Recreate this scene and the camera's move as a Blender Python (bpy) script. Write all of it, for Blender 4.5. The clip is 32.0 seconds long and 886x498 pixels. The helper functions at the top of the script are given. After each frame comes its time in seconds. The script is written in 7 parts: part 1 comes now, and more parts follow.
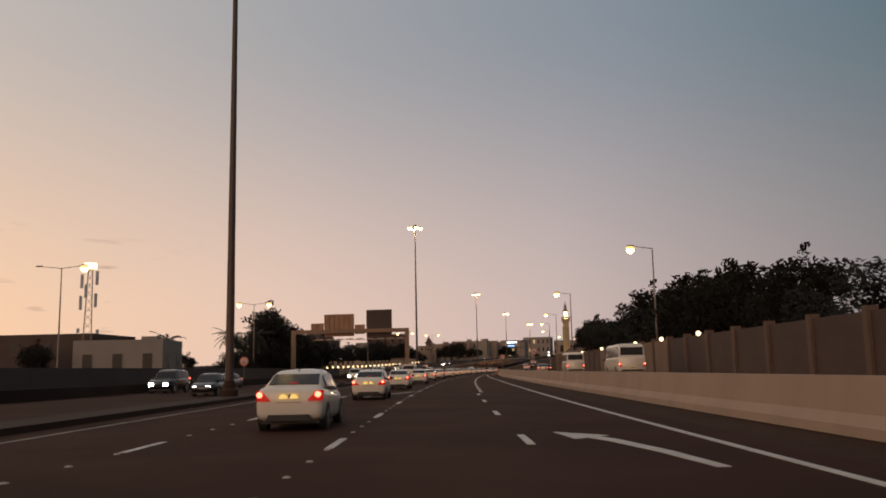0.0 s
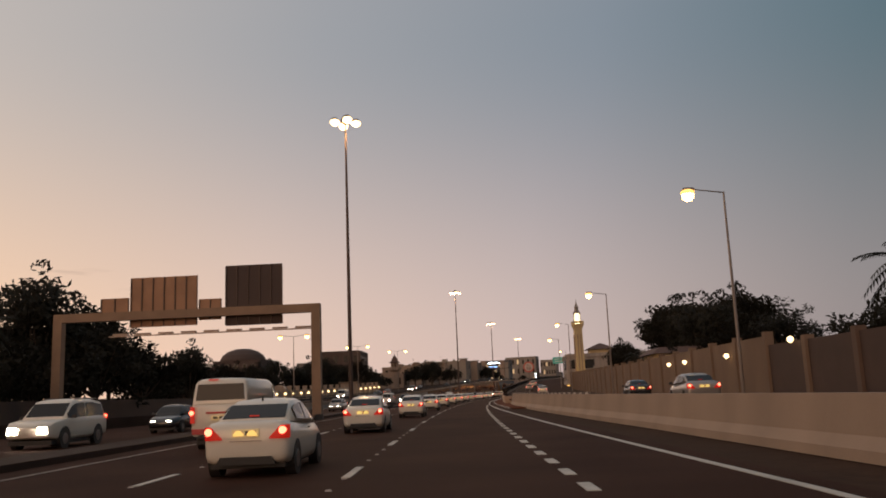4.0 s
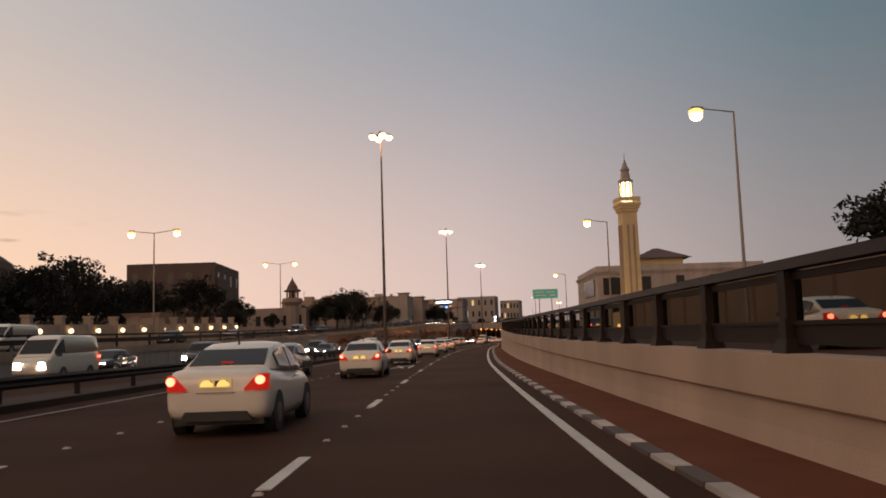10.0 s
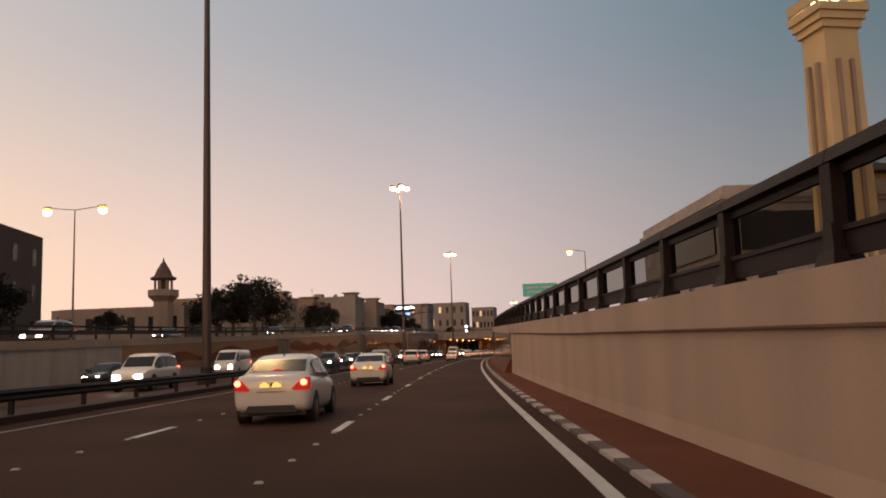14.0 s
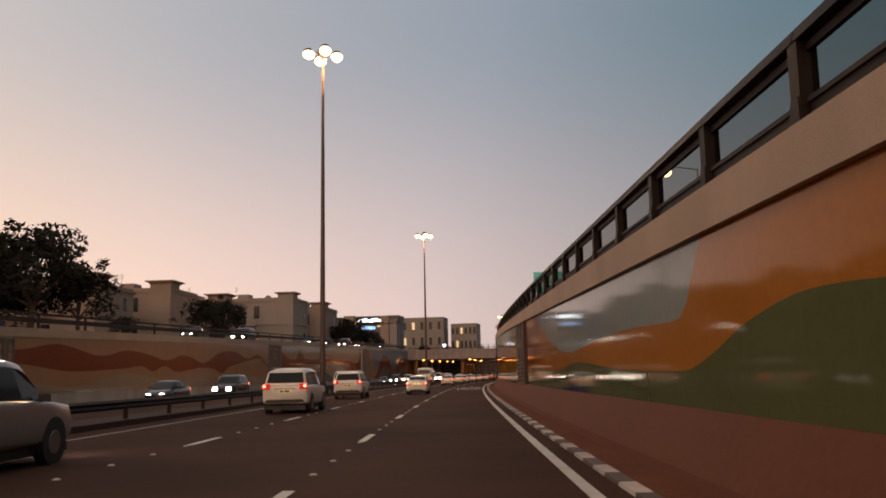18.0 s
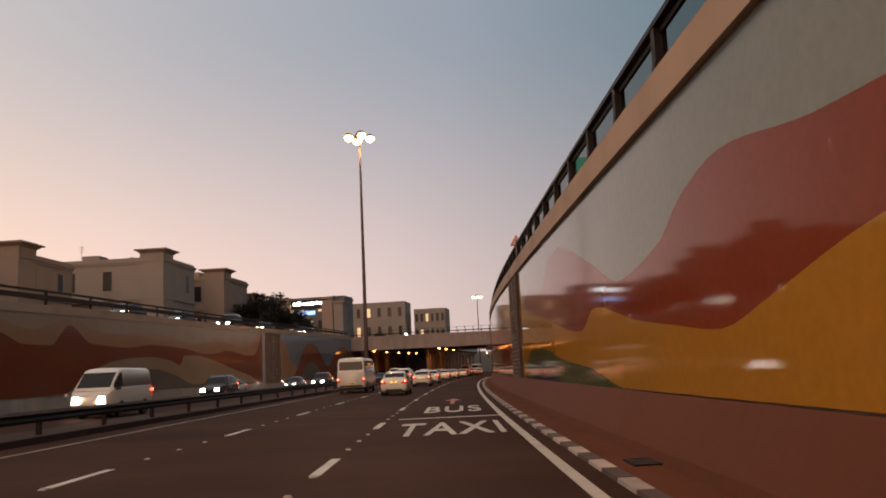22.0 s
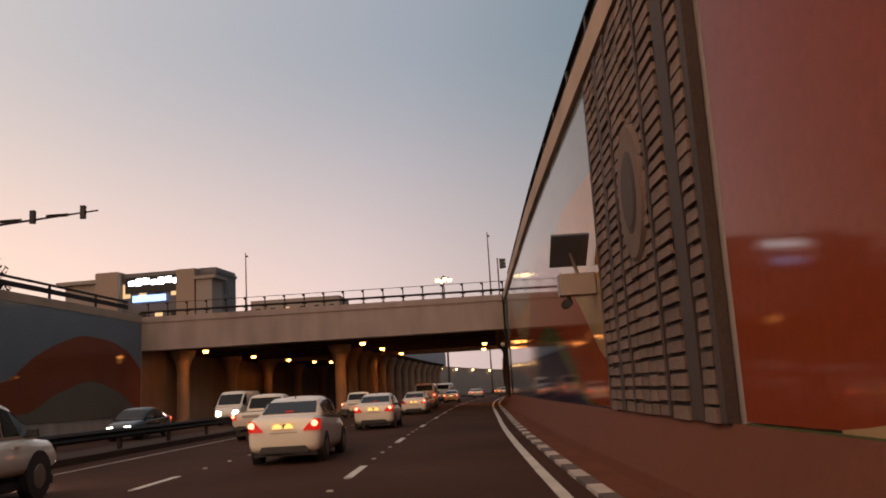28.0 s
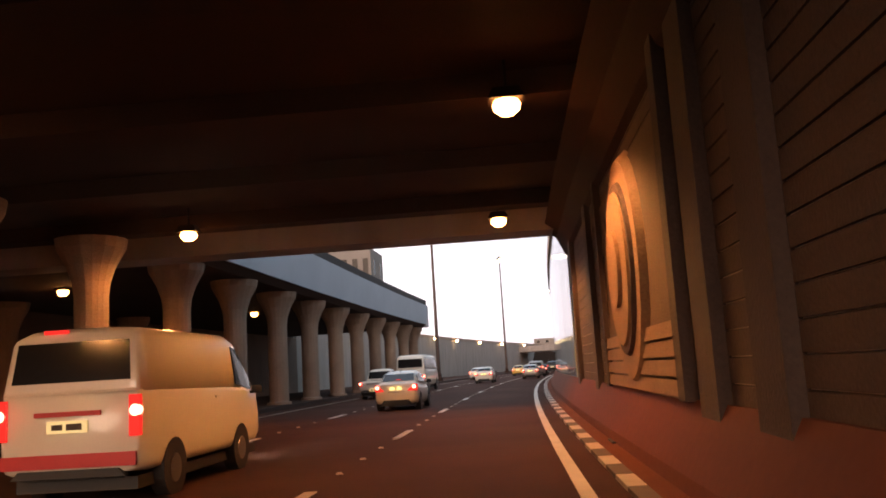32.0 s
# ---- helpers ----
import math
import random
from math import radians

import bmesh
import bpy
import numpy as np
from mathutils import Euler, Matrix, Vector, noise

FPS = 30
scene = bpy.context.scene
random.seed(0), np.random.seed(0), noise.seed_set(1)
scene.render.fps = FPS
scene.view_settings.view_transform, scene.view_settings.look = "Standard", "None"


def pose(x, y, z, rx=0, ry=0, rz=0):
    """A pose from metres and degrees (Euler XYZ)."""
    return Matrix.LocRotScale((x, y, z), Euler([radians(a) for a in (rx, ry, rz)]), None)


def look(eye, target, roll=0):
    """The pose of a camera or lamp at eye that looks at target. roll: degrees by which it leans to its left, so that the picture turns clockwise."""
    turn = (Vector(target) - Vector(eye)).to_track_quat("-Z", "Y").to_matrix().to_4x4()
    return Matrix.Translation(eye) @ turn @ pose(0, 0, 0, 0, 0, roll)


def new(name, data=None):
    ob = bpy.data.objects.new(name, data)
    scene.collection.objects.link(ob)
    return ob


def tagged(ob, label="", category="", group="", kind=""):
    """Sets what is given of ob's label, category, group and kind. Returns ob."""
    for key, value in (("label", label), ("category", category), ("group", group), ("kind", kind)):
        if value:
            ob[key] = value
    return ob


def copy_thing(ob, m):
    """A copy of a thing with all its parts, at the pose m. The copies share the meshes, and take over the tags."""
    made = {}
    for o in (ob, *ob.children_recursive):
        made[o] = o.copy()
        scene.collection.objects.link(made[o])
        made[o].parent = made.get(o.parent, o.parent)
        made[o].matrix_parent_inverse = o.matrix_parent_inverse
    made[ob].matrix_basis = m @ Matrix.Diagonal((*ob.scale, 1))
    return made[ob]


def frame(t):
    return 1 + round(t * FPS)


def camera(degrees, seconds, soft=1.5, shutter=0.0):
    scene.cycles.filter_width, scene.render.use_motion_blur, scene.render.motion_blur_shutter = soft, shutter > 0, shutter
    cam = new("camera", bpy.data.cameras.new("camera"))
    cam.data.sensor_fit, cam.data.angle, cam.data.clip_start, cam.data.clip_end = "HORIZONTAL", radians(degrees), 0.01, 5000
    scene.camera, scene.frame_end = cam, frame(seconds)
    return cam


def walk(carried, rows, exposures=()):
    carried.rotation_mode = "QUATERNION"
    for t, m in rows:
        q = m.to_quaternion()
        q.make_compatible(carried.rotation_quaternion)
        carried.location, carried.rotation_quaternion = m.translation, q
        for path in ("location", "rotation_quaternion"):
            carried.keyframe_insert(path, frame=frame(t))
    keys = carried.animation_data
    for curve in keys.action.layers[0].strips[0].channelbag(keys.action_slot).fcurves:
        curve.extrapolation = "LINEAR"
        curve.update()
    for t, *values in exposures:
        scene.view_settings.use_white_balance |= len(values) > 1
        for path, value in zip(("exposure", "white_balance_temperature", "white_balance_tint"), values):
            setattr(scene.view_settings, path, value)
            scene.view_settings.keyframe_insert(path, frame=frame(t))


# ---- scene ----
cam = camera(56.0, 32.0, soft=1.8)
PATH = [
    (0.0, pose(11.27, -122.19, 1.42, 98.23, 1.18, 1.37)),
    (0.5, pose(10.99, -110.88, 1.42, 98.39, 1.00, 1.16)),
    (1.0, pose(10.72, -99.53, 1.42, 98.45, 0.84, 1.72)),
    (1.5, pose(10.50, -88.16, 1.42, 98.95, 0.87, 1.18)),
    (2.0, pose(10.37, -76.79, 1.42, 100.08, 1.36, 0.58)),
    (2.5, pose(10.31, -65.47, 1.42, 100.26, 1.43, 0.07)),
    (3.0, pose(10.30, -54.22, 1.42, 99.92, 1.88, -0.14)),
    (3.5, pose(10.38, -43.02, 1.42, 99.79, 2.28, -0.28)),
    (5.5, pose(11.55, 1.43, 1.42, 100.74, 2.10, -0.94)),
    (6.0, pose(11.97, 12.37, 1.42, 100.05, 2.27, -1.19)),
    (6.5, pose(12.43, 23.23, 1.42, 100.07, 1.87, -1.79)),
    (7.0, pose(12.94, 34.01, 1.42, 100.07, 1.96, -2.42)),
    (7.5, pose(13.49, 44.68, 1.42, 99.86, 1.99, -2.80)),
    (8.0, pose(14.08, 55.19, 1.42, 100.32, 2.34, -3.01)),
    (8.5, pose(14.70, 65.57, 1.42, 99.18, 2.41, -3.29)),
    (9.0, pose(15.33, 75.79, 1.42, 96.85, 2.37, -3.40)),
    (9.5, pose(15.98, 85.85, 1.42, 96.64, 1.71, -3.83)),
    (10.0, pose(16.67, 95.69, 1.42, 96.24, 1.80, -4.18)),
    (10.5, pose(17.42, 105.31, 1.42, 95.99, 2.21, -4.44)),
    (11.0, pose(18.24, 114.77, 1.42, 96.47, 2.50, -4.70)),
    (11.5, pose(19.15, 124.16, 1.42, 96.90, 2.22, -4.92)),
    (12.0, pose(20.16, 133.50, 1.42, 96.85, 2.16, -5.15)),
    (12.5, pose(21.24, 142.79, 1.42, 97.11, 1.89, -5.34)),
    (13.0, pose(22.36, 151.95, 1.42, 96.83, 1.76, -5.63)),
    (13.5, pose(23.48, 161.02, 1.42, 97.19, 1.72, -6.14)),
    (14.0, pose(24.60, 169.96, 1.42, 97.07, 1.91, -6.46)),
    (14.5, pose(25.69, 178.76, 1.42, 97.20, 2.24, -6.55)),
    (15.0, pose(26.76, 187.44, 1.42, 97.90, 2.13, -6.76)),
    (15.5, pose(27.87, 196.01, 1.42, 98.12, 2.17, -7.01)),
    (17.5, pose(32.72, 230.27, 1.42, 98.94, 1.05, -7.49)),
    (18.0, pose(33.96, 238.69, 1.42, 98.65, 1.18, -8.05)),
    (18.5, pose(35.22, 247.02, 1.42, 98.68, 1.60, -8.30)),
    (19.0, pose(36.53, 255.26, 1.42, 98.35, 1.50, -8.73)),
    (19.5, pose(37.91, 263.43, 1.42, 98.37, 1.59, -9.15)),
    (20.0, pose(39.32, 271.54, 1.42, 98.25, 1.71, -9.37)),
    (20.5, pose(40.69, 279.60, 1.42, 97.90, 1.93, -9.65)),
    (21.0, pose(42.03, 287.62, 1.42, 97.96, 2.37, -9.81)),
    (21.5, pose(43.37, 295.55, 1.42, 98.12, 2.67, -9.98)),
    (22.0, pose(44.71, 303.38, 1.42, 98.28, 2.66, -10.30)),
    (22.5, pose(46.11, 311.11, 1.42, 98.27, 2.32, -10.68)),
    (23.0, pose(47.63, 318.79, 1.42, 98.12, 2.25, -10.96)),
    (23.5, pose(49.19, 326.42, 1.42, 98.22, 2.19, -11.13)),
    (24.0, pose(50.76, 334.06, 1.42, 97.99, 2.05, -11.52)),
    (24.5, pose(52.27, 341.73, 1.42, 98.26, 2.47, -11.96)),
    (25.0, pose(53.79, 349.42, 1.42, 98.38, 2.93, -12.08)),
    (25.5, pose(55.40, 357.12, 1.42, 98.48, 3.41, -12.10)),
    (27.5, pose(62.43, 388.10, 1.42, 99.19, 3.42, -12.76)),
    (28.0, pose(64.37, 395.96, 1.42, 99.69, 3.31, -12.88)),
    (28.5, pose(66.38, 403.87, 1.42, 99.81, 3.36, -13.08)),
    (29.0, pose(68.45, 411.83, 1.42, 100.16, 3.12, -13.34)),
    (29.5, pose(70.56, 419.82, 1.42, 100.45, 2.94, -13.64)),
    (30.0, pose(72.76, 427.83, 1.42, 99.95, 2.94, -13.83)),
    (30.5, pose(75.05, 436.05, 1.42, 99.64, 2.84, -14.00)),
    (31.0, pose(77.45, 444.38, 1.42, 100.34, 2.94, -13.82)),
    (31.5, pose(79.96, 452.79, 1.42, 99.49, 3.02, -13.36)),
    (32.0, pose(82.50, 461.26, 1.42, 98.29, 3.43, -12.20)),
]
EXPOSURE = ((0.0, -0.1, 6950, 13), (3.5, -0.08, 6950, 13), (7.0, 0.05, 7100, 14), (13.0, 0.12, 7050, 15), (15.0, 0.28, 7050, 15), (19.0, 0.24, 7050, 16), (25.0, 0.4, 7100, 17), (28.0, 0.44, 7250, 18), (29.0, 0.5, 7300, 18), (30.5, 0.62, 7100, 17), (31.0, 0.85, 7000, 16), (32.0, 1.65, 6100, 11))
walk(cam, PATH, EXPOSURE)

# ---- dusk sky: warm afterglow low on the left, teal overhead to the right ----
world = bpy.data.worlds.new("dusk_sky")
scene.world = world
world.use_nodes = True
wn, wl = world.node_tree.nodes, world.node_tree.links
wn.clear()


def wnode(kind, **kw):
    n = wn.new(kind)
    for k, v in kw.items():
        n.inputs[k].default_value = v
    return n


w_out, w_bg = wnode("ShaderNodeOutputWorld"), wnode("ShaderNodeBackground")
w_sky = wn.new("ShaderNodeTexSky")
w_sky.sky_type = 'NISHITA'
w_sky.sun_disc = False
w_sky.sun_elevation = radians(1.5)
w_sky.sun_rotation = radians(-62)
w_sky.dust_density = 2.0
w_co, w_xyz = wn.new("ShaderNodeTexCoord"), wn.new("ShaderNodeSeparateXYZ")
wl.new(w_co.outputs["Generated"], w_xyz.inputs[0])
# side: 0 towards the afterglow, 1 away from it
w_side = wn.new("ShaderNodeMath"); w_side.operation = 'MULTIPLY_ADD'
w_back = wn.new("ShaderNodeMath"); w_back.operation = 'MULTIPLY_ADD'
wl.new(w_xyz.outputs["Y"], w_back.inputs[0]); w_back.inputs[1].default_value = 0.18; w_back.inputs[2].default_value = 0.28
wl.new(w_xyz.outputs["X"], w_side.inputs[0]); w_side.inputs[1].default_value = 0.8; wl.new(w_back.outputs[0], w_side.inputs[2])
w_low = wn.new("ShaderNodeValToRGB"); w_high = wn.new("ShaderNodeValToRGB"); w_up = wn.new("ShaderNodeMapRange")
for ramp, cols in ((w_low, ((0.0, (0.95, 0.645, 0.44)), (0.3, (0.80, 0.60, 0.52)), (0.55, (0.62, 0.505, 0.495)), (0.8, (0.315, 0.285, 0.30)), (1.0, (0.155, 0.16, 0.175)))),
                   (w_high, ((0.0, (0.53, 0.50, 0.485)), (0.35, (0.33, 0.36, 0.405)), (0.6, (0.22, 0.275, 0.34)), (0.8, (0.10, 0.17, 0.215)), (1.0, (0.045, 0.09, 0.115))))):
    cr = ramp.color_ramp
    cr.elements[0].position, cr.elements[0].color = cols[0][0], (*cols[0][1], 1)
    cr.elements[1].position, cr.elements[1].color = cols[-1][0], (*cols[-1][1], 1)
    for pos, c in cols[1:-1]:
        e = cr.elements.new(pos); e.color = (*c, 1)
    wl.new(w_side.outputs[0], ramp.inputs[0])
wl.new(w_xyz.outputs["Z"], w_up.inputs["Value"])
w_up.inputs["From Min"].default_value, w_up.inputs["From Max"].default_value = 0.0, 0.42
w_up.interpolation_type = 'SMOOTHSTEP'
w_mix = wn.new("ShaderNodeMix"); w_mix.data_type = 'RGBA'
wl.new(w_up.outputs[0], w_mix.inputs["Factor"]); wl.new(w_low.outputs[0], w_mix.inputs[6]); wl.new(w_high.outputs[0], w_mix.inputs[7])
# a share of the physical sky on top of the graded one
w_add = wn.new("ShaderNodeMix"); w_add.data_type = 'RGBA'; w_add.blend_type = 'ADD'
w_add.inputs["Factor"].default_value = 0.02
# thin dark wisps low over the afterglow
w_map = wn.new("ShaderNodeMapping"); w_map.inputs["Scale"].default_value = (5.0, 5.0, 34.0)
w_noise = wn.new("ShaderNodeTexNoise"); w_noise.inputs["Scale"].default_value, w_noise.inputs["Detail"].default_value = 1.6, 5.0
wl.new(w_co.outputs["Generated"], w_map.inputs[0]); wl.new(w_map.outputs[0], w_noise.inputs["Vector"])
w_wisp = wn.new("ShaderNodeMapRange"); w_wisp.inputs["From Min"].default_value, w_wisp.inputs["From Max"].default_value = 0.60, 0.72
wl.new(w_noise.outputs[0], w_wisp.inputs["Value"])
w_band = wn.new("ShaderNodeMapRange"); w_band.inputs["From Min"].default_value, w_band.inputs["From Max"].default_value = 0.20, 0.12
wl.new(w_xyz.outputs["Z"], w_band.inputs["Value"])
w_west = wn.new("ShaderNodeMapRange"); w_west.inputs["From Min"].default_value, w_west.inputs["From Max"].default_value = -0.28, -0.40
wl.new(w_xyz.outputs["X"], w_west.inputs["Value"])
w_m1 = wn.new("ShaderNodeMath"); w_m1.operation = 'MULTIPLY'; wl.new(w_wisp.outputs[0], w_m1.inputs[0]); wl.new(w_band.outputs[0], w_m1.inputs[1])
w_m2 = wn.new("ShaderNodeMath"); w_m2.operation = 'MULTIPLY'; wl.new(w_m1.outputs[0], w_m2.inputs[0]); wl.new(w_west.outputs[0], w_m2.inputs[1])
w_cloud = wn.new("ShaderNodeMix"); w_cloud.data_type = 'RGBA'
w_cloud.inputs[7].default_value = (0.40, 0.29, 0.25, 1)
wl.new(w_m2.outputs[0], w_cloud.inputs["Factor"]); wl.new(w_mix.outputs[2], w_cloud.inputs[6])
wl.new(w_cloud.outputs[2], w_add.inputs[6]); wl.new(w_sky.outputs[0], w_add.inputs[7])
wl.new(w_add.outputs[2], w_bg.inputs["Color"])
w_bg.inputs["Strength"].default_value = 1.0
wl.new(w_bg.outputs[0], w_out.inputs[0])

# the last light over the horizon, wide and weak
# turned to shine from behind left, an added fill for the cars' rears
glow = new("afterglow_fill", bpy.data.lights.new("afterglow_fill", 'SUN'))
glow.data.energy, glow.data.angle, glow.data.color = 0.5, radians(30), (1.0, 0.60, 0.36)
glow.matrix_world = look((0, 0, 50), (48, 120, 30))

# ---- materials ----
def mat(name, base, rough=0.8, metal=0.0, vary=0.15, scale=1.0, bump=0.0, fine=40.0, emit=None, power=0.0, coat=0.0, per_object=0.0, spec=0.5, stretch=(1, 1, 1)):
    """A surface with stains at one scale and grain at another."""
    m = bpy.data.materials.new(name)
    m.use_nodes = True
    n, l = m.node_tree.nodes, m.node_tree.links
    b = n["Principled BSDF"]
    b.inputs["Roughness"].default_value, b.inputs["Metallic"].default_value = rough, metal
    b.inputs["Specular IOR Level"].default_value = spec
    b.inputs["Coat Weight"].default_value = coat
    co = n.new("ShaderNodeTexCoord")
    big, small = n.new("ShaderNodeTexNoise"), n.new("ShaderNodeTexNoise")
    big.inputs["Scale"].default_value, big.inputs["Detail"].default_value = 0.35 * scale, 6
    small.inputs["Scale"].default_value, small.inputs["Detail"].default_value = fine * scale, 3
    mp = n.new("ShaderNodeMapping"); mp.inputs["Scale"].default_value = stretch
    l.new(co.outputs["Object"], mp.inputs[0])
    l.new(mp.outputs[0], big.inputs["Vector"]); l.new(co.outputs["Object"], small.inputs["Vector"])
    add = n.new("ShaderNodeMath"); add.operation = 'ADD'
    l.new(big.outputs[0], add.inputs[0]); l.new(small.outputs[0], add.inputs[1])
    rng = n.new("ShaderNodeMapRange")
    rng.inputs["From Min"].default_value, rng.inputs["From Max"].default_value = 0.6, 1.4
    rng.inputs["To Min"].default_value, rng.inputs["To Max"].default_value = 1 - vary, 1 + vary
    l.new(add.outputs[0], rng.inputs["Value"])
    hsv = n.new("ShaderNodeHueSaturation")
    hsv.inputs["Color"].default_value = (*base, 1)
    if per_object:
        info, mr, mu = n.new("ShaderNodeObjectInfo"), n.new("ShaderNodeMapRange"), n.new("ShaderNodeMath")
        mr.inputs["To Min"].default_value, mr.inputs["To Max"].default_value = 1 - per_object, 1 + per_object
        mu.operation = 'MULTIPLY'
        l.new(info.outputs["Random"], mr.inputs["Value"]); l.new(mr.outputs[0], mu.inputs[0]); l.new(rng.outputs[0], mu.inputs[1])
        l.new(mu.outputs[0], hsv.inputs["Value"])
    else:
        l.new(rng.outputs[0], hsv.inputs["Value"])
    l.new(hsv.outputs[0], b.inputs["Base Color"])
    if bump:
        bp = n.new("ShaderNodeBump")
        bp.inputs["Strength"].default_value, bp.inputs["Distance"].default_value = bump, 0.02
        l.new(add.outputs[0], bp.inputs["Height"]); l.new(bp.outputs[0], b.inputs["Normal"])
    if emit:
        b.inputs["Emission Color"].default_value, b.inputs["Emission Strength"].default_value = (*emit, 1), power
    return m


ASPHALT = mat("asphalt", (0.055, 0.0275, 0.0195), 0.7, spec=0.012, vary=0.5, scale=0.6, bump=0.3, fine=60)
PAINT = mat("road_paint", (0.48, 0.43, 0.37), 0.6, vary=0.3, scale=3)
RED_PAINT = mat("red_road_paint", (0.42, 0.12, 0.09), 0.6, vary=0.3, scale=3)
KERB_W = mat("kerb_white", (0.40, 0.33, 0.28), 0.75, vary=0.3, scale=4, per_object=0.2)
KERB_B = mat("kerb_black", (0.07, 0.045, 0.036), 0.75, vary=0.3, scale=4, per_object=0.2)
PAVING = mat("red_paving", (0.13, 0.046, 0.026), 0.9, spec=0.05, vary=0.25, scale=2, bump=0.3)
WALL_CONC = mat("coping_concrete", (0.385, 0.265, 0.19), 0.8, vary=0.26, scale=1.4, stretch=(1, 1, 0.3), bump=0.12, fine=60)
CONCRETE = mat("concrete", (0.315, 0.215, 0.152), 0.8, vary=0.26, scale=1.4, stretch=(1, 1, 0.3), bump=0.12, fine=60)
# concrete under the bridge; the shade there is put into this base colour
CONC_SHADED = mat("shaded_concrete", (0.13, 0.075, 0.05), 0.85, vary=0.4, scale=2.0, stretch=(1, 1, 0.2), bump=0.15, fine=50)
GIRDER = mat("girder_concrete", (0.265, 0.203, 0.175), 0.8, vary=0.36, scale=2.2, stretch=(1, 1, 0.3), bump=0.12, fine=50)
CONC_PALE = mat("pale_concrete", (0.30, 0.245, 0.21), 0.75, vary=0.36, scale=3.0, stretch=(1, 1, 0.16), bump=0.12, fine=50)
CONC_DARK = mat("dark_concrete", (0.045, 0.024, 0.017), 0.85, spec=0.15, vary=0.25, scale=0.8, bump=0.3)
SOIL = mat("dry_ground", (0.05, 0.026, 0.016), 0.95, spec=0.1, vary=0.3, scale=0.5, bump=0.5, fine=8)
RAIL = mat("dark_rail_metal", (0.017, 0.010, 0.008), 0.6, 0.0, spec=0.14, vary=0.25, scale=4)
RAIL_GLASS = bpy.data.materials.new("tinted_rail_glass")
RAIL_GLASS.use_nodes = True
rg = RAIL_GLASS.node_tree.nodes
rg_film = rg.new("ShaderNodeBsdfTransparent")
rg_film.inputs["Color"].default_value = (0.66, 0.65, 0.63, 1)
RAIL_GLASS.node_tree.links.new(rg_film.outputs[0], rg["Material Output"].inputs["Surface"])
STEEL = mat("galvanised_steel", (0.22, 0.18, 0.16), 0.45, 0.7, vary=0.2, scale=2)
BROWN_STEEL = mat("brown_steel", (0.075, 0.045, 0.034), 0.5, 0.3, vary=0.2, scale=2)
GANTRY = mat("gantry_steel", (0.20, 0.118, 0.072), 0.55, 0.1, vary=0.25, scale=2)
SIGN_BACK = mat("sign_back", (0.27, 0.14, 0.08), 0.55, 0.2, vary=0.2, scale=2)
LAMP_WARM = mat("lamp_glow_warm", (1, 0.8, 0.5), 0.4, emit=(1.0, 0.50, 0.10), power=1.9)
LAMP_BULB = mat("lamp_bulb_amber", (1, 0.85, 0.6), 0.4, emit=(1.0, 0.62, 0.24), power=9)
LAMP_WHITE = mat("lamp_glow_white", (1, 0.95, 0.85), 0.4, emit=(1.0, 0.72, 0.36), power=3.4)


def tiled(name, base, vary=0.1, tile=0.42, rough=0.07, spec=0.06):
    """Glossy wall tiles with thin joints, in one paint colour."""
    m = mat(name, base, rough, vary=vary, scale=1.2, fine=6, spec=spec)
    n, l = m.node_tree.nodes, m.node_tree.links
    b = n["Principled BSDF"]
    uv = n.new("ShaderNodeUVMap")
    br = n.new("ShaderNodeTexBrick")
    br.inputs["Scale"].default_value = 1.0
    br.inputs["Brick Width"].default_value, br.inputs["Row Height"].default_value = tile * 2, tile
    br.inputs["Mortar Size"].default_value = 0.012
    br.inputs["Color1"].default_value = br.inputs["Color2"].default_value = (1, 1, 1, 1)
    br.inputs["Mortar"].default_value = (0, 0, 0, 1)
    l.new(uv.outputs[0], br.inputs["Vector"])
    bp = n.new("ShaderNodeBump")
    bp.inputs["Strength"].default_value, bp.inputs["Distance"].default_value = 0.14, 0.008
    l.new(br.outputs["Color"], bp.inputs["Height"]); l.new(bp.outputs[0], b.inputs["Normal"])
    return m


T_SKY = tiled("tile_grey_blue", (0.225, 0.24, 0.222))
T_YEL = tiled("tile_yellow", (0.41, 0.178, 0.025))
T_ORA = tiled("tile_orange", (0.35, 0.125, 0.023))
T_RED = tiled("tile_brick_red", (0.225, 0.043, 0.0185))
T_GRN = tiled("tile_green", (0.088, 0.094, 0.040))
T_NAVY = tiled("tile_navy", (0.027, 0.027, 0.055))
T_BEI = tiled("tile_beige", (0.35, 0.225, 0.118))
T_RUST = tiled("tile_rust", (0.17, 0.048, 0.026))
T_PEACH = tiled("tile_peach", (0.29, 0.155, 0.088))
T_SAND = tiled("tile_pale_sand", (0.27, 0.185, 0.125))
T_TEAL = tiled("tile_grey_teal", (0.125, 0.105, 0.085))
T_DADO = tiled("tile_red_brown", (0.125, 0.043, 0.024), rough=0.7, spec=0.06)
T_BLUE = tiled("tile_dark_blue", (0.13, 0.15, 0.17))
STONE = mat("carved_stone", (0.26, 0.165, 0.11), 0.8, vary=0.3, scale=2, bump=0.6, fine=12)
EMBLEM = mat("carved_sand_stone", (0.22, 0.135, 0.075), 0.8, vary=0.3, scale=2, bump=0.5, fine=12)
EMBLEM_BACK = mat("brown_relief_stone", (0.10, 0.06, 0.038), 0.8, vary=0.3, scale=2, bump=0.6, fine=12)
# darkened copy of the carved stone; holds the dimness under the bridge
STONE_SHADED = mat("shaded_stone", (0.062, 0.038, 0.026), 0.8, vary=0.3, scale=2, bump=0.6, fine=12)
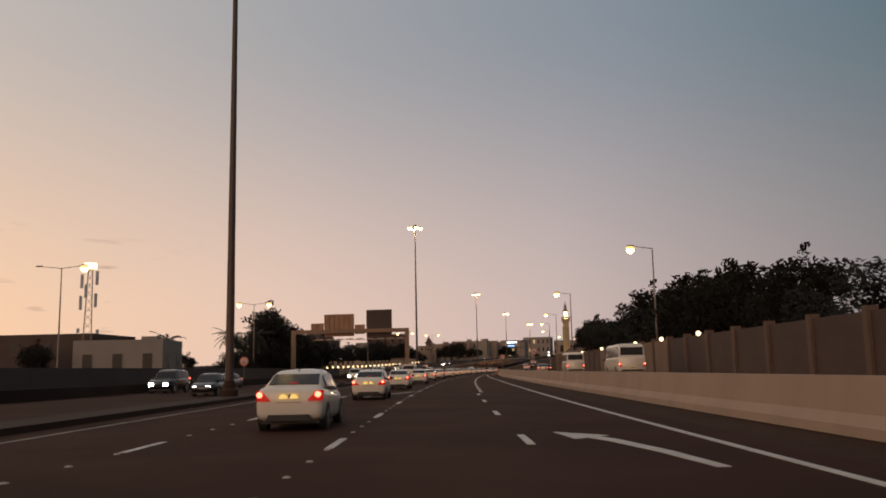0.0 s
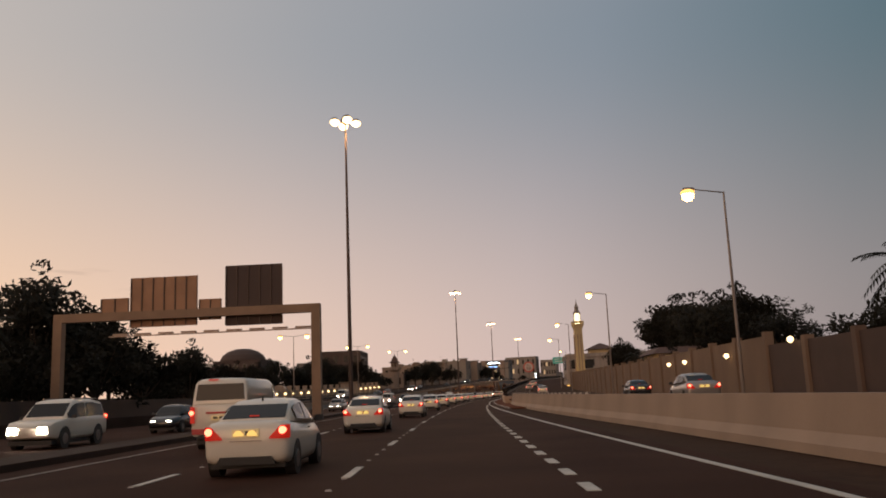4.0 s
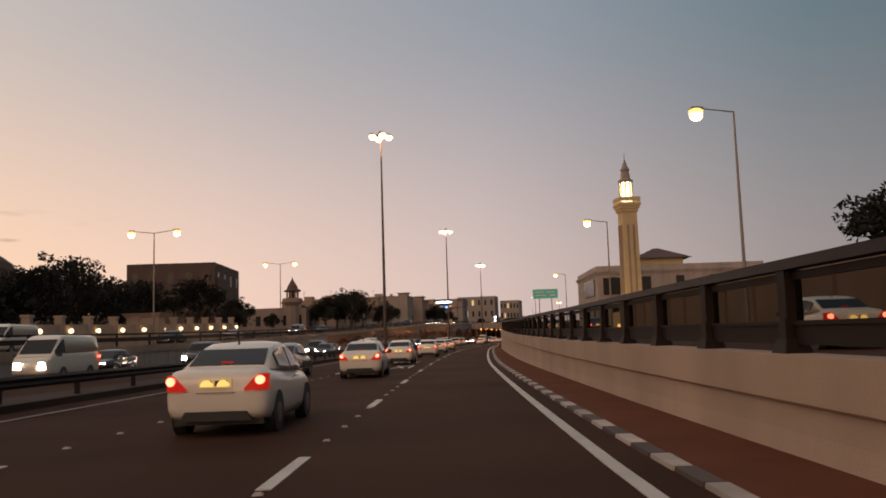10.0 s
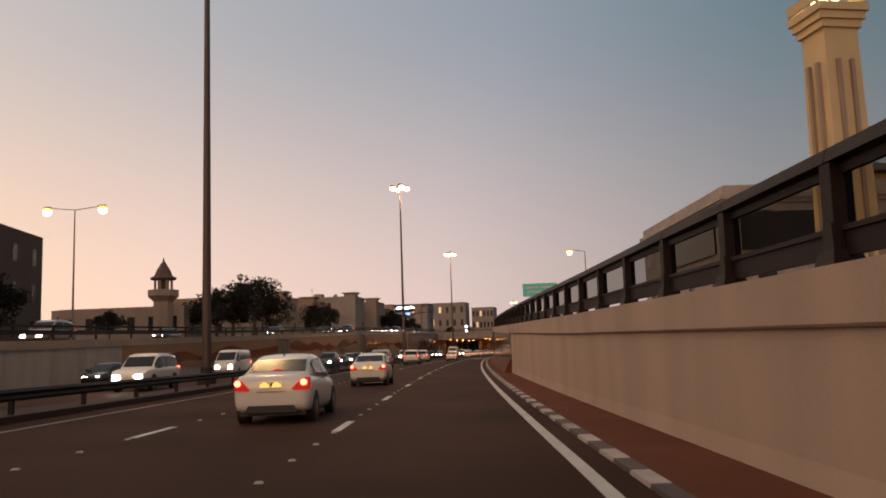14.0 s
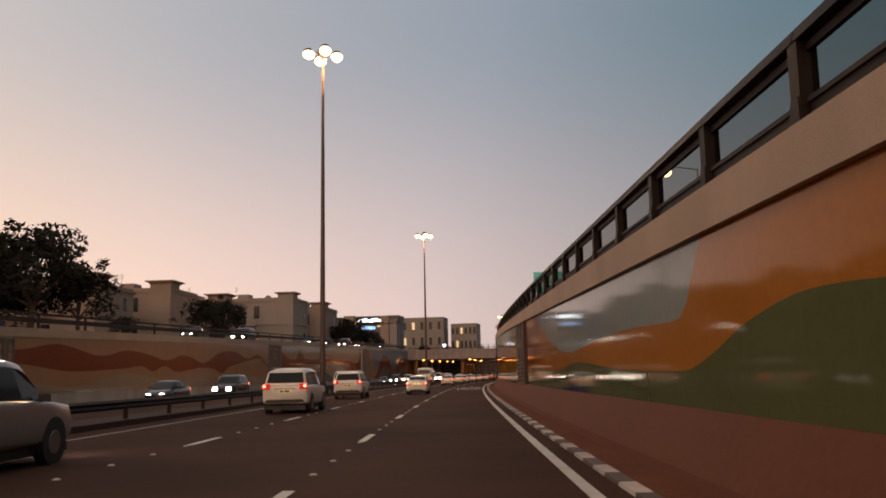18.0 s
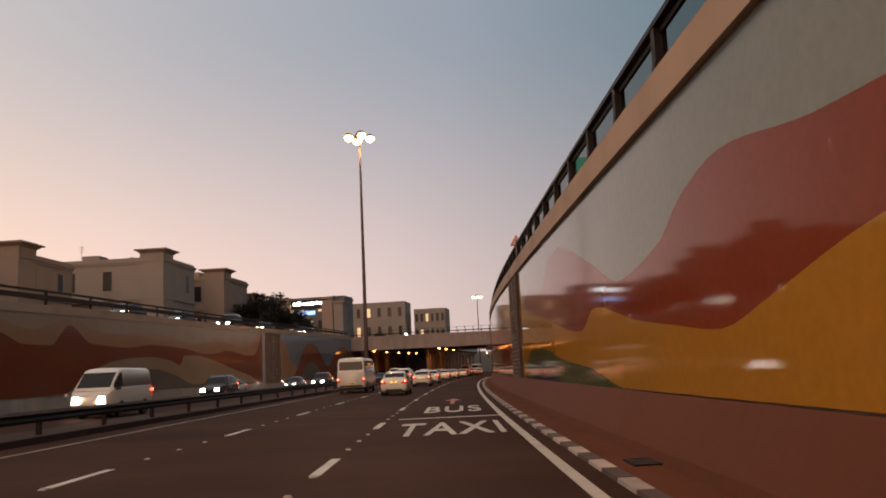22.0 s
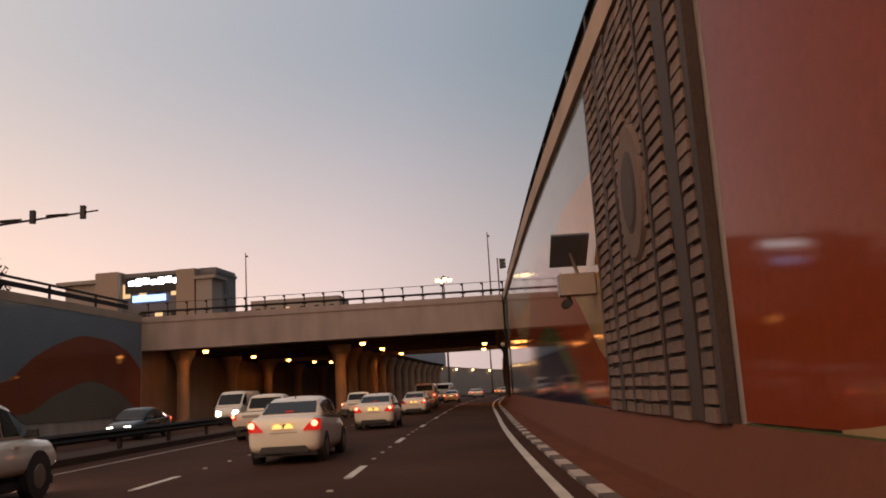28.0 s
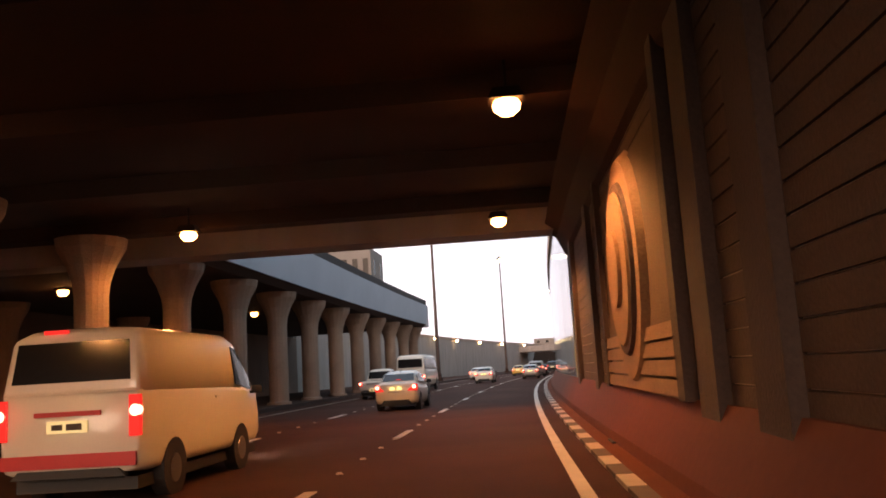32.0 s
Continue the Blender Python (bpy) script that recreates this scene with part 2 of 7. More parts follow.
FAR_BRICK = mat("pale_brown_brick", (0.19, 0.115, 0.078), 0.85, vary=0.3, scale=3, bump=0.4, fine=10, per_object=0.15)
FAR_STONE = mat("brown_stone", (0.115, 0.066, 0.046), 0.85, vary=0.3, scale=2, bump=0.4, fine=12)
BRICK = mat("brown_brick", (0.145, 0.088, 0.064), 0.85, vary=0.4, scale=3, bump=0.5, fine=10, per_object=0.25)
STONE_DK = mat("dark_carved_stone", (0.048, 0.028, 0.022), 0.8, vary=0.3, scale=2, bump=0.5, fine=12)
FASCIA = mat("grey_blue_fascia", (0.34, 0.36, 0.40), 0.6, vary=0.12)
PLASTER = mat("beige_plaster", (0.265, 0.19, 0.145), 0.85, vary=0.15, scale=0.8, bump=0.15)
BEIGE_WALL = mat("beige_boundary_plaster", (0.19, 0.128, 0.092), 0.9, spec=0.2, vary=0.28, scale=1.2, stretch=(1, 1, 0.3), bump=0.15)
PLASTER_DK = mat("brown_plaster", (0.072, 0.046, 0.038), 0.85, vary=0.2, scale=0.8, bump=0.15)
SHOP_CLAD = mat("shop_cladding", (0.085, 0.08, 0.085), 0.5, vary=0.15, scale=0.8)
PLASTER_GY = mat("grey_plaster", (0.24, 0.20, 0.17), 0.85, vary=0.15, scale=0.8)
COMPOUND = mat("compound_plaster", (0.36, 0.26, 0.19), 0.85, vary=0.2, scale=1.2, bump=0.2)
GOLD_STONE = mat("sand_stone", (0.48, 0.36, 0.20), 0.8, vary=0.15, scale=1.5, bump=0.3)
ROOF_TILE = mat("brown_roof", (0.09, 0.05, 0.04), 0.8, vary=0.2)
WIN = mat("window_glass", (0.022, 0.02, 0.02), 0.25, vary=0.1, spec=0.2)
WIN_LIT = mat("lit_window", (0.6, 0.5, 0.3), 0.4, emit=(1.0, 0.70, 0.36), power=0.5)
FENCE = mat("dark_fence_panel", (0.065, 0.036, 0.027), 0.8, vary=0.25, scale=1.5)
PANEL_BR = mat("brown_panel", (0.115, 0.07, 0.05), 0.85, vary=0.2, scale=0.8)
SIGN_LIT = mat("lit_sign_white", (0.8, 0.85, 0.9), 0.4, emit=(0.75, 0.9, 1.0), power=5)
SIGN_BLUE = mat("lit_sign_blue", (0.1, 0.2, 0.4), 0.4, emit=(0.25, 0.5, 1.0), power=2.0)
SIGN_GREEN = mat("green_sign", (0.02, 0.16, 0.12), 0.4, emit=(0.02, 0.30, 0.24), power=0.38)
BARK = mat("bark", (0.06, 0.042, 0.03), 0.95, vary=0.3, scale=3, bump=0.6)
LEAF = mat("dark_leaves", (0.015, 0.0135, 0.009), 0.8, spec=0.18, vary=0.5, scale=1.5)
LEAF_PALM = mat("palm_leaves", (0.018, 0.017, 0.010), 0.75, spec=0.15, vary=0.4, scale=1.5)
CAR_WHITE = mat("white_car_paint", (0.66, 0.585, 0.49), 0.3, vary=0.05, scale=1, coat=0.5)
CAR_SILVER = mat("silver_car_paint", (0.30, 0.27, 0.25), 0.28, 0.5, vary=0.05, coat=0.5)
CAR_DARK = mat("dark_car_paint", (0.02, 0.02, 0.022), 0.25, vary=0.1, coat=0.5)
CAR_YEL = mat("yellow_car_paint", (0.55, 0.33, 0.05), 0.3, vary=0.05, coat=0.5)
CAR_RED = mat("red_stripe_paint", (0.45, 0.03, 0.03), 0.4, vary=0.1)
CAR_GLASS = mat("car_glass", (0.012, 0.011, 0.011), 0.1, vary=0.1, spec=0.22)
RUBBER = mat("rubber", (0.012, 0.011, 0.011), 0.85, vary=0.2)
RIM = mat("alloy_rim", (0.25, 0.23, 0.22), 0.35, 0.8, vary=0.1)
PLASTIC = mat("black_plastic", (0.018, 0.015, 0.014), 0.6, vary=0.1)
TAIL = mat("tail_lamp", (0.22, 0.012, 0.010), 0.15, emit=(1.0, 0.03, 0.018), power=0.32, vary=0.4, scale=9)
TAIL_HOT = mat("tail_lamp_bulb", (1, 0.5, 0.4), 0.2, emit=(1.0, 0.17, 0.09), power=4.5)
HEAD = mat("headlamp", (1, 1, 1), 0.2, emit=(1.0, 0.90, 0.75), power=36)
# the plate emits: lamp light on it is put in as glow
PLATE = mat("number_plate", (0.55, 0.45, 0.28), 0.4, emit=(1.0, 0.68, 0.25), power=0.22)
# for the bright pools that lamps throw on the plate, made to glow
PLATE_POOL = mat("plate_light_pool", (0.9, 0.7, 0.3), 0.4, emit=(1.0, 0.66, 0.16), power=0.8)
SOLAR = mat("solar_panel", (0.10, 0.105, 0.125), 0.3, vary=0.1)
SIGN_RED = mat("sign_red", (0.5, 0.07, 0.04), 0.5, vary=0.1)
SIGN_WHITE = mat("sign_white", (0.55, 0.42, 0.35), 0.5, vary=0.1)

# ---- road frame: v runs along the road (world y of its reference line), u to the right of it ----
def road_x(v):
    w = min(max(v, -130.0), 436.0)
    q = (w - 170.0) / 300.0
    x = 0.0
    for c in (2.26705, 3.73335, -0.67258, -3.04689, 22.48181, 36.35598, 24.44019):
        x = x * q + c
    return x


def bend(v):
    """How far the road swings to the right past the bridge."""
    d = max(0.0, v - 455.0)
    return 5.8e-4 * d * d


def slope(v):
    w = min(max(v, -129.0), 435.0)
    return (road_x(w + 1) - road_x(w - 1)) / 2.0 + 1.16e-3 * max(0.0, v - 455.0)


def at(v, u, z=0.0):
    s = slope(v)
    x = road_x(v)
    if v > 436.0:
        x += (v - 436.0) * (slope(436.0) - 0.006) + bend(v)
    if v < -130.0:
        x += (v + 130.0) * s
    k = math.hypot(1.0, s)
    return Vector((x + u / k, v - u * s / k, z))


def turn(v):
    """Angle about z that turns +y into the road's way."""
    return -math.atan(slope(v))


def place(v, u, z=0.0, extra=0.0):
    return Matrix.Translation(at(v, u, z)) @ Matrix.Rotation(turn(v) + extra, 4, 'Z')


def lerp_table(table, v):
    if v <= table[0][0]:
        return table[0][1]
    for (a, b), (c, d) in zip(table, table[1:]):
        if v <= c:
            k = (v - a) / (c - a)
            return b + (d - b) * k
    return table[-1][1]


WALL_TOP = ((72, 0.9), (82, 0.96), (122, 1.27), (158, 1.72), (193, 2.33), (222, 3.0), (261, 3.98), (296, 4.99), (361, 6.8), (441, 8.35), (456, 8.5), (520, 8.3), (620, 8.4), (900, 8.8))
WALL_U = ((78, 3.9), (86, 3.8), (96, 3.6), (112, 3.45), (143, 3.34), (180, 3.48), (222, 3.3), (282, 3.2), (343, 3.02), (400, 2.8), (456, 2.62), (600, 2.6))
BARRIER_U = ((-400, 8.6), (-78, 8.6), (-60, 8.4), (-27, 7.85), (0, 7.3), (24, 6.3), (46, 5.45), (52, 5.05), (60, 4.85), (72.6, 4.82), (74.2, 5.02), (80, 5.02))
EDGE_U = ((-400, 5.3), (-60, 5.1), (-20, 4.7), (24, 3.4), (46, 2.65), (60, 2.3), (68, 2.08), (78, 1.88), (88, 1.74), (105, 1.53), (143, 1.43), (180, 1.68), (266, 1.65), (330, 1.38), (361, 1.30), (410, 1.26), (445, 1.24), (900, 1.24))
KERB_U = ((-400, 6.2), (-60, 6.0), (24, 4.4), (46, 3.58), (51, 3.38), (61, 3.12), (69, 2.82), (75, 2.66), (86, 2.38), (106, 2.02), (143, 1.86), (180, 2.11), (268, 2.07), (330, 1.76), (362, 1.66), (410, 1.64), (445, 1.68), (900, 1.68))
BARRIER_TOP = ((-60, 1.12), (10, 1.15), (46, 1.2), (60, 1.24), (80, 1.26))


def wall_u(v):
    return lerp_table(WALL_U, v)


def wall_top(v):
    return lerp_table(WALL_TOP, v)


def side_level(v):
    """Height of the streets beside the sunken road."""
    return max(0.45, wall_top(v) - 0.45) if v > 72 else 0.45


def mesh_of(name, bm):
    me = bpy.data.meshes.new(name)
    bm.to_mesh(me)
    bm.free()
    return me


def part(name, bm, material, parent=None, label=""):
    me = mesh_of(name, bm)
    me.materials.append(material)
    ob = new(name, me)
    if parent is not None:
        ob.parent = parent
    if label:
        ob["label"] = label
    return ob


def thing(name, m, label, category, group="", kind=""):
    ob = new(name)
    ob.matrix_world = m
    return tagged(ob, label, category, group, kind)


def box(bm, cx, cy, cz, sx, sy, sz, taper=1.0, tx=None):
    """A box by centre and size, its top scaled by taper."""
    tx = taper if tx is None else tx
    vs = []
    for z, kx, ky in ((-0.5, 1, 1), (0.5, tx, taper)):
        for x, y in ((-0.5, -0.5), (0.5, -0.5), (0.5, 0.5), (-0.5, 0.5)):
            vs.append(bm.verts.new((cx + x * sx * kx, cy + y * sy * ky, cz + z * sz)))
    for f in ((3, 2, 1, 0), (4, 5, 6, 7), (0, 1, 5, 4), (1, 2, 6, 5), (2, 3, 7, 6), (3, 0, 4, 7)):
        bm.faces.new([vs[i] for i in f])
    return vs


def tube(bm, a, b, r1, r2=None, n=10):
    r2 = r1 if r2 is None else r2
    a, b = Vector(a), Vector(b)
    q = (b - a).to_track_quat('Z', 'Y')
    rings = []
    for p, r in ((a, r1), (b, r2)):
        rings.append([bm.verts.new(p + q @ Vector((r * math.cos(2 * math.pi * i / n), r * math.sin(2 * math.pi * i / n), 0))) for i in range(n)])
    for i in range(n):
        bm.faces.new((rings[0][i], rings[0][(i + 1) % n], rings[1][(i + 1) % n], rings[1][i]))
    bm.faces.new(rings[0][::-1])
    bm.faces.new(rings[1])


def revolve(bm, profile, n=16, cx=0.0, cy=0.0):
    """Turn a list of (radius, height) round the upright axis."""
    rings = []
    for r, z in profile:
        rings.append([bm.verts.new((cx + max(r, 0.001) * math.cos(2 * math.pi * i / n), cy + max(r, 0.001) * math.sin(2 * math.pi * i / n), z)) for i in range(n)])
    for p, q in zip(rings, rings[1:]):
        for i in range(n):
            bm.faces.new((p[i], p[(i + 1) % n], q[(i + 1) % n], q[i]))
    bm.faces.new(rings[0][::-1])
    bm.faces.new(rings[-1])


def slab(bm, pts, inward):
    """A thin pane from its outline, thickened inwards."""
    f = [bm.verts.new(p) for p in pts]
    g = [bm.verts.new(Vector(p) + inward) for p in pts]
    n = len(f)
    bm.faces.new(f); bm.faces.new(g[::-1])
    for i in range(n):
        bm.faces.new((f[i], g[i], g[(i + 1) % n], f[(i + 1) % n]))
    bmesh.ops.recalc_face_normals(bm, faces=bm.faces)


def strip(bm, v0, v1, profile, step=6.0, closed=True):
    """Sweep a section along the road; profile(v) gives its (u, z) points."""
    n = max(1, int(round((v1 - v0) / step)))
    rows = []
    for i in range(n + 1):
        v = v0 + (v1 - v0) * i / n
        rows.append([bm.verts.new(at(v, u, z)) for u, z in profile(v)])
    for p, q in zip(rows, rows[1:]):
        m = len(p)
        for k in range(m if closed else m - 1):
            bm.faces.new((p[k], p[(k + 1) % m], q[(k + 1) % m], q[k]))
    if closed:
        bm.faces.new(rows[0][::-1])
        bm.faces.new(rows[-1])


def setting(name, bm, material, label, category):
    bmesh.ops.recalc_face_normals(bm, faces=bm.faces)
    return tagged(part(name, bm, material), label, category, kind="structure")


# ground: one sheet to the horizon, sunk where the road runs
LEFT_U = -25.5
bm = bmesh.new()
cuts = sorted([-1500, -900, -500, -300] + list(range(-240, 720, 12)) + [79.4, 80.0, 780, 900, 1200, 1800, 3000])
rows = []
for v in cuts:
    g = side_level(v) if v < 720 else 4.0
    ru = wall_u(v) + 0.45 if v > 79.5 else lerp_table(BARRIER_U, v) + 0.28
    lu = LEFT_U - 0.45
    lz = g if v > 72 else 0.3
    pts = [(-2500, lz), (-300, lz), (-90, lz), (lu, lz), (lu + 0.25, -0.12), (ru - 0.25, -0.12), (ru, g), (60, g), (300, g), (2500, g)]
    rows.append([bm.verts.new(at(v, u, z)) for u, z in pts])
for p, q in zip(rows, rows[1:]):
    for k in range(len(p) - 1):
        bm.faces.new((p[k], p[k + 1], q[k + 1], q[k]))
setting("ground", bm, SOIL, "dry sandy ground beside the sunken expressway", "ground")

bm = bmesh.new()
strip(bm, -240, 900, lambda v: ((-11.0, -0.1), (-11.0, 0.0), (lerp_table(KERB_U, v), 0.0), (lerp_table(KERB_U, v), -0.1)), 6)
ROAD = setting("road", bm, ASPHALT, "dark worn asphalt of a three-lane expressway", "road")
bm = bmesh.new()
strip(bm, -240, 900, lambda v: ((LEFT_U + 0.02, -0.1), (LEFT_U + 0.02, 0.0), (-12.9, 0.0), (-12.9, -0.1)), 8)
setting("road_opposite", bm, ASPHALT, "dark asphalt of the opposite carriageway", "road")
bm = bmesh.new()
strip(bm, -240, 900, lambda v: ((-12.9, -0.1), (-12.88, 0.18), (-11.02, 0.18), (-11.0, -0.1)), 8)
setting("median", bm, CONC_DARK, "low dark brown concrete median between the carriageways", "median")
# service road beside the expressway, at the upper level
bm = bmesh.new()
strip(bm, -240, 78, lambda v: ((lerp_table(BARRIER_U, v) + 0.32, 0.35), (lerp_table(BARRIER_U, v) + 0.32, 0.5), (16.8, 0.5), (16.8, 0.35)), 8)
strip(bm, 78, 456, lambda v: ((wall_u(v) + 0.6, side_level(v) - 0.1), (wall_u(v) + 0.6, side_level(v) + 0.04), (16.8, side_level(v) + 0.04), (16.8, side_level(v) - 0.1)), 8)
setting("service_road", bm, ASPHALT, "asphalt service road on the upper level", "road")
bm = bmesh.new()
strip(bm, 90, 456, lambda v: ((-37, side_level(v) - 0.1), (-37, side_level(v) + 0.04), (LEFT_U - 0.9, side_level(v) + 0.04), (LEFT_U - 0.9, side_level(v) - 0.1)), 8)
setting("service_road_left", bm, ASPHALT, "asphalt service road above the far retaining wall", "road")
# red paved strip between kerb and wall
bm = bmesh.new()
strip(bm, 44, 80, lambda v: ((lerp_table(KERB_U, v) + 0.24, -0.05), (lerp_table(KERB_U, v) + 0.24, 0.035), (lerp_table(BARRIER_U, v) - 0.28, 0.05), (lerp_table(BARRIER_U, v) - 0.28, -0.05)), 1.5)
strip(bm, 80.01, 900, lambda v: ((lerp_table(KERB_U, v) + 0.24, -0.05), (lerp_table(KERB_U, v) + 0.24, 0.035), (wall_u(v) + 0.02, 0.05), (wall_u(v) + 0.02, -0.05)), 6)
PAVE = setting("pavement", bm, PAVING, "narrow red-brown paved strip along the wall", "pavement")

# ---- retaining walls ----
def cap_prof(v, face, out):
    t = wall_top(v)
    return ((face - 0.09 * out, t - 0.54), (face - 0.09 * out, t), (face + 0.42 * out, t), (face + 0.42 * out, t - 0.54))


bm = bmesh.new()
strip(bm, 78.4, 221, lambda v: ((wall_u(v) - 0.03, -0.1), (wall_u(v) + 0.02, 0.3), (wall_u(v) + 0.03, wall_top(v) - 0.4), (wall_u(v) + 0.42, wall_top(v) - 0.4), (wall_u(v) + 0.42, -0.1)), 4)
setting("wall_right_low", bm, WALL_CONC, "warm grey concrete retaining wall rising beside the road", "wall")
bm = bmesh.new()
strip(bm, 78.3, 221, lambda v: ((wall_u(v) - 0.02, wall_top(v) - 0.53), (wall_u(v) - 0.05, wall_top(v) - 0.5), (wall_u(v) - 0.05, wall_top(v)), (wall_u(v) + 0.44, wall_top(v)), (wall_u(v) + 0.44, wall_top(v) - 0.53)), 4)
setting("coping_right_low", bm, WALL_CONC, "sand-coloured concrete coping along the low wall", "coping")
bm = bmesh.new()
strip(bm, 78.3, 80.0, lambda v: ((wall_u(v) + 0.45, -0.1), (wall_u(v) + 0.45, 0.93), (5.2, 0.93), (5.2, -0.1)), 1)
setting("wall_return", bm, WALL_CONC, "short concrete return closing the wall end against the barrier", "wall")
bm = bmesh.new()
for a, b in ((221.2, 457), (489, 900)):
    strip(bm, a, b, lambda v: ((wall_u(v) + 0.06, -0.1), (wall_u(v) + 0.06, wall_top(v) - 0.4), (wall_u(v) + 0.42, wall_top(v) - 0.4), (wall_u(v) + 0.42, -0.1)), 4)
strip(bm, 457, 489, lambda v: ((wall_u(v) + 0.06, -0.1), (wall_u(v) + 0.06, 5.88), (wall_u(v) + 0.42, 5.88), (wall_u(v) + 0.42, -0.1)), 4)
setting("wall_right", bm, CONC_PALE, "tall retaining wall of the underpass", "wall")
bm = bmesh.new()
for a, b in ((221.2, 456.8), (489.1, 900)):
    strip(bm, a, b, lambda v: cap_prof(v, wall_u(v), 1), 4)
setting("coping_right", bm, WALL_CONC, "sand-coloured concrete coping along the wall top", "coping")
bm = bmesh.new()
strip(bm, 78, 457, lambda v: ((LEFT_U, -0.1), (LEFT_U, wall_top(v) - 0.4), (LEFT_U - 0.42, wall_top(v) - 0.4), (LEFT_U - 0.42, -0.1)), 6)
strip(bm, 545, 900, lambda v: ((LEFT_U, -0.1), (LEFT_U, wall_top(v) - 0.4), (LEFT_U - 0.42, wall_top(v) - 0.4), (LEFT_U - 0.42, -0.1)), 6)
setting("wall_left", bm, CONC_PALE, "far retaining wall along the opposite carriageway", "wall")
# stretch below the bridge: a darker copy of the wall, shade in its colour
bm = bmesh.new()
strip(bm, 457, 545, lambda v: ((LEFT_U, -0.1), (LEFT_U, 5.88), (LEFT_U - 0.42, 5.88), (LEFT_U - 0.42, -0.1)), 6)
setting("wall_left_underpass", bm, CONC_SHADED, "brown concrete wall under the bridge, darkened for the shade there", "wall")
bm = bmesh.new()
for a, b in ((78, 456.8), (545.1, 900)):
    strip(bm, a, b, lambda v: cap_prof(v, LEFT_U, -1), 6)
setting("coping_left", bm, CONCRETE, "sand-coloured concrete coping on the far wall", "coping")


def bar_prof(v):
    u = lerp_table(BARRIER_U, v)
    return ((u - 0.32, -0.1), (u - 0.3, 0.12), (u - 0.12, 0.36), (u - 0.02, lerp_table(BARRIER_TOP, v)), (u + 0.28, lerp_table(BARRIER_TOP, v)), (u + 0.28, -0.1))


bm = bmesh.new()
strip(bm, -240, 60, bar_prof, 6)
strip(bm, 60.01, 79.6, bar_prof, 0.7)
setting("barrier_right", bm, CONCRETE, "long concrete barrier between expressway and service road", "barrier")
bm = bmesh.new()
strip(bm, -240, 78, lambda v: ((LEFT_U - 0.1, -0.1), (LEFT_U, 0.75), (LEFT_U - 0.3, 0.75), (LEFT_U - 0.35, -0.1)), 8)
setting("barrier_left", bm, CONC_DARK, "low dark brown concrete barrier along the opposite carriageway", "barrier")
# red-brown dado at the foot of the tiled wall
bm = bmesh.new()
for a, b in ((221.2, 700),):
    strip(bm, a, b, lambda v: ((wall_u(v) - 0.45, 0.0), (wall_u(v) - 0.4, 0.2), (wall_u(v) - 0.03, 0.92), (wall_u(v) + 0.05, 0.92), (wall_u(v) + 0.05, 0.0)), 4)
DADO = setting("dado_right", bm, T_DADO, "red-brown glazed sloping plinth at the foot of the mural wall", "plinth")

# ---- murals: flowing bands of glazed tile ----
def smooth(points, v):
    """A smooth curve through a few (v, z) points, level at its crests and troughs."""
    n = len(points)
    if v <= points[0][0]:
        return points[0][1]
    if v >= points[-1][0]:
        return points[-1][1]
    def grade(i):
        if i in (0, n - 1):
            return 0.0
        (va, za), (vb, zb), (vc, zc) = points[i - 1:i + 2]
        p, q = (zb - za) / (vb - va), (zc - zb) / (vc - vb)
        return 0.0 if p * q <= 0 else 2 * p * q / (p + q)
    for i in range(n - 1):
        (va, za), (vb, zb) = points[i], points[i + 1]
        if v <= vb:
            d = vb - va
            k = (v - va) / d
            k2, k3 = k * k, k * k * k
            return za * (2 * k3 - 3 * k2 + 1) + grade(i) * d * (k3 - 2 * k2 + k) + zb * (3 * k2 - 2 * k3) + grade(i + 1) * d * (k3 - k2)


def mural(v0, v1, face, side, layers, parent, step=0.4):
    """layers from the bottom up: (top curve or None, material); each one fills from the curve below it to its own."""
    n = max(2, int((v1 - v0) / step))
    vs = [v0 + (v1 - v0) * i / n for i in range(n + 1)]
    low = [0.9 for v in vs]
    for curve, material, name in layers:
        roof = [wall_top(v) - 0.54 for v in vs]
        high = [min(r, max(l, (r if curve is None else smooth(curve, v)))) for v, r, l in zip(vs, roof, low)]
        run = []
        for i in range(n + 1):
            if i < n and (high[i] - low[i] >= 0.03 or high[i + 1] - low[i + 1] >= 0.03):
                run.append(i)
                continue
            if run:
                bm = bmesh.new()
                uvl = bm.loops.layers.uv.new("UVMap")
                for k in run:
                    corners = ((vs[k], low[k]), (vs[k + 1], low[k + 1]), (vs[k + 1], high[k + 1]), (vs[k], high[k]))
                    f = bm.faces.new([bm.verts.new(at(v, face(v), z)) for v, z in corners])
                    for lp, (v, z) in zip(f.loops, corners):
                        lp[uvl].uv = (v, z)
                bmesh.ops.remove_doubles(bm, verts=bm.verts, dist=0.001)
                r = bmesh.ops.extrude_face_region(bm, geom=list(bm.faces))
                for e in r["geom"]:
                    if isinstance(e, bmesh.types.BMVert):
                        e.co += (at(e.co.y, face(e.co.y) - 1.0, 0) - at(e.co.y, face(e.co.y), 0)) * (0.045 * side)
                bmesh.ops.recalc_face_normals(bm, faces=bm.faces)
                part(name, bm, material, parent)
            run = []
        low = high


FACE_R = lambda v: wall_u(v) + 0.055
MUR = thing("mural_right", Matrix.Identity(4), "glossy tiled mural of flowing orange, red, green and grey-blue waves", "mural")
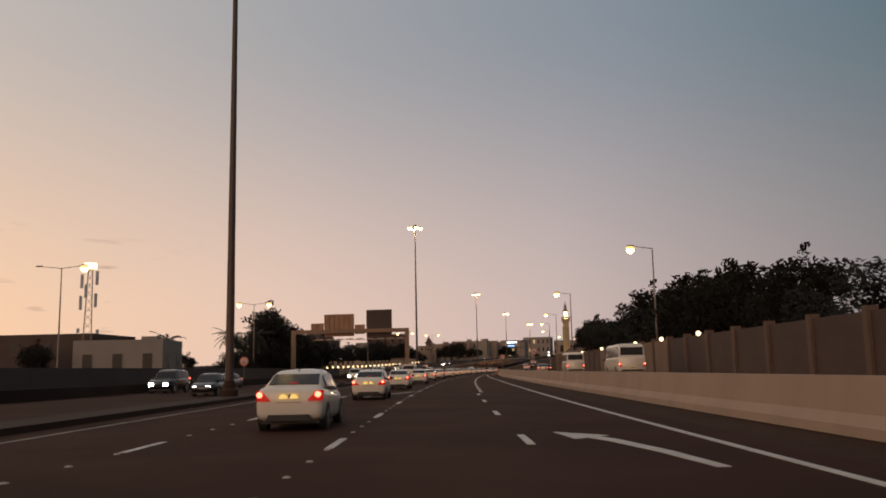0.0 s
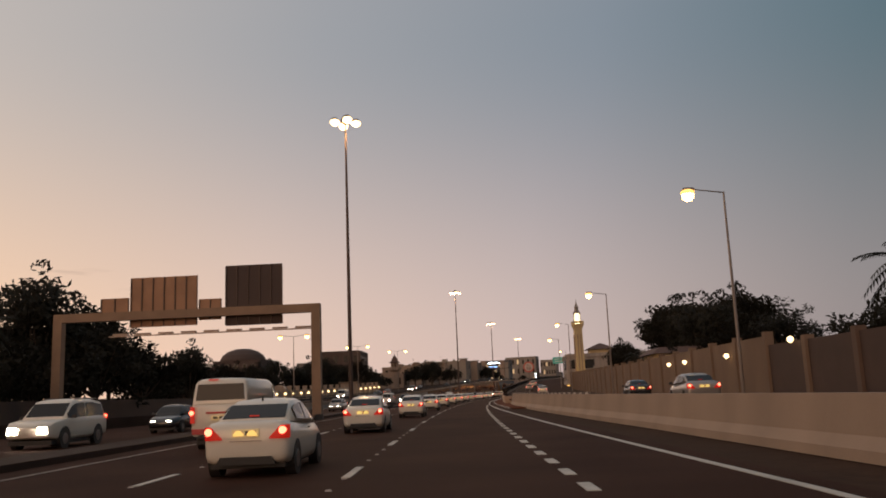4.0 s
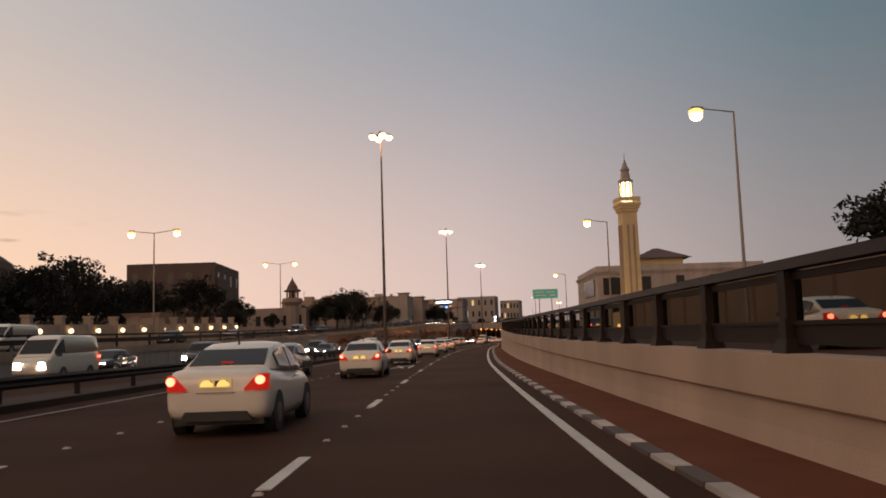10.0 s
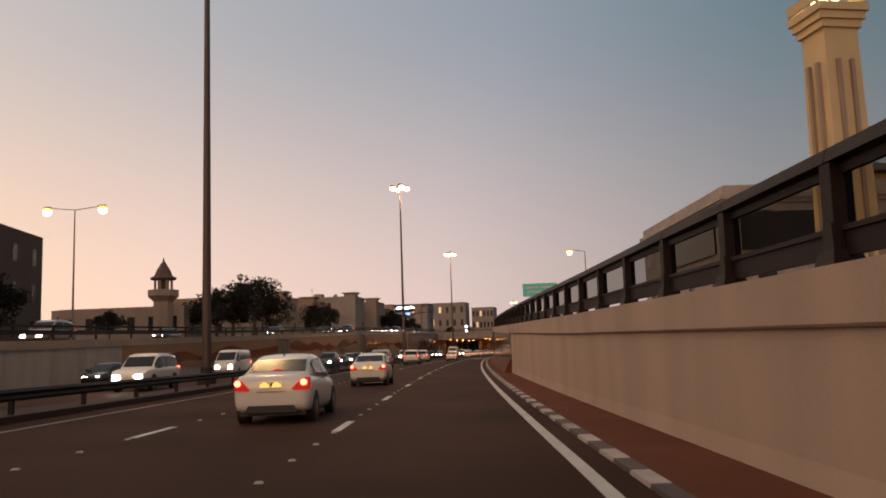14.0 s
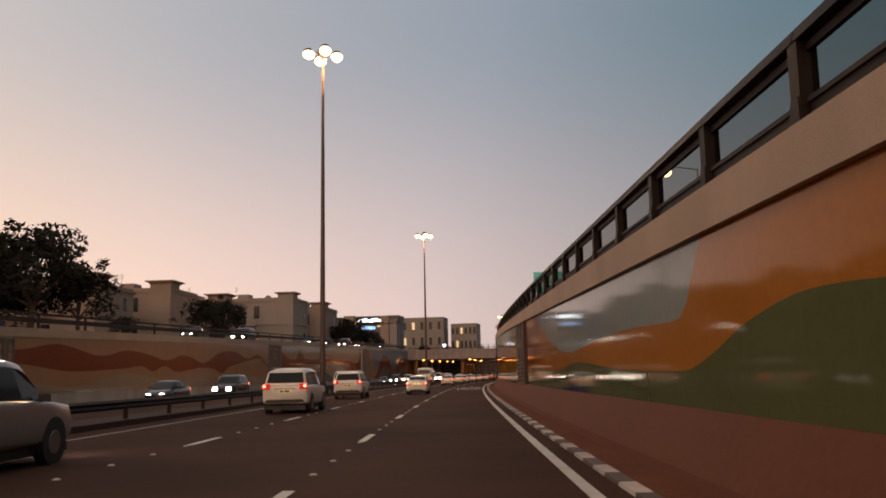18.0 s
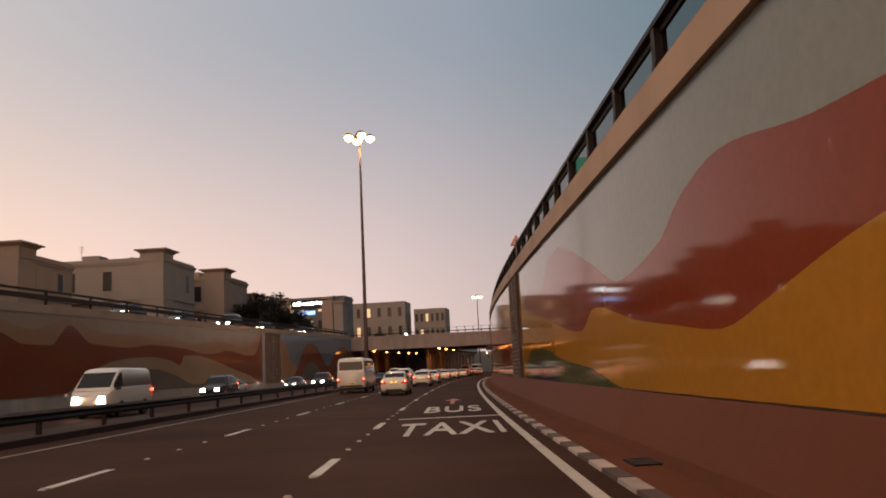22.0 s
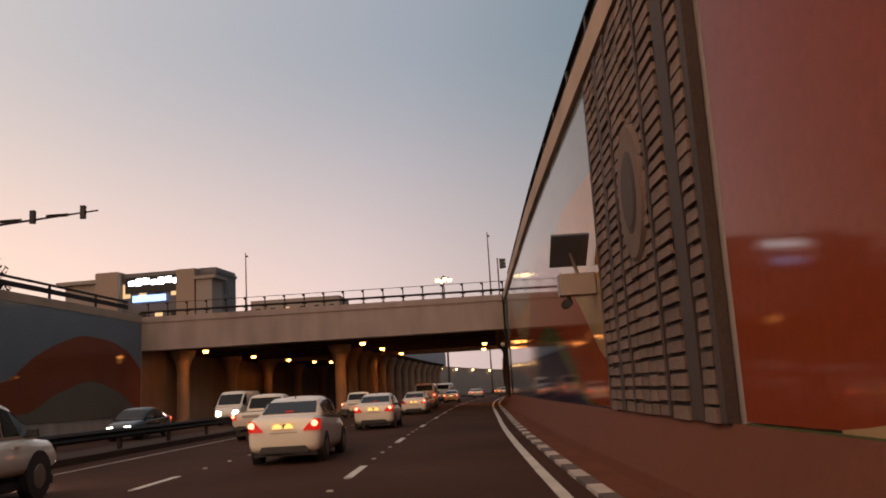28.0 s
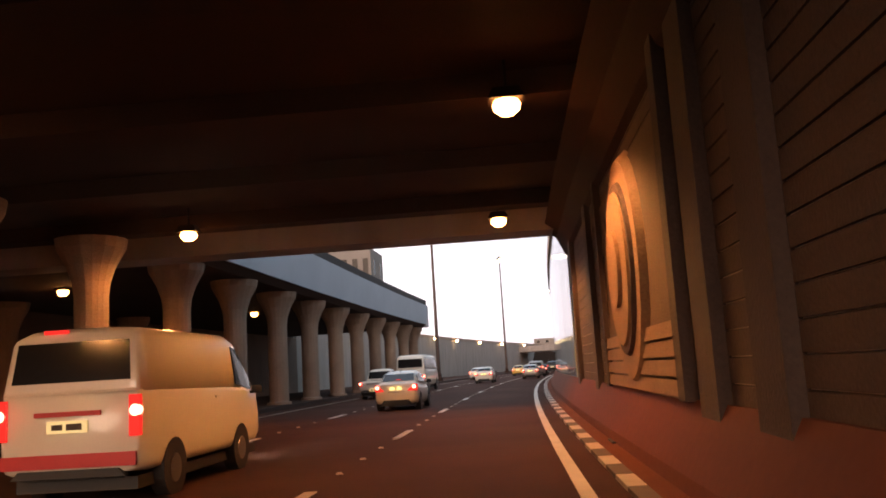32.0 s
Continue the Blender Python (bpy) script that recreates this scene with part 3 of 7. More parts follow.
# bay one
mural(221.6, 278.6, FACE_R, 1, (
    (((221, 0.92), (258, 0.92), (261.5, 1.25), (264.5, 0.95), (279, 0.92)), T_NAVY, "navy_wave"),
    (((221, 1.2), (236.5, 1.45), (238, 1.36), (246.1, 2.13), (247.8, 1.94), (249.2, 1.6), (250.4, 1.42), (254, 1.45), (261.5, 1.71), (264, 1.57), (268, 1.47), (279, 1.44)), T_GRN, "green_wave"),
    (((221, 1.4), (232, 1.75), (237, 2.0), (243, 3.3), (249.2, 3.35), (250, 2.4), (250.7, 2.14), (254, 2.2), (258, 2.14), (262, 2.0), (264, 2.07), (265.8, 2.28), (267.5, 2.57), (270, 3.08), (271.2, 3.2), (271.9, 2.6), (273, 2.0), (279, 1.8)), T_ORA, "orange_wave"),
    (((221, 1.4), (232, 1.75), (237, 2.0), (243, 3.3), (249.2, 3.35), (250, 2.4), (250.7, 2.14), (254, 2.2), (258, 2.14), (262, 2.0), (264, 2.07), (265.8, 2.28), (267.5, 2.57), (270, 3.08), (271.2, 3.22), (271.9, 4.6), (279, 5.0)), T_RED, "red_field"),
    (None, T_SKY, "sky_field")), MUR)
# bay two
mural(285.4, 340.6, FACE_R, 1, (
    (((285, 0.92), (293.7, 0.95), (298, 1.7), (301.6, 0.92), (326.2, 0.92), (334, 1.65), (336, 0.95), (341, 0.92)), T_NAVY, "navy_wave"),
    (((285, 1.3), (293.6, 1.75), (299.5, 2.12), (302.7, 1.2), (308, 0.95), (318.6, 0.94), (321.8, 1.3), (326, 1.52), (334, 2.12), (337.6, 1.7), (339.3, 0.95), (341, 0.93)), T_GRN, "green_wave"),
    (((285, 3.2), (288, 3.6), (290.4, 3.85), (293.4, 3.05), (298.7, 2.4), (305.8, 2.75), (309.4, 2.4), (311.5, 2.0), (313, 1.75), (315, 1.9), (317.2, 2.1), (321.3, 2.6), (323, 2.2), (330, 2.9), (336, 3.6), (338.5, 4.1), (339.6, 5.2), (341, 6.2)), T_YEL, "yellow_wave"),
    (((285, 1.0), (294.8, 1.0), (295.6, 2.56), (296.8, 2.85), (298.5, 3.23), (300.5, 3.6), (303.9, 3.98), (307, 3.3), (310, 3.45), (312.7, 3.8), (314.2, 3.6), (315.5, 3.15), (318.3, 2.9), (320.9, 3.5), (324.1, 4.3), (326.5, 4.7), (328.7, 4.65), (331, 3.95), (336, 4.35), (341, 3.6)), T_RED, "red_wave"),
    (None, T_SKY, "sky_field")), MUR)
# bay three
mural(346.8, 404.1, FACE_R, 1, (
    (((346, 1.3), (350.3, 1.55), (352.2, 0.96), (360.9, 0.94), (361.9, 1.22), (363.9, 1.7), (366.4, 2.02), (369, 1.97), (373.7, 1.48), (378, 1.0), (405, 0.94)), T_GRN, "green_hill"),
    (((346, 1.32), (350.3, 1.57), (352.2, 0.98), (356.4, 0.97), (357.9, 1.24), (360.4, 2.03), (362.5, 2.43), (364.8, 2.75), (368.5, 2.97), (372.4, 2.66), (374.9, 2.42), (377.1, 2.7), (381.2, 3.48), (387.6, 3.18), (391, 2.5), (395, 2.14), (397.1, 1.81), (399.3, 1.4), (402.4, 0.96), (405, 0.95)), T_BEI, "beige_dune"),
    (((346, 4.6), (348.2, 4.4), (350.8, 3.6), (352, 3.55), (354.3, 5.0), (356, 5.0), (358.3, 4.15), (360.6, 3.75), (363.2, 3.79), (365.8, 4.02), (368.5, 4.15), (373.9, 4.15), (379.3, 4.26), (386, 4.0), (394.6, 3.57), (396.1, 3.44), (397.4, 3.59), (398.4, 3.85), (399.5, 4.35), (400.7, 5.2), (401.7, 6.3), (402.2, 7.2), (405, 7.4)), T_RED, "red_field"),
    (((346, 5.8), (350.3, 5.4), (352, 4.85), (354, 5.8), (356.2, 5.9), (358.4, 5.5), (360.5, 4.5), (362.4, 4.53), (364.9, 5.11), (365.8, 5.2), (368, 4.7), (371, 4.32), (376.5, 5.3), (380.4, 4.75), (386, 5.1), (394, 5.4), (398.8, 5.46), (400, 5.71), (400.9, 6.24), (401.6, 7.0), (402.2, 7.3), (405, 7.4)), T_YEL, "yellow_wave"),
    (None, T_SKY, "sky_field")), MUR)
# bay four
mural(411.3, 456.8, FACE_R, 1, (
    (((411, 0.93), (414, 0.95), (417.5, 1.8), (420, 2.4), (423.2, 2.75), (426, 2.3), (428.3, 1.4), (430, 0.98), (433, 1.25), (438.6, 1.8), (441.5, 2.25), (446, 2.7), (449, 2.8), (451.4, 2.35), (453.8, 1.5), (455, 0.94)), T_NAVY, "navy_wave"),
    (((411, 0.95), (413.3, 0.97), (416.9, 2.2), (420.4, 3.1), (422.9, 3.3), (425.1, 3.1), (427.2, 2.4), (429.8, 1.4), (433, 1.75), (436.6, 1.9), (441.5, 2.35), (446, 2.95), (449, 3.05), (451.3, 2.75), (454.7, 1.5), (456, 0.96)), T_GRN, "green_wave"),
    (((411, 1.8), (414.2, 3.1), (417.4, 4.4), (420.5, 5.2), (423.7, 5.75), (425.8, 5.8), (427.4, 5.3), (430.4, 3.9), (433, 3.0), (434.5, 3.02), (437.4, 3.35), (441.8, 4.8), (447, 6.1), (450, 5.6), (451.7, 4.9), (453.9, 3.7), (457, 1.1)), T_RED, "red_field"),
    (((411, 3.4), (417.4, 4.8), (421.7, 5.9), (424, 6.15), (426.8, 6.1), (429.2, 5.2), (432.6, 4.35), (434.5, 4.55), (437.4, 4.5), (442.5, 5.1), (447, 6.12), (452.4, 5.2), (455.6, 4.8), (457, 4.7)), T_BEI, "beige_wave"),
    (((411, 5.5), (416, 5.7), (418.5, 5.45), (420, 5.62), (421, 4.9)), T_YEL, "yellow_patch"),
    (None, T_SKY, "sky_field")), MUR)
# plain tiles past the bridge
mural(489.4, 640, FACE_R, 1, ((None, T_SKY, "sky_field"),), MUR, 6)

FACE_L = lambda v: LEFT_U
MUL = thing("mural_left", Matrix.Identity(4), "tiled mural of red, beige and blue dunes on the far wall", "mural")
# bay one
mural(232, 279, FACE_L, -1, (
    (((232, 1.0), (240, 1.1), (247, 1.5), (254, 1.2), (262, 1.9), (268, 1.5), (279, 2.1)), T_PEACH, "beige_dune"),
    (((232, 1.3), (238, 1.6), (245, 2.3), (250, 1.8), (259, 2.9), (266, 2.4), (271, 2.6), (279, 3.0)), T_RUST, "red_hill"),
    (None, T_PEACH, "sky_field")), MUL, 0.8)
# bay two
mural(285, 341, FACE_L, -1, (
    (((285, 1.6), (292, 1.2), (300.8, 2.1), (305.3, 1.8), (309, 1.5), (316, 1.7), (322, 1.3), (329, 1.9), (341, 1.5)), T_SAND, "sand_dune"),
    (((285, 2.6), (292, 2.2), (300.8, 2.5), (303.1, 2.67), (305.3, 2.24), (307.8, 2.72), (310.5, 2.25), (317.5, 2.66), (320.1, 2.61), (323.1, 2.09), (324.9, 2.73), (328.1, 3.11), (330.8, 3.42), (336.5, 3.9), (341, 2.9)), T_PEACH, "peach_dune"),
    (((285, 3.4), (290, 3.9), (296, 3.3), (300.6, 3.81), (303.3, 3.69), (305.6, 3.46), (307.8, 3.2), (309.4, 3.32), (311.8, 3.71), (314.6, 3.52), (317, 3.08), (319.8, 3.56), (322, 4.17), (324.5, 4.45), (327.6, 4.47), (329.9, 4.03), (332, 3.81), (336, 4.35), (338, 3.9), (341, 2.95)), T_RUST, "red_hill"),
    (None, T_PEACH, "sky_field")), MUL, 0.8)
# bay three
mural(347, 403, FACE_L, -1, (
    (((347, 0.92), (360, 0.95), (364.5, 1.81), (366.1, 2.15), (368.6, 2.54), (371.2, 2.6), (374.3, 2.27), (376.9, 1.81), (380, 1.2), (390, 1.3), (403, 0.92)), T_TEAL, "teal_hill"),
    (((347, 0.94), (356, 1.0), (358.5, 1.77), (361.6, 2.93), (366.1, 3.45), (370.5, 3.6), (374.6, 3.33), (376.6, 2.95), (377.6, 3.85), (381, 3.9), (383.8, 3.7), (386.8, 3.35), (390.1, 2.9), (393.6, 2.4), (397.6, 1.9), (403, 1.0)), T_SAND, "sand_dune"),
    (((347, 5.0), (348.8, 4.67), (351.2, 4.1), (354.2, 4.1), (356.6, 5.5), (359.8, 4.37), (365.4, 4.25), (370.5, 4.6), (377.4, 4.5), (381.3, 4.2), (383.8, 4.12), (386.8, 4.24), (390, 4.54), (393.6, 4.37), (397.5, 4.15), (399.5, 4.2), (401, 5.0), (402.6, 6.9), (403, 7.0)), T_RUST, "red_field"),
    (((347, 5.6), (352, 5.0), (356.6, 5.9), (362, 5.2), (371, 5.6), (380, 5.0), (388, 5.5), (396, 5.0), (403, 7.2)), T_PEACH, "peach_wave"),
    (None, T_SAND, "sky_field")), MUL, 0.5)
# bay four
mural(411, 456.8, FACE_L, -1, (
    (((411, 0.93), (421, 1.1), (424, 2.9), (427, 3.6), (431, 3.0), (434, 1.4), (441, 1.5), (445, 2.7), (449, 3.4), (453, 2.7), (456.8, 1.4)), T_TEAL, "teal_hill"),
    (((411, 1.0), (417, 1.6), (419.5, 2.6), (421.2, 4.1), (422.9, 5.5), (426.8, 6.5), (430.9, 6.0), (434.2, 4.3), (437, 3.1), (439, 3.3), (442.3, 4.87), (445.5, 5.9), (448.3, 6.4), (451.1, 6.3), (454.1, 5.8), (455.8, 5.0), (456.8, 4.4)), T_RUST, "red_dome"),
    (((411, 6.8), (413.5, 6.2), (416, 3.8), (419.5, 2.7), (421, 2.0)), T_PEACH, "peach_field"),
    (None, T_BLUE, "sky_field")), MUL, 0.5)


# ---- carved stone panels between the bays ----
BRICKS = []


def carved_panel(v0, v1, face, side, m_label):
    top = wall_top(v0) - 0.5
    stone, brick = (STONE_DK, BRICK) if side > 0 else (FAR_STONE, FAR_BRICK)
    w = v1 - v0
    h = top - 0.9
    t = thing("carved_panel", place((v0 + v1) / 2, face + 0.02 * side, 0.9, 0 if side > 0 else math.pi), m_label, "relief panel", "carved panels of the underpass")
    bm = bmesh.new(); box(bm, 0.0, 0, h / 2, 0.09, w, h); part("slab", bm, stone, t)
    # courses of rough bricks, laid in broken rows between the pilasters
    pitch = 0.2 if side > 0 else 0.5
    n = int(h / pitch)
    rough = random.Random(int(v0))
    if side > 0 and not BRICKS:
        for k in range(4):
            bm = bmesh.new(); box(bm, 0, 0, 0, 0.05, 0.40, pitch - 0.04 - 0.012 * k, 0.97 - 0.02 * k, 0.75)
            me = mesh_of("brick", bm); me.materials.append(BRICK); BRICKS.append(me)
    for k in range(n):
        z = 0.1 + k * (h - 0.1) / n
        for ya, yb in ((-0.465, -0.395), (-0.295, -0.175), (-0.145, 0.145), (0.175, 0.28), (0.325, 0.47)):
            if side > 0:
                m = max(1, int((yb - ya) * w / 0.43))
                for i in range(m):
                    ob = new("brick", BRICKS[rough.randrange(4)])
                    ob.parent = t
                    ob.location = (-0.062 - rough.uniform(0, 0.03), (ya + (yb - ya) * (i + 0.5) / m) * w + rough.uniform(-0.012, 0.012), z + rough.uniform(-0.008, 0.008))
                    ob.scale = (1, (yb - ya) * w / m / 0.43, 1)
            else:
                bm = bmesh.new(); box(bm, -0.06, (ya + yb) / 2 * w, z, 0.05, (yb - ya) * w, pitch - 0.06, 0.98, 0.8); part("course", bm, brick, t)
    for y, wide in ((-0.485, 0.2), (-0.345, 0.5), (-0.16, 0.12), (0.16, 0.12), (0.302, 0.26), (0.488, 0.18)):
        bm = bmesh.new(); box(bm, -0.055, y * w, h / 2, 0.07 if wide > 0.15 else 0.1, wide, h * 0.99); part("pilaster", bm, stone, t)
    # oval medallion
    bm = bmesh.new()
    tube(bm, (-0.08, 0, 0), (-0.14, 0, 0), 0.5, 0.46, 28)
    bmesh.ops.scale(bm, vec=(1, 0.125 * w / 0.5, 0.17 * h / 0.5), verts=bm.verts)
    bmesh.ops.translate(bm, vec=(0, -0.01 * w, h * 0.52), verts=bm.verts)
    part("medallion", bm, brick, t)
    bm = bmesh.new()
    tube(bm, (-0.13, 0, 0), (-0.17, 0, 0), 0.3, 0.24, 20)
    bmesh.ops.scale(bm, vec=(1, 0.075 * w / 0.3, 0.105 * h / 0.3), verts=bm.verts)
    bmesh.ops.translate(bm, vec=(0, -0.01 * w, h * 0.52), verts=bm.verts)
    part("boss", bm, stone, t)
    return t


for a, b in ((278.8, 285.2), (340.8, 346.6), (404.3, 411.1)):
    carved_panel(a, b, wall_u((a + b) / 2), 1, "tall brown stone panel with ribbed courses and an oval medallion")
    carved_panel(a, b, LEFT_U, -1, "tall brown stone panel with ribbed courses on the far wall")

# ---- bridge over the underpass ----
BR = thing("bridge", Matrix.Identity(4), "pale concrete road bridge crossing over the underpass", "bridge")
# deck in near-black concrete: the shade below the bridge is in its colour
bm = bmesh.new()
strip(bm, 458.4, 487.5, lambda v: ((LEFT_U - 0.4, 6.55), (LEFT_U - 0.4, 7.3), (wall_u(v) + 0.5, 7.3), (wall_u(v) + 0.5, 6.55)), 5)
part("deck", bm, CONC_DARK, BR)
for va, vb in ((457.0, 458.4), (487.5, 488.95)):
    bm = bmesh.new()
    strip(bm, va, vb, lambda v: ((LEFT_U - 0.4, 5.8), (LEFT_U - 0.4, 8.35), (wall_u(v) + 0.5, 8.35), (wall_u(v) + 0.5, 5.8)), 5)
    bmesh.ops.recalc_face_normals(bm, faces=bm.faces)
    part("edge_girder", bm, GIRDER, BR, "pale stained concrete edge girder")
bm = bmesh.new()
strip(bm, 456.9, 456.99, lambda v: ((LEFT_U - 0.4, 7.95), (LEFT_U - 0.4, 8.4), (wall_u(v) + 0.5, 8.4), (wall_u(v) + 0.5, 7.95)), 5)
bmesh.ops.recalc_face_normals(bm, faces=bm.faces)
part("parapet_band", bm, GIRDER, BR)
# beams coloured near black like the deck, standing for the shade
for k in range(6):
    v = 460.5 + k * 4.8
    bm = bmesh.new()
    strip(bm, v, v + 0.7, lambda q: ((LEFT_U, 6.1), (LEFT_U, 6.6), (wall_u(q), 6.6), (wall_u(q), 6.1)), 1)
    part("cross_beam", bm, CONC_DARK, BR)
# rounded haunch at the wall, its shade put into the near-black colour
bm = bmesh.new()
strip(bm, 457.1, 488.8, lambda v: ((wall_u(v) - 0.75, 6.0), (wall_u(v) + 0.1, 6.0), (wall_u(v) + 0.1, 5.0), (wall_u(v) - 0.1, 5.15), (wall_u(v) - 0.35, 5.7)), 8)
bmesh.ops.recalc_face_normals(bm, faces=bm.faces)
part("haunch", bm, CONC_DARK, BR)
# railing on the near edge
RAILB = thing("bridge_railing", Matrix.Identity(4), "slim dark metal railing along the bridge edge", "railing")
nb = 19
for i in range(nb):
    u = -25.0 + i * 1.53
    p = at(457.12, u, 8.4)
    bm = bmesh.new()
    box(bm, p.x, p.y, p.z + 0.52, 0.08, 0.08, 1.04); box(bm, p.x - 0.05, p.y, p.z + 0.96, 0.2, 0.09, 0.14)
    box(bm, p.x, p.y + 0.09, p.z + 0.3, 0.06, 0.2, 0.6, 0.3); box(bm, p.x, p.y + 0.02, p.z + 0.31, 0.42, 0.09, 0.12, 0.4); box(bm, p.x, p.y + 0.02, p.z + 0.06, 0.26, 0.1, 0.12, 0.4)
    part("post", bm, RAIL, RAILB)
for z, r in ((9.46, 0.022), (8.8, 0.085)):
    bm = bmesh.new(); tube(bm, at(457.12, -25.6, z), at(457.12, 3.0, z), r, n=8); part("rail", bm, RAIL, RAILB)


def flared_column(v, u, height=5.95, name="bridge_column"):
    t = thing(name, place(v, u), "round concrete bridge column flaring out at its head", "column", "bridge columns")
    bm = bmesh.new(); revolve(bm, ((0.62, 0.0), (0.62, 0.3), (0.5, 0.34), (0.5, height - 1.7)), 18); part("shaft", bm, STONE, t)
    bm = bmesh.new(); revolve(bm, ((0.5, height - 1.7), (0.55, height - 1.3), (0.72, height - 0.8), (1.0, height - 0.3), (1.05, height)), 18); part("capital", bm, STONE, t)
    return t


for v in (466.6, 472.5, 478.4, 484.2, 490.1, 496.0, 501.9, 507.7, 513.6, 519.5, 525.4, 531.2, 537.1, 542.0):
    flared_column(v, -11.9)
for v in (462, 474, 486, 498, 510):
    flared_column(v, -24.2)

# covered stretch of the opposite carriageway, past the bridge
COV = thing("carriageway_cover", Matrix.Identity(4), "concrete deck on columns over the opposite carriageway, grey-blue fascia", "deck")
# cover deck near black as well, shade on its underside painted in
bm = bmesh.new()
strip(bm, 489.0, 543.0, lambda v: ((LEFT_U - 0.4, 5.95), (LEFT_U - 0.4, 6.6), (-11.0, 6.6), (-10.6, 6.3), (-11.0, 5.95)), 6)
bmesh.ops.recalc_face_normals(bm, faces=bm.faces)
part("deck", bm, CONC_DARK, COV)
bm = bmesh.new()
strip(bm, 489.0, 543.0, lambda v: ((-10.58, 6.25), (-10.4, 8.2), (-10.7, 8.2), (-10.9, 6.25)), 6)
bmesh.ops.recalc_face_normals(bm, faces=bm.faces)
part("fascia", bm, FASCIA, COV, "smooth grey-blue fascia")
bm = bmesh.new()
strip(bm, 489.0, 543.0, lambda v: ((-10.5, 8.2), (-10.5, 8.75), (-10.6, 8.75), (-10.6, 8.2)), 6)
part("railing", bm, RAIL, COV)
bm = bmesh.new()
strip(bm, 542.9, 543.3, lambda v: ((LEFT_U - 0.4, 5.95), (LEFT_U - 0.4, 8.2), (-10.4, 8.2), (-10.4, 5.95)), 6)
bmesh.ops.recalc_face_normals(bm, faces=bm.faces)
part("end_face", bm, FASCIA, COV)

# far overpass closing the view down the road
t = thing("far_overpass", Matrix.Identity(4), "distant low overpass across the road", "bridge")
bm = bmesh.new()
strip(bm, 700, 712, lambda v: ((-60, 5.6), (-60, 7.4), (40, 7.4), (40, 5.6)), 6)
bmesh.ops.recalc_face_normals(bm, faces=bm.faces)
part("deck", bm, CONC_PALE, t)
for u in (-12, 8, -30):
    bm = bmesh.new(); p = at(706, u, 0); revolve(bm, ((0.8, 0), (0.7, 5.6)), 12, p.x, p.y); part("pier", bm, CONC_PALE, t)

# tunnel lamps under the bridge
LAMP_TUN = mat("sodium_lamp_glow", (1, 0.7, 0.3), 0.4, emit=(1.0, 0.36, 0.08), power=11)
def tunnel_lamp(v, u, z, lit):
    t = thing("tunnel_lamp", place(v, u, z), "sodium floodlight hanging under the bridge deck", "lamp", "sodium lamps under the bridge")
    bm = bmesh.new(); box(bm, 0, 0, 0.18, 0.62, 0.5, 0.2, 0.7); part("housing", bm, RAIL, t)
    bm = bmesh.new(); revolve(bm, ((0.12, -0.16), (0.22, -0.08), (0.24, 0.02), (0.2, 0.09)), 14); part("lens", bm, LAMP_TUN, t, "glowing orange lens")
    bm = bmesh.new(); tube(bm, (0, 0, 0.2), (0, 0, 6.62 - z), 0.03, n=6); part("hanger", bm, RAIL, t)
    if lit:
        ob = new("tunnel_light", bpy.data.lights.new("tunnel_light", 'SPOT'))
        ob.data.energy, ob.data.color, ob.data.shadow_soft_size = lit * 0.8, (1.0, 0.38, 0.10), 0.2
        ob.data.spot_size, ob.data.spot_blend = radians(176 if u < 0 else 136), 0.25 if u < 0 else 0.5
        ob.location = at(v, u, z - 0.34)


for v, u, lit in ((463.2, -9.3, 380), (472.8, -9.0, 0), (483.6, -8.6, 380), (461, -21.9, 200), (472.6, -21.5, 0), (482.5, -20.8, 260), (490.5, -20.0, 0), (494, -18.8, 0), (511, -16.5, 0),
                  (474.4, 0.76, 700), (485.1, 0.4, 800)):
    tunnel_lamp(v, u, 5.75, lit)

# lamps along the far wall past the covered stretch
def wall_lamp(v, u, z):
    t = thing("wall_lamp", place(v, u, z), "round amber lamp on a bracket at the far wall's top", "lamp", "amber lamps along the far wall")
    bm = bmesh.new(); tube(bm, (-0.3, 0, -0.1), (0.35, 0, 0), 0.05, n=8); part("bracket", bm, RAIL, t)
    bm = bmesh.new(); revolve(bm, ((0.05, -0.3), (0.26, -0.22), (0.34, 0.0), (0.24, 0.2), (0.05, 0.26)), 14, 0.55, 0); part("globe", bm, LAMP_BULB, t, "glowing amber globe")


for v in (566, 590, 612, 630, 652, 676, 704):
    wall_lamp(v, LEFT_U + 0.3, wall_top(v) - 0.7)

# stone emblem under the bridge
t = thing("wall_emblem", place(474.7, wall_u(474.7) + 0.05, 0.9), "large carved stone shield with a ringed oval on the underpass wall", "relief")
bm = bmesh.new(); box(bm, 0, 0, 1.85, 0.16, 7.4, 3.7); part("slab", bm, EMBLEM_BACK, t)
for k in range(4):
    bm = bmesh.new(); box(bm, -0.11, 0, 0.14 + k * 0.24, 0.1, 7.6, 0.2, 0.99, 0.6); part("course", bm, EMBLEM, t)
for i, (r, dx, mt) in enumerate(((1.0, 0.2, EMBLEM), (0.78, 0.26, STONE_DK), (0.7, 0.30, EMBLEM), (0.35, 0.36, EMBLEM))):
    bm = bmesh.new(); tube(bm, (-0.05, 0, 0), (-dx, 0, 0), r, r * 0.92, 32)
    bmesh.ops.scale(bm, vec=(1, 1.9, 1.95), verts=bm.verts); bmesh.ops.translate(bm, vec=(0, 0, 2.0), verts=bm.verts)
    part("ring" if i < 3 else "boss", bm, mt, t)
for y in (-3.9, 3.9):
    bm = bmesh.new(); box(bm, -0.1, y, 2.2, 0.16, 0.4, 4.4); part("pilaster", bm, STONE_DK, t)
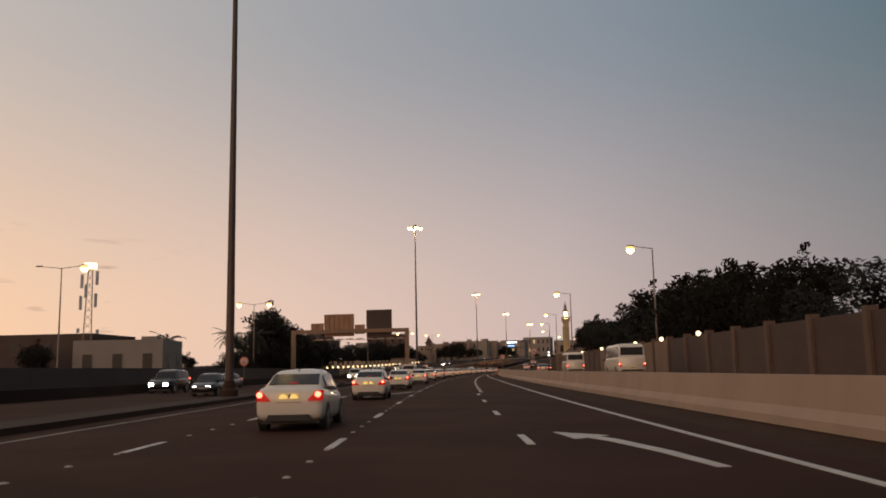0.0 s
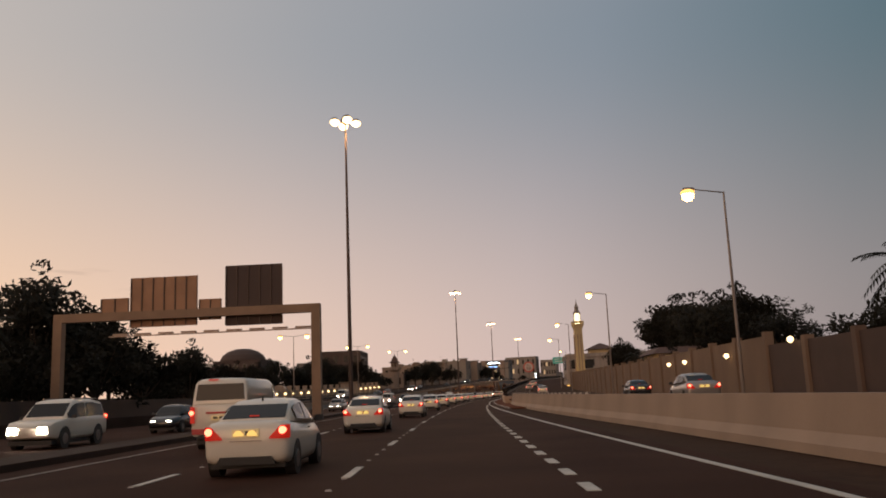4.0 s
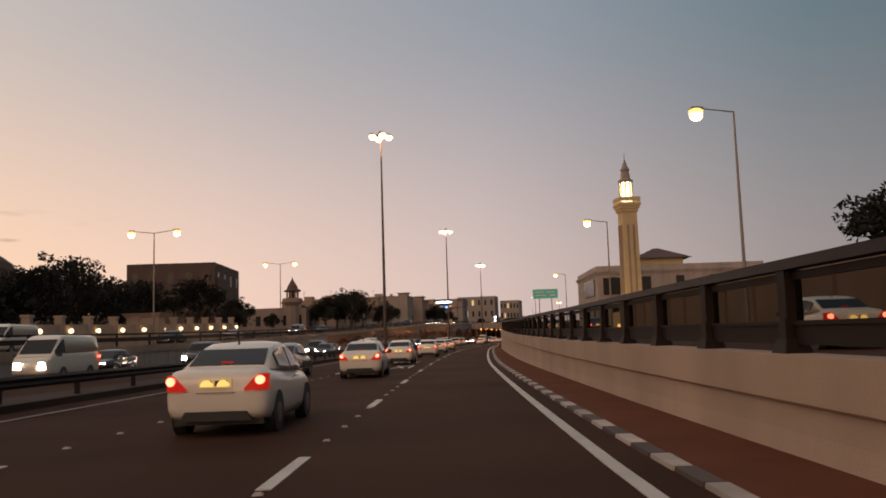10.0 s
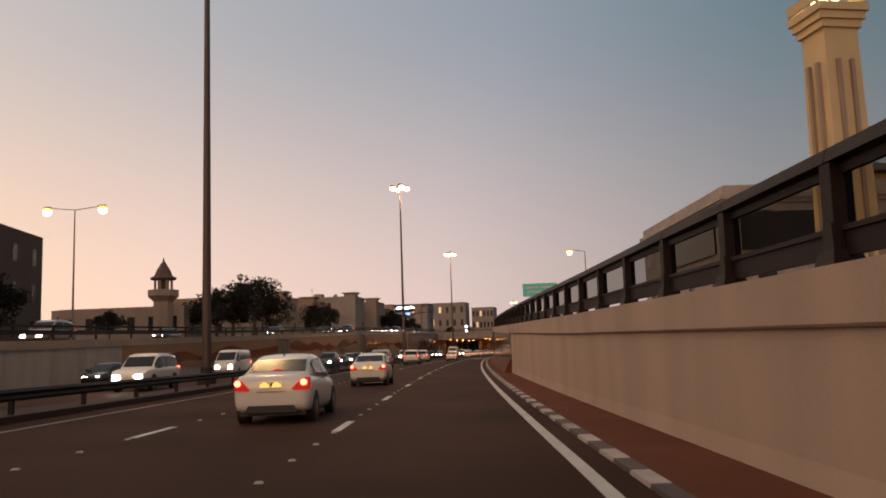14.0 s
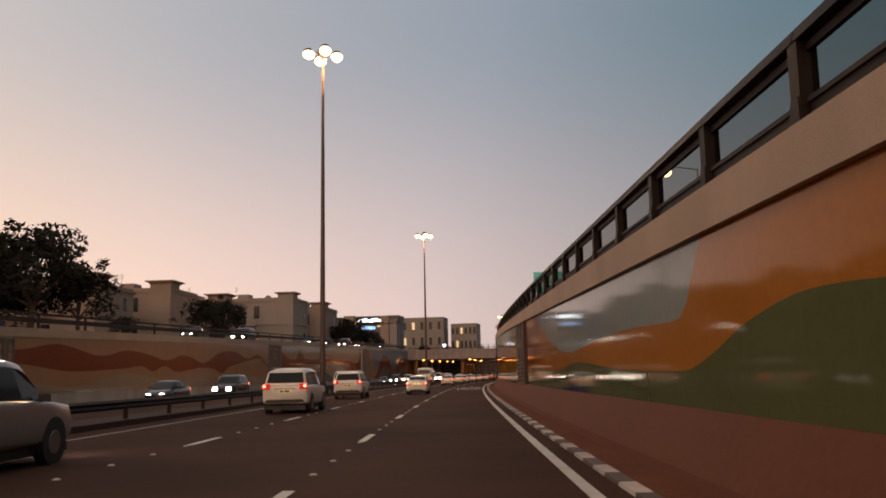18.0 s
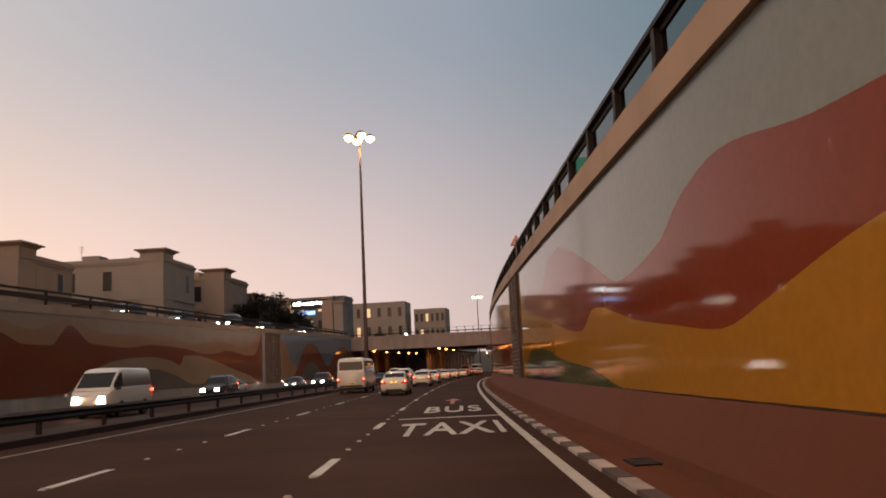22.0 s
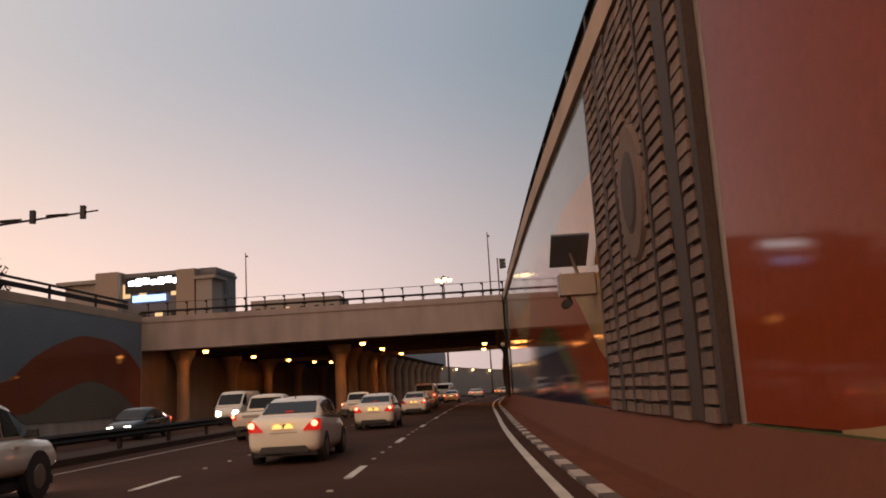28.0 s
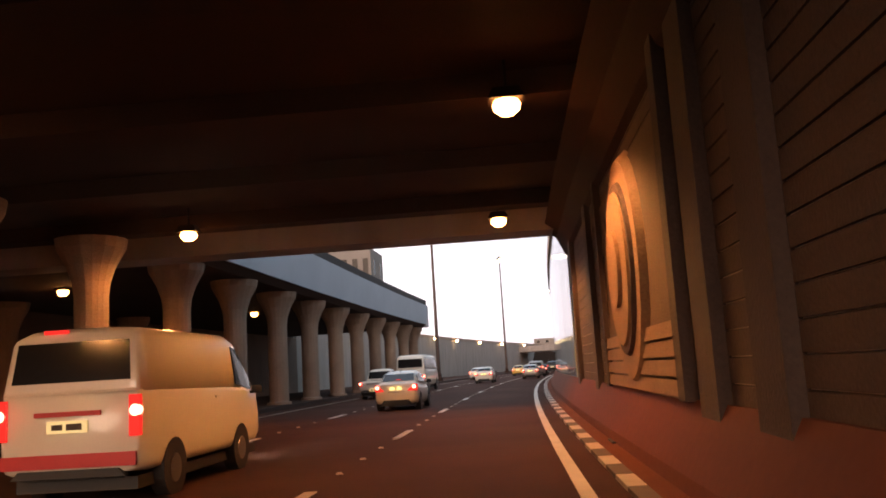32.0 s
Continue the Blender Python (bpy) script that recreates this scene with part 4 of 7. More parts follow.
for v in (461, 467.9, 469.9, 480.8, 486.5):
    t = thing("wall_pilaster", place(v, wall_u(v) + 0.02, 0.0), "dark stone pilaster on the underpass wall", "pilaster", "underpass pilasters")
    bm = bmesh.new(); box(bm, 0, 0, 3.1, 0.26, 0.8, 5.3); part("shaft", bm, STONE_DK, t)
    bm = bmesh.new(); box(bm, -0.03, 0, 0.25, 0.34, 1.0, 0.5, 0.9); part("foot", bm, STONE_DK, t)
# cladding darker than the columns' stone, the underpass shade put into its colour
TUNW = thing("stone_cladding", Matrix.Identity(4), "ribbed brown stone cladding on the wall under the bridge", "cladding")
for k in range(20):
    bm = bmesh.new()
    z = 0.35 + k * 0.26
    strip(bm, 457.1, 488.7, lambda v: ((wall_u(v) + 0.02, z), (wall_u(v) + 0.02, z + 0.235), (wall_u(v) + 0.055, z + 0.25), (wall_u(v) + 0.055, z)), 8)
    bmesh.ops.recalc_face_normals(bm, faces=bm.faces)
    part("course", bm, STONE_SHADED, TUNW)


# ---- lamps ----
def light_mast(v, u, height, heads=4, watts=0):
    t = thing("light_mast", place(v, u, 0.15), "tall tapered brown steel high mast carrying a ring of lit floodlights", "lamp post", "median light masts")
    bm = bmesh.new(); tube(bm, (0, 0, 0.45), (0, 0, height), 0.25, 0.1, 14); part("pole", bm, BROWN_STEEL, t)
    bm = bmesh.new(); revolve(bm, ((0.5, 0), (0.5, 0.35), (0.33, 0.5), (0.3, 0.9)), 14); part("base", bm, CONC_DARK, t)
    bm = bmesh.new(); revolve(bm, ((0.2, height - 0.6), (0.45, height - 0.4), (0.45, height + 0.1), (0.15, height + 0.5)), 12); part("head_ring", bm, RAIL, t)
    for k in range(heads):
        a = math.pi * 2 * k / heads + 0.35
        c, s = math.cos(a), math.sin(a)
        bm = bmesh.new(); tube(bm, (0, 0, height - 0.15), (c * 1.15, s * 1.15, height - 0.1), 0.06, n=6); arm = part("arm", bm, RAIL, t)
        bm = bmesh.new(); box(bm, c * 1.25, s * 1.25, height + 0.02, 0.7, 0.7, 0.22, 0.6); part("floodlight", bm, RAIL, t)
        bm = bmesh.new(); revolve(bm, ((0.2, height - 0.75), (0.46, height - 0.55), (0.52, height - 0.3), (0.36, height - 0.1)), 12, c * 1.25, s * 1.25); part("lens", bm, LAMP_WHITE, t, "glowing warm white lens")
    if watts:
        ob = new("mast_light", bpy.data.lights.new("mast_light", 'POINT'))
        ob.data.energy, ob.data.color, ob.data.shadow_soft_size = watts, (1.0, 0.62, 0.30), 1.4
        ob.location = at(v, u, height - 1.3)


for v, u, h, w in ((-75, -12.3, 33, 0), (58.5, -12.82, 32.6, 5500), (213.5, -13.1, 31.4, 6500), (306.5, -11.75, 29.4, 6500), (393, -10.95, 28.2, 6500), (556, -11.9, 24, 0), (618, -11.9, 23, 0), (690, -11.9, 23, 0)):
    light_mast(v, u, h, 4, w)


def street_lamp(v, u, z, height, arms, reach=3.2, mat_lens=LAMP_WARM, dark=-1):
    t = thing("street_lamp", place(v, u, z), "slim galvanised street lamp with " + ("a single lit arm" if arms == 1 else "two lit arms"), "street lamp", "street lamps on the service roads")
    bm = bmesh.new(); tube(bm, (0, 0, 0), (0, 0, height), 0.13, 0.06, 10); part("pole", bm, STEEL, t)
    for k in range(arms):
        sx = -1 if k == 0 else 1
        bm = bmesh.new(); tube(bm, (0, 0, height - 0.05), (sx * reach, 0, height + 0.25), 0.045, 0.035, 8); part("arm", bm, STEEL, t)
        bm = bmesh.new(); box(bm, sx * (reach + 0.3), 0, height + 0.3, 0.9, 0.32, 0.16, 0.7); part("luminaire", bm, STEEL, t)
        if k == dark:
            continue
        # bowl and bulb larger than the luminaire, shaped to stand for its glow
        bm = bmesh.new(); revolve(bm, ((0.3, height - 0.12), (0.43, height - 0.02), (0.47, height + 0.1), (0.3, height + 0.22)), 14, sx * (reach + 0.35), 0); part("lens", bm, mat_lens, t, "glowing amber lens")
        bm = bmesh.new(); revolve(bm, ((0.05, height - 0.55), (0.22, height - 0.5), (0.37, height - 0.34), (0.42, height - 0.14), (0.36, height + 0.04), (0.2, height + 0.12)), 12, sx * (reach + 0.35), 0); part("bulb", bm, LAMP_BULB, t, "bright amber bulb")
    return t


for v, u, top in ((-32.5, 21.3, 13.9), (22.4, 17.8, 13.9), (81.5, 18.3, 14.0), (147.4, 17.4, 15.2), (195, 16.4, 14.9), (300, 18, 16.5)):
    street_lamp(v, u, side_level(v), top - side_level(v), 1, 2.0)
for v, u in ((-22, -48.9), (31.8, -40.5), (137.5, -39.6), (193.5, -38.4), (250, -38.5)):
    street_lamp(v, u, 0.3 if v < 72 else side_level(v), (14.5 if v < 0 else 14.0) - (0.4 if v > 72 else 0), 2, 2.5, dark=0 if v < 0 else -1)
for v, u, h in ((585, 1.0, 4.4), (545, 26, 9)):
    street_lamp(v, u + 5, side_level(v), h + 6, 2, 1.6, LAMP_WHITE)

# ---- sign gantry over the opposite carriageway ----
GAN = thing("sign_gantry", place(38.2, 0.2), "brown steel sign gantry seen from behind, with three ribbed sign backs", "sign gantry")
for u in (-34.8, -12.6):
    bm = bmesh.new(); box(bm, u, 0, 4.6, 0.75, 0.75, 9.0); part("leg", bm, GANTRY, GAN)
bm = bmesh.new(); box(bm, -23.7, 0, 9.15, 22.95, 0.7, 0.72); part("beam", bm, GANTRY, GAN)
for u0, u1, z0, z1, mt in ((-31.4, -29.0, 9.0, 10.8, SIGN_BACK), (-28.8, -23.0, 8.2, 12.5, SIGN_BACK), (-20.5, -15.6, 8.0, 13.2, PLASTER_DK), (-22.8, -20.9, 8.6, 10.4, SIGN_BACK)):
    bm = bmesh.new(); box(bm, (u0 + u1) / 2, 0.55, (z0 + z1) / 2, u1 - u0, 0.12, z1 - z0); pn = part("sign_panel", bm, mt, GAN)
    n = max(2, int((u1 - u0) / 0.9))
    for i in range(n + 1):
        bm = bmesh.new(); box(bm, u0 + (u1 - u0) * i / n, 0.43, (z0 + z1) / 2, 0.07, 0.12, z1 - z0 - 0.1); part("rib", bm, BROWN_STEEL, pn)
for i in range(9):
    bm = bmesh.new(); box(bm, -30 + i * 2.0, 1.3, 7.7, 1.3, 0.3, 0.15); part("sign_lamp", bm, STEEL, GAN)
bm = bmesh.new(); box(bm, -22, 1.3, 7.55, 18, 0.1, 0.1); part("lamp_rail", bm, STEEL, GAN)


# ---- railing on the right wall: dark posts and rails with open bays ----
RAILR = thing("wall_railing", Matrix.Identity(4), "dark brown metal railing with broad posts on the retaining wall", "railing")
def rail_mesh(name, fn):
    b = bmesh.new(); fn(b); me = mesh_of(name, b); me.materials.append(RAIL); return me
BAY = 3.0
M_POST = rail_mesh("post", lambda b: (box(b, 0, 0, 0.48, 0.2, 0.22, 0.96), box(b, -0.02, 0, 0.08, 0.32, 0.42, 0.16, 0.75), box(b, -0.09, 0, 0.26, 0.08, 0.28, 0.3, 0.6)))
M_TOP = rail_mesh("top_rail", lambda b: (box(b, 0, BAY / 2, 1.035, 0.22, BAY, 0.13, 1.0, 0.7), box(b, 0.02, BAY / 2, 0.895, 0.06, BAY, 0.09)))
M_LOW = rail_mesh("low_rail", lambda b: (box(b, 0.01, BAY / 2, 0.225, 0.06, BAY - 0.22, 0.25), box(b, 0, BAY / 2, 0.35, 0.1, BAY - 0.24, 0.05)))
M_PAN = rail_mesh("panel", lambda b: box(b, 0.02, BAY / 2, 0.61, 0.02, BAY - 0.26, 0.48))
M_PAN.materials.clear(); M_PAN.materials.append(RAIL_GLASS)
n = int((456 - 78.5) / BAY)
for i in range(n):
    v = 78.5 + i * BAY
    u = wall_u(v) + 0.28
    a, b = at(v, u, wall_top(v)), at(v + BAY, wall_u(v + BAY) + 0.28, wall_top(v + BAY))
    d = b - a
    m = Matrix.Translation(a) @ d.to_track_quat('Y', 'Z').to_matrix().to_4x4()
    for nm, me in (("post", M_POST), ("top_rail", M_TOP), ("low_rail", M_LOW), ("panel", M_PAN)):
        ob = new(nm, me); ob.parent = RAILR; ob.matrix_world = m
# railing along the far wall
RAILL = thing("far_wall_railing", Matrix.Identity(4), "dark railing along the top of the far retaining wall", "railing")
M_LP = rail_mesh("post", lambda b: box(b, 0, 0, 0.45, 0.12, 0.14, 0.9))
for i in range(62):
    v = 84 + i * 6.0
    ob = new("post", M_LP); ob.parent = RAILL; ob.matrix_world = place(v, LEFT_U - 0.2, wall_top(v))
for z, hh in ((0.82, 0.14), (0.35, 0.3)):
    bm = bmesh.new()
    strip(bm, 82, 455, lambda v: ((LEFT_U - 0.15, wall_top(v) + z), (LEFT_U - 0.15, wall_top(v) + z + hh), (LEFT_U - 0.25, wall_top(v) + z + hh), (LEFT_U - 0.25, wall_top(v) + z)), 6)
    part("rail", bm, RAIL, RAILL)
# guard rail in the median
GRD = thing("guard_rail", Matrix.Identity(4), "steel guard rail on short posts along the median", "guard rail")
M_GP = rail_mesh("post", lambda b: box(b, 0, 0, 0.42, 0.12, 0.12, 0.5))
for i in range(83):
    v = 112 + i * 4.2
    ob = new("post", M_GP); ob.parent = GRD; ob.matrix_world = place(v, -11.5, 0.0)
bm = bmesh.new()
strip(bm, 110, 460, lambda v: ((-11.42, 0.52), (-11.36, 0.6), (-11.42, 0.68), (-11.36, 0.76), (-11.42, 0.84), (-11.46, 0.84), (-11.46, 0.52)), 8)
part("beam", bm, RAIL, GRD)

# ---- signs and small posts ----
def road_sign(v, u, z, pole, shape, r, label):
    t = thing("road_sign", place(v, u, z), label, "road sign")
    bm = bmesh.new(); tube(bm, (0, 0, 0), (0, 0, pole), 0.05, n=8); part("pole", bm, STEEL, t)
    if shape == "round":
        bm = bmesh.new(); tube(bm, (0, -0.06, pole), (0, -0.02, pole), r, n=32); part("rim", bm, SIGN_RED, t, "red rim")
        bm = bmesh.new(); tube(bm, (0, -0.075, pole), (0, -0.058, pole), r * 0.76, n=32); part("face", bm, SIGN_WHITE, t)
        cu = bpy.data.curves.new("number", 'FONT')
        cu.body, cu.align_x, cu.align_y, cu.size, cu.extrude = "80", 'CENTER', 'CENTER', r * 0.86, 0.004
        cu.materials.append(PLASTIC)
        ob = new("number", cu); ob.parent = t
        ob.matrix_local = Matrix.Translation((0, -0.082, pole - r * 0.3)) @ Matrix.Rotation(radians(90), 4, 'X')
        bm = bmesh.new()
        for sx in (-1, 1):
            slab(bm, [(-r * 0.16 + sx * r * k, -0.08, pole + r * z) for k, z in ((0.02, 0.52), (0.09, 0.52), (0.2, 0.1), (0.12, 0.1))][::sx], Vector((0, 0.01, 0)))
        part("numeral", bm, PLASTIC, t)
        bm = bmesh.new(); box(bm, r * 0.22, -0.08, pole + r * 0.3, r * 0.13, 0.012, r * 0.13); part("numeral_dot", bm, PLASTIC, t)
    else:
        bm = bmesh.new()
        for y, k in ((-0.06, 1.0), (-0.02, 1.0)):
            for a in (90, 210, 330):
                bm.verts.new((r * k * math.cos(radians(a)), y, pole + r * k * math.sin(radians(a))))
        vs = list(bm.verts); bm.faces.new(vs[:3]); bm.faces.new(vs[3:][::-1])
        for i in range(3):
            bm.faces.new((vs[i], vs[(i + 1) % 3], vs[3 + (i + 1) % 3], vs[3 + i]))
        part("rim", bm, SIGN_RED, t, "red border")
        bm = bmesh.new()
        vs = [bm.verts.new((r * 0.68 * math.cos(radians(a)), -0.066, pole + r * 0.68 * math.sin(radians(a)))) for a in (90, 210, 330)]
        bm.faces.new(vs); part("face", bm, SIGN_WHITE, t)
        bm = bmesh.new(); box(bm, 0, -0.075, pole, 0.08, 0.012, r * 0.7); part("mark", bm, PLASTIC, t)
    return t


t = road_sign(46.3, 5.75, 1.0, 2.65, "round", 0.49, "round speed limit sign with a red rim on the barrier")
road_sign(-22, 8.9, side_level(-22), 3.35 - side_level(-22), "round", 0.4, "round speed limit sign with a red rim behind the concrete barrier")
road_sign(-21, -26.2, 0.3, 2.6, "round", 0.55, "round speed limit sign with a red rim beside the far carriageway")
road_sign(342.7, wall_u(342.7) + 0.2, wall_top(342.7), 1.12, "triangle", 0.36, "triangular warning sign with a red border above the wall")
# green direction sign above the service road
t = thing("direction_sign", place(363.6, 12.9, side_level(363.6)), "green lit direction sign on a post above the service road", "road sign")
for x in (-2.0, 2.0):
    bm = bmesh.new(); tube(bm, (x, 0, 0), (x, 0, 10.2), 0.14, n=8); part("post", bm, STEEL, t)
bm = bmesh.new(); box(bm, 0, -0.2, 8.8, 8.0, 0.15, 3.0); part("panel", bm, SIGN_GREEN, t, "green panel")
for x, z, w in ((-1.8, 9.4, 2.8), (1.6, 9.4, 2.8), (-1.4, 8.3, 3.4), (2.2, 8.3, 1.8)):
    bm = bmesh.new(); box(bm, x, -0.29, z, w, 0.02, 0.4); part("lettering", bm, PAINT, t)
# poles and traffic lights at the bridge
for v, u in ((461.8, -18.7), (460.0, 1.67)):
    t = thing("bridge_pole", place(v, u, 8.15), "slim grey pole with a small camera on the bridge", "pole", "bridge poles")
    bm = bmesh.new(); tube(bm, (0, 0, 0), (0, 0, 5.7), 0.07, 0.045, 8); part("pole", bm, STEEL, t)
    bm = bmesh.new(); box(bm, 0.1, 0, 5.4, 0.16, 0.1, 0.14); part("camera", bm, PLASTIC, t)
    bm = bmesh.new(); box(bm, 0, 0, 0.9, 0.2, 0.2, 0.4); part("box", bm, PLASTIC, t)
t = thing("traffic_light", place(457.8, 2.3, 8.15), "dark traffic signal on a pole beside the bridge railing", "traffic light")
bm = bmesh.new(); tube(bm, (0, 0, 0), (0, 0, 3.2), 0.06, n=8); part("pole", bm, STEEL, t)
bm = bmesh.new(); box(bm, 0.3, 0, 2.75, 0.3, 0.25, 0.75); hd = part("signal_head", bm, PLASTIC, t)
for k in range(3):
    bm = bmesh.new(); tube(bm, (0.44, -0.1, 2.5 + k * 0.25), (0.62, -0.1, 2.5 + k * 0.25), 0.11, n=10); part("hood", bm, PLASTIC, hd)
t = thing("traffic_light", place(451, -33.5, side_level(451)), "dark traffic signals on a long horizontal mast arm", "traffic light")
bm = bmesh.new(); tube(bm, (0, 0, 0), (0, 0, 7.3), 0.14, 0.1, 10); part("pole", bm, RAIL, t)
bm = bmesh.new(); tube(bm, (0, 0, 7.0), (7.4, 0, 7.6), 0.09, 0.06, 8); part("mast_arm", bm, RAIL, t)
for x in (2.6, 6.3):
    bm = bmesh.new(); box(bm, x, 0, 7.35 + x * 0.03, 0.34, 0.3, 0.95); part("signal_head", bm, PLASTIC, t)
for x in (1.0, 4.4):
    bm = bmesh.new(); box(bm, x, 0, 7.2 + x * 0.05, 1.6, 0.08, 0.22); part("sign_blade", bm, RAIL, t)
# camera box with solar panel on the mural wall
t = thing("wall_camera", place(412.0, wall_u(412.0), 0), "wall-mounted camera box under a tilted solar panel", "camera")
bm = bmesh.new(); box(bm, -0.35, 0, 3.35, 0.7, 0.45, 0.42); part("housing", bm, STEEL, t)
bm = bmesh.new(); box(bm, -0.45, 0, 4.05, 0.75, 0.9, 0.05)
bmesh.ops.rotate(bm, cent=(-0.45, 0, 4.05), matrix=Matrix.Rotation(radians(-35), 3, 'X'), verts=bm.verts); part("solar_panel", bm, SOLAR, t)
bm = bmesh.new(); tube(bm, (-0.3, 0, 3.5), (-0.42, 0, 4.0), 0.04, n=6); part("bracket", bm, STEEL, t)
for y in (-0.12, 0.14):
    bm = bmesh.new(); tube(bm, (-0.55, y, 3.0), (-0.62, y - 0.28, 2.95), 0.09, n=10); part("camera", bm, PLASTIC, t)
    bm = bmesh.new(); tube(bm, (-0.5, y, 3.2), (-0.55, y, 3.0), 0.03, n=6); part("stem", bm, PLASTIC, t)

# downpipe and camera where the bridge meets the wall
t = thing("downpipe", place(456.75, wall_u(456.75) - 0.12, 0.0), "dark downpipe in the corner of bridge and wall", "pipe")
bm = bmesh.new(); tube(bm, (0, 0, 0.05), (0, 0, 8.3), 0.07, n=10); part("pipe", bm, RAIL, t)
for z in (1.5, 3.3, 5.1, 6.9):
    bm = bmesh.new(); tube(bm, (0, 0, z), (0, 0, z + 0.08), 0.1, n=10); part("clamp", bm, RAIL, t)
t = thing("bridge_camera", place(456.2, wall_u(456.2), 4.5), "pale round camera on a dark bracket below the bridge corner", "camera")
bm = bmesh.new(); box(bm, -0.2, 0, 0.3, 0.42, 0.07, 0.07); box(bm, -0.02, 0, 0.3, 0.06, 0.2, 0.3); part("bracket", bm, RAIL, t)
bm = bmesh.new(); revolve(bm, ((0.06, -0.05), (0.14, 0.02), (0.15, 0.12), (0.1, 0.22)), 12, -0.38, 0); part("dome", bm, SIGN_WHITE, t)
# gully grates beside the kerb
for v, u in ((314.9, 2.5), (371.5, 2.4), (440.1, 2.4), (475.6, 2.33)):
    t = thing("gully_grate", place(v, u, 0.05), "dark iron gully grate in the paved strip", "grate", "gully grates")
    bm = bmesh.new(); box(bm, 0, -0.36, 0, 0.4, 0.05, 0.03); box(bm, 0, 0.36, 0, 0.4, 0.05, 0.03); box(bm, -0.18, 0, 0, 0.05, 0.68, 0.03); box(bm, 0.18, 0, 0, 0.05, 0.68, 0.03); part("frame", bm, RAIL, t)
    for k in range(6):
        bm = bmesh.new(); box(bm, 0, -0.27 + k * 0.108, -0.002, 0.31, 0.05, 0.025); part("bar", bm, PLASTIC, t)

# ---- vehicles ----
def loft(bm, stations):
    rings = [[bm.verts.new((x, y, z)) for x, z in pts] for y, pts in stations]
    m = len(rings[0])
    for p, q in zip(rings, rings[1:]):
        for k in range(m):
            bm.faces.new((p[k], p[(k + 1) % m], q[(k + 1) % m], q[k]))
    bm.faces.new(rings[0][::-1]); bm.faces.new(rings[-1])
    bmesh.ops.recalc_face_normals(bm, faces=bm.faces)


def shade(ob):
    for p in ob.data.polygons:
        p.use_smooth = True
    return ob


def body_ring(zb, zt, w):
    h = zt - zb
    half = ((0.80, 0.0), (0.93, 0.05), (0.985, 0.2), (1.0, 0.45), (0.985, 0.68), (0.95, 0.86), (0.87, 0.97), (0.70, 1.0))
    return tuple((-w * x, zb + h * z) for x, z in half) + tuple((w * x, zb + h * z) for x, z in half[::-1])


def box_ring(zb, zt, w):
    """A slab-sided section that runs straight up into the cabin."""
    h = zt - zb
    half = ((0.84, 0.0), (0.95, 0.04), (0.99, 0.14), (1.0, 0.35), (1.0, 0.6), (0.995, 0.8), (0.985, 0.93), (0.97, 1.0))
    return tuple((-w * x, zb + h * z) for x, z in half) + tuple((w * x, zb + h * z) for x, z in half[::-1])


def cabin_ring(zb, zt, wb, wt):
    k = min(1.0, (zt - zb) / 0.3)
    half = ((wb, zb), (wt + 0.02 * k, zt - 0.12 * k), (wt * 0.975, zt - 0.055 * k), (wt * 0.88, zt - 0.015 * k), (wt * 0.6, zt), (wt * 0.25, zt + 0.012 * k))
    return tuple((-x, z) for x, z in half) + half[::-1]


def wheel(parent, x, y, r, w=0.2):
    bm = bmesh.new(); tube(bm, (x - w / 2, y, r), (x + w / 2, y, r), r, n=20); bmesh.ops.bevel(bm, geom=[e for e in bm.edges if e.calc_face_angle(0) > 1], offset=0.03, segments=1); ty = part("wheel", bm, RUBBER, parent)
    s = 1 if x > 0 else -1
    bm = bmesh.new(); tube(bm, (x + s * w * 0.38, y, r), (x + s * (w / 2 + 0.012), y, r), r * 0.64, r * 0.55, 16); part("rim", bm, RIM, ty)


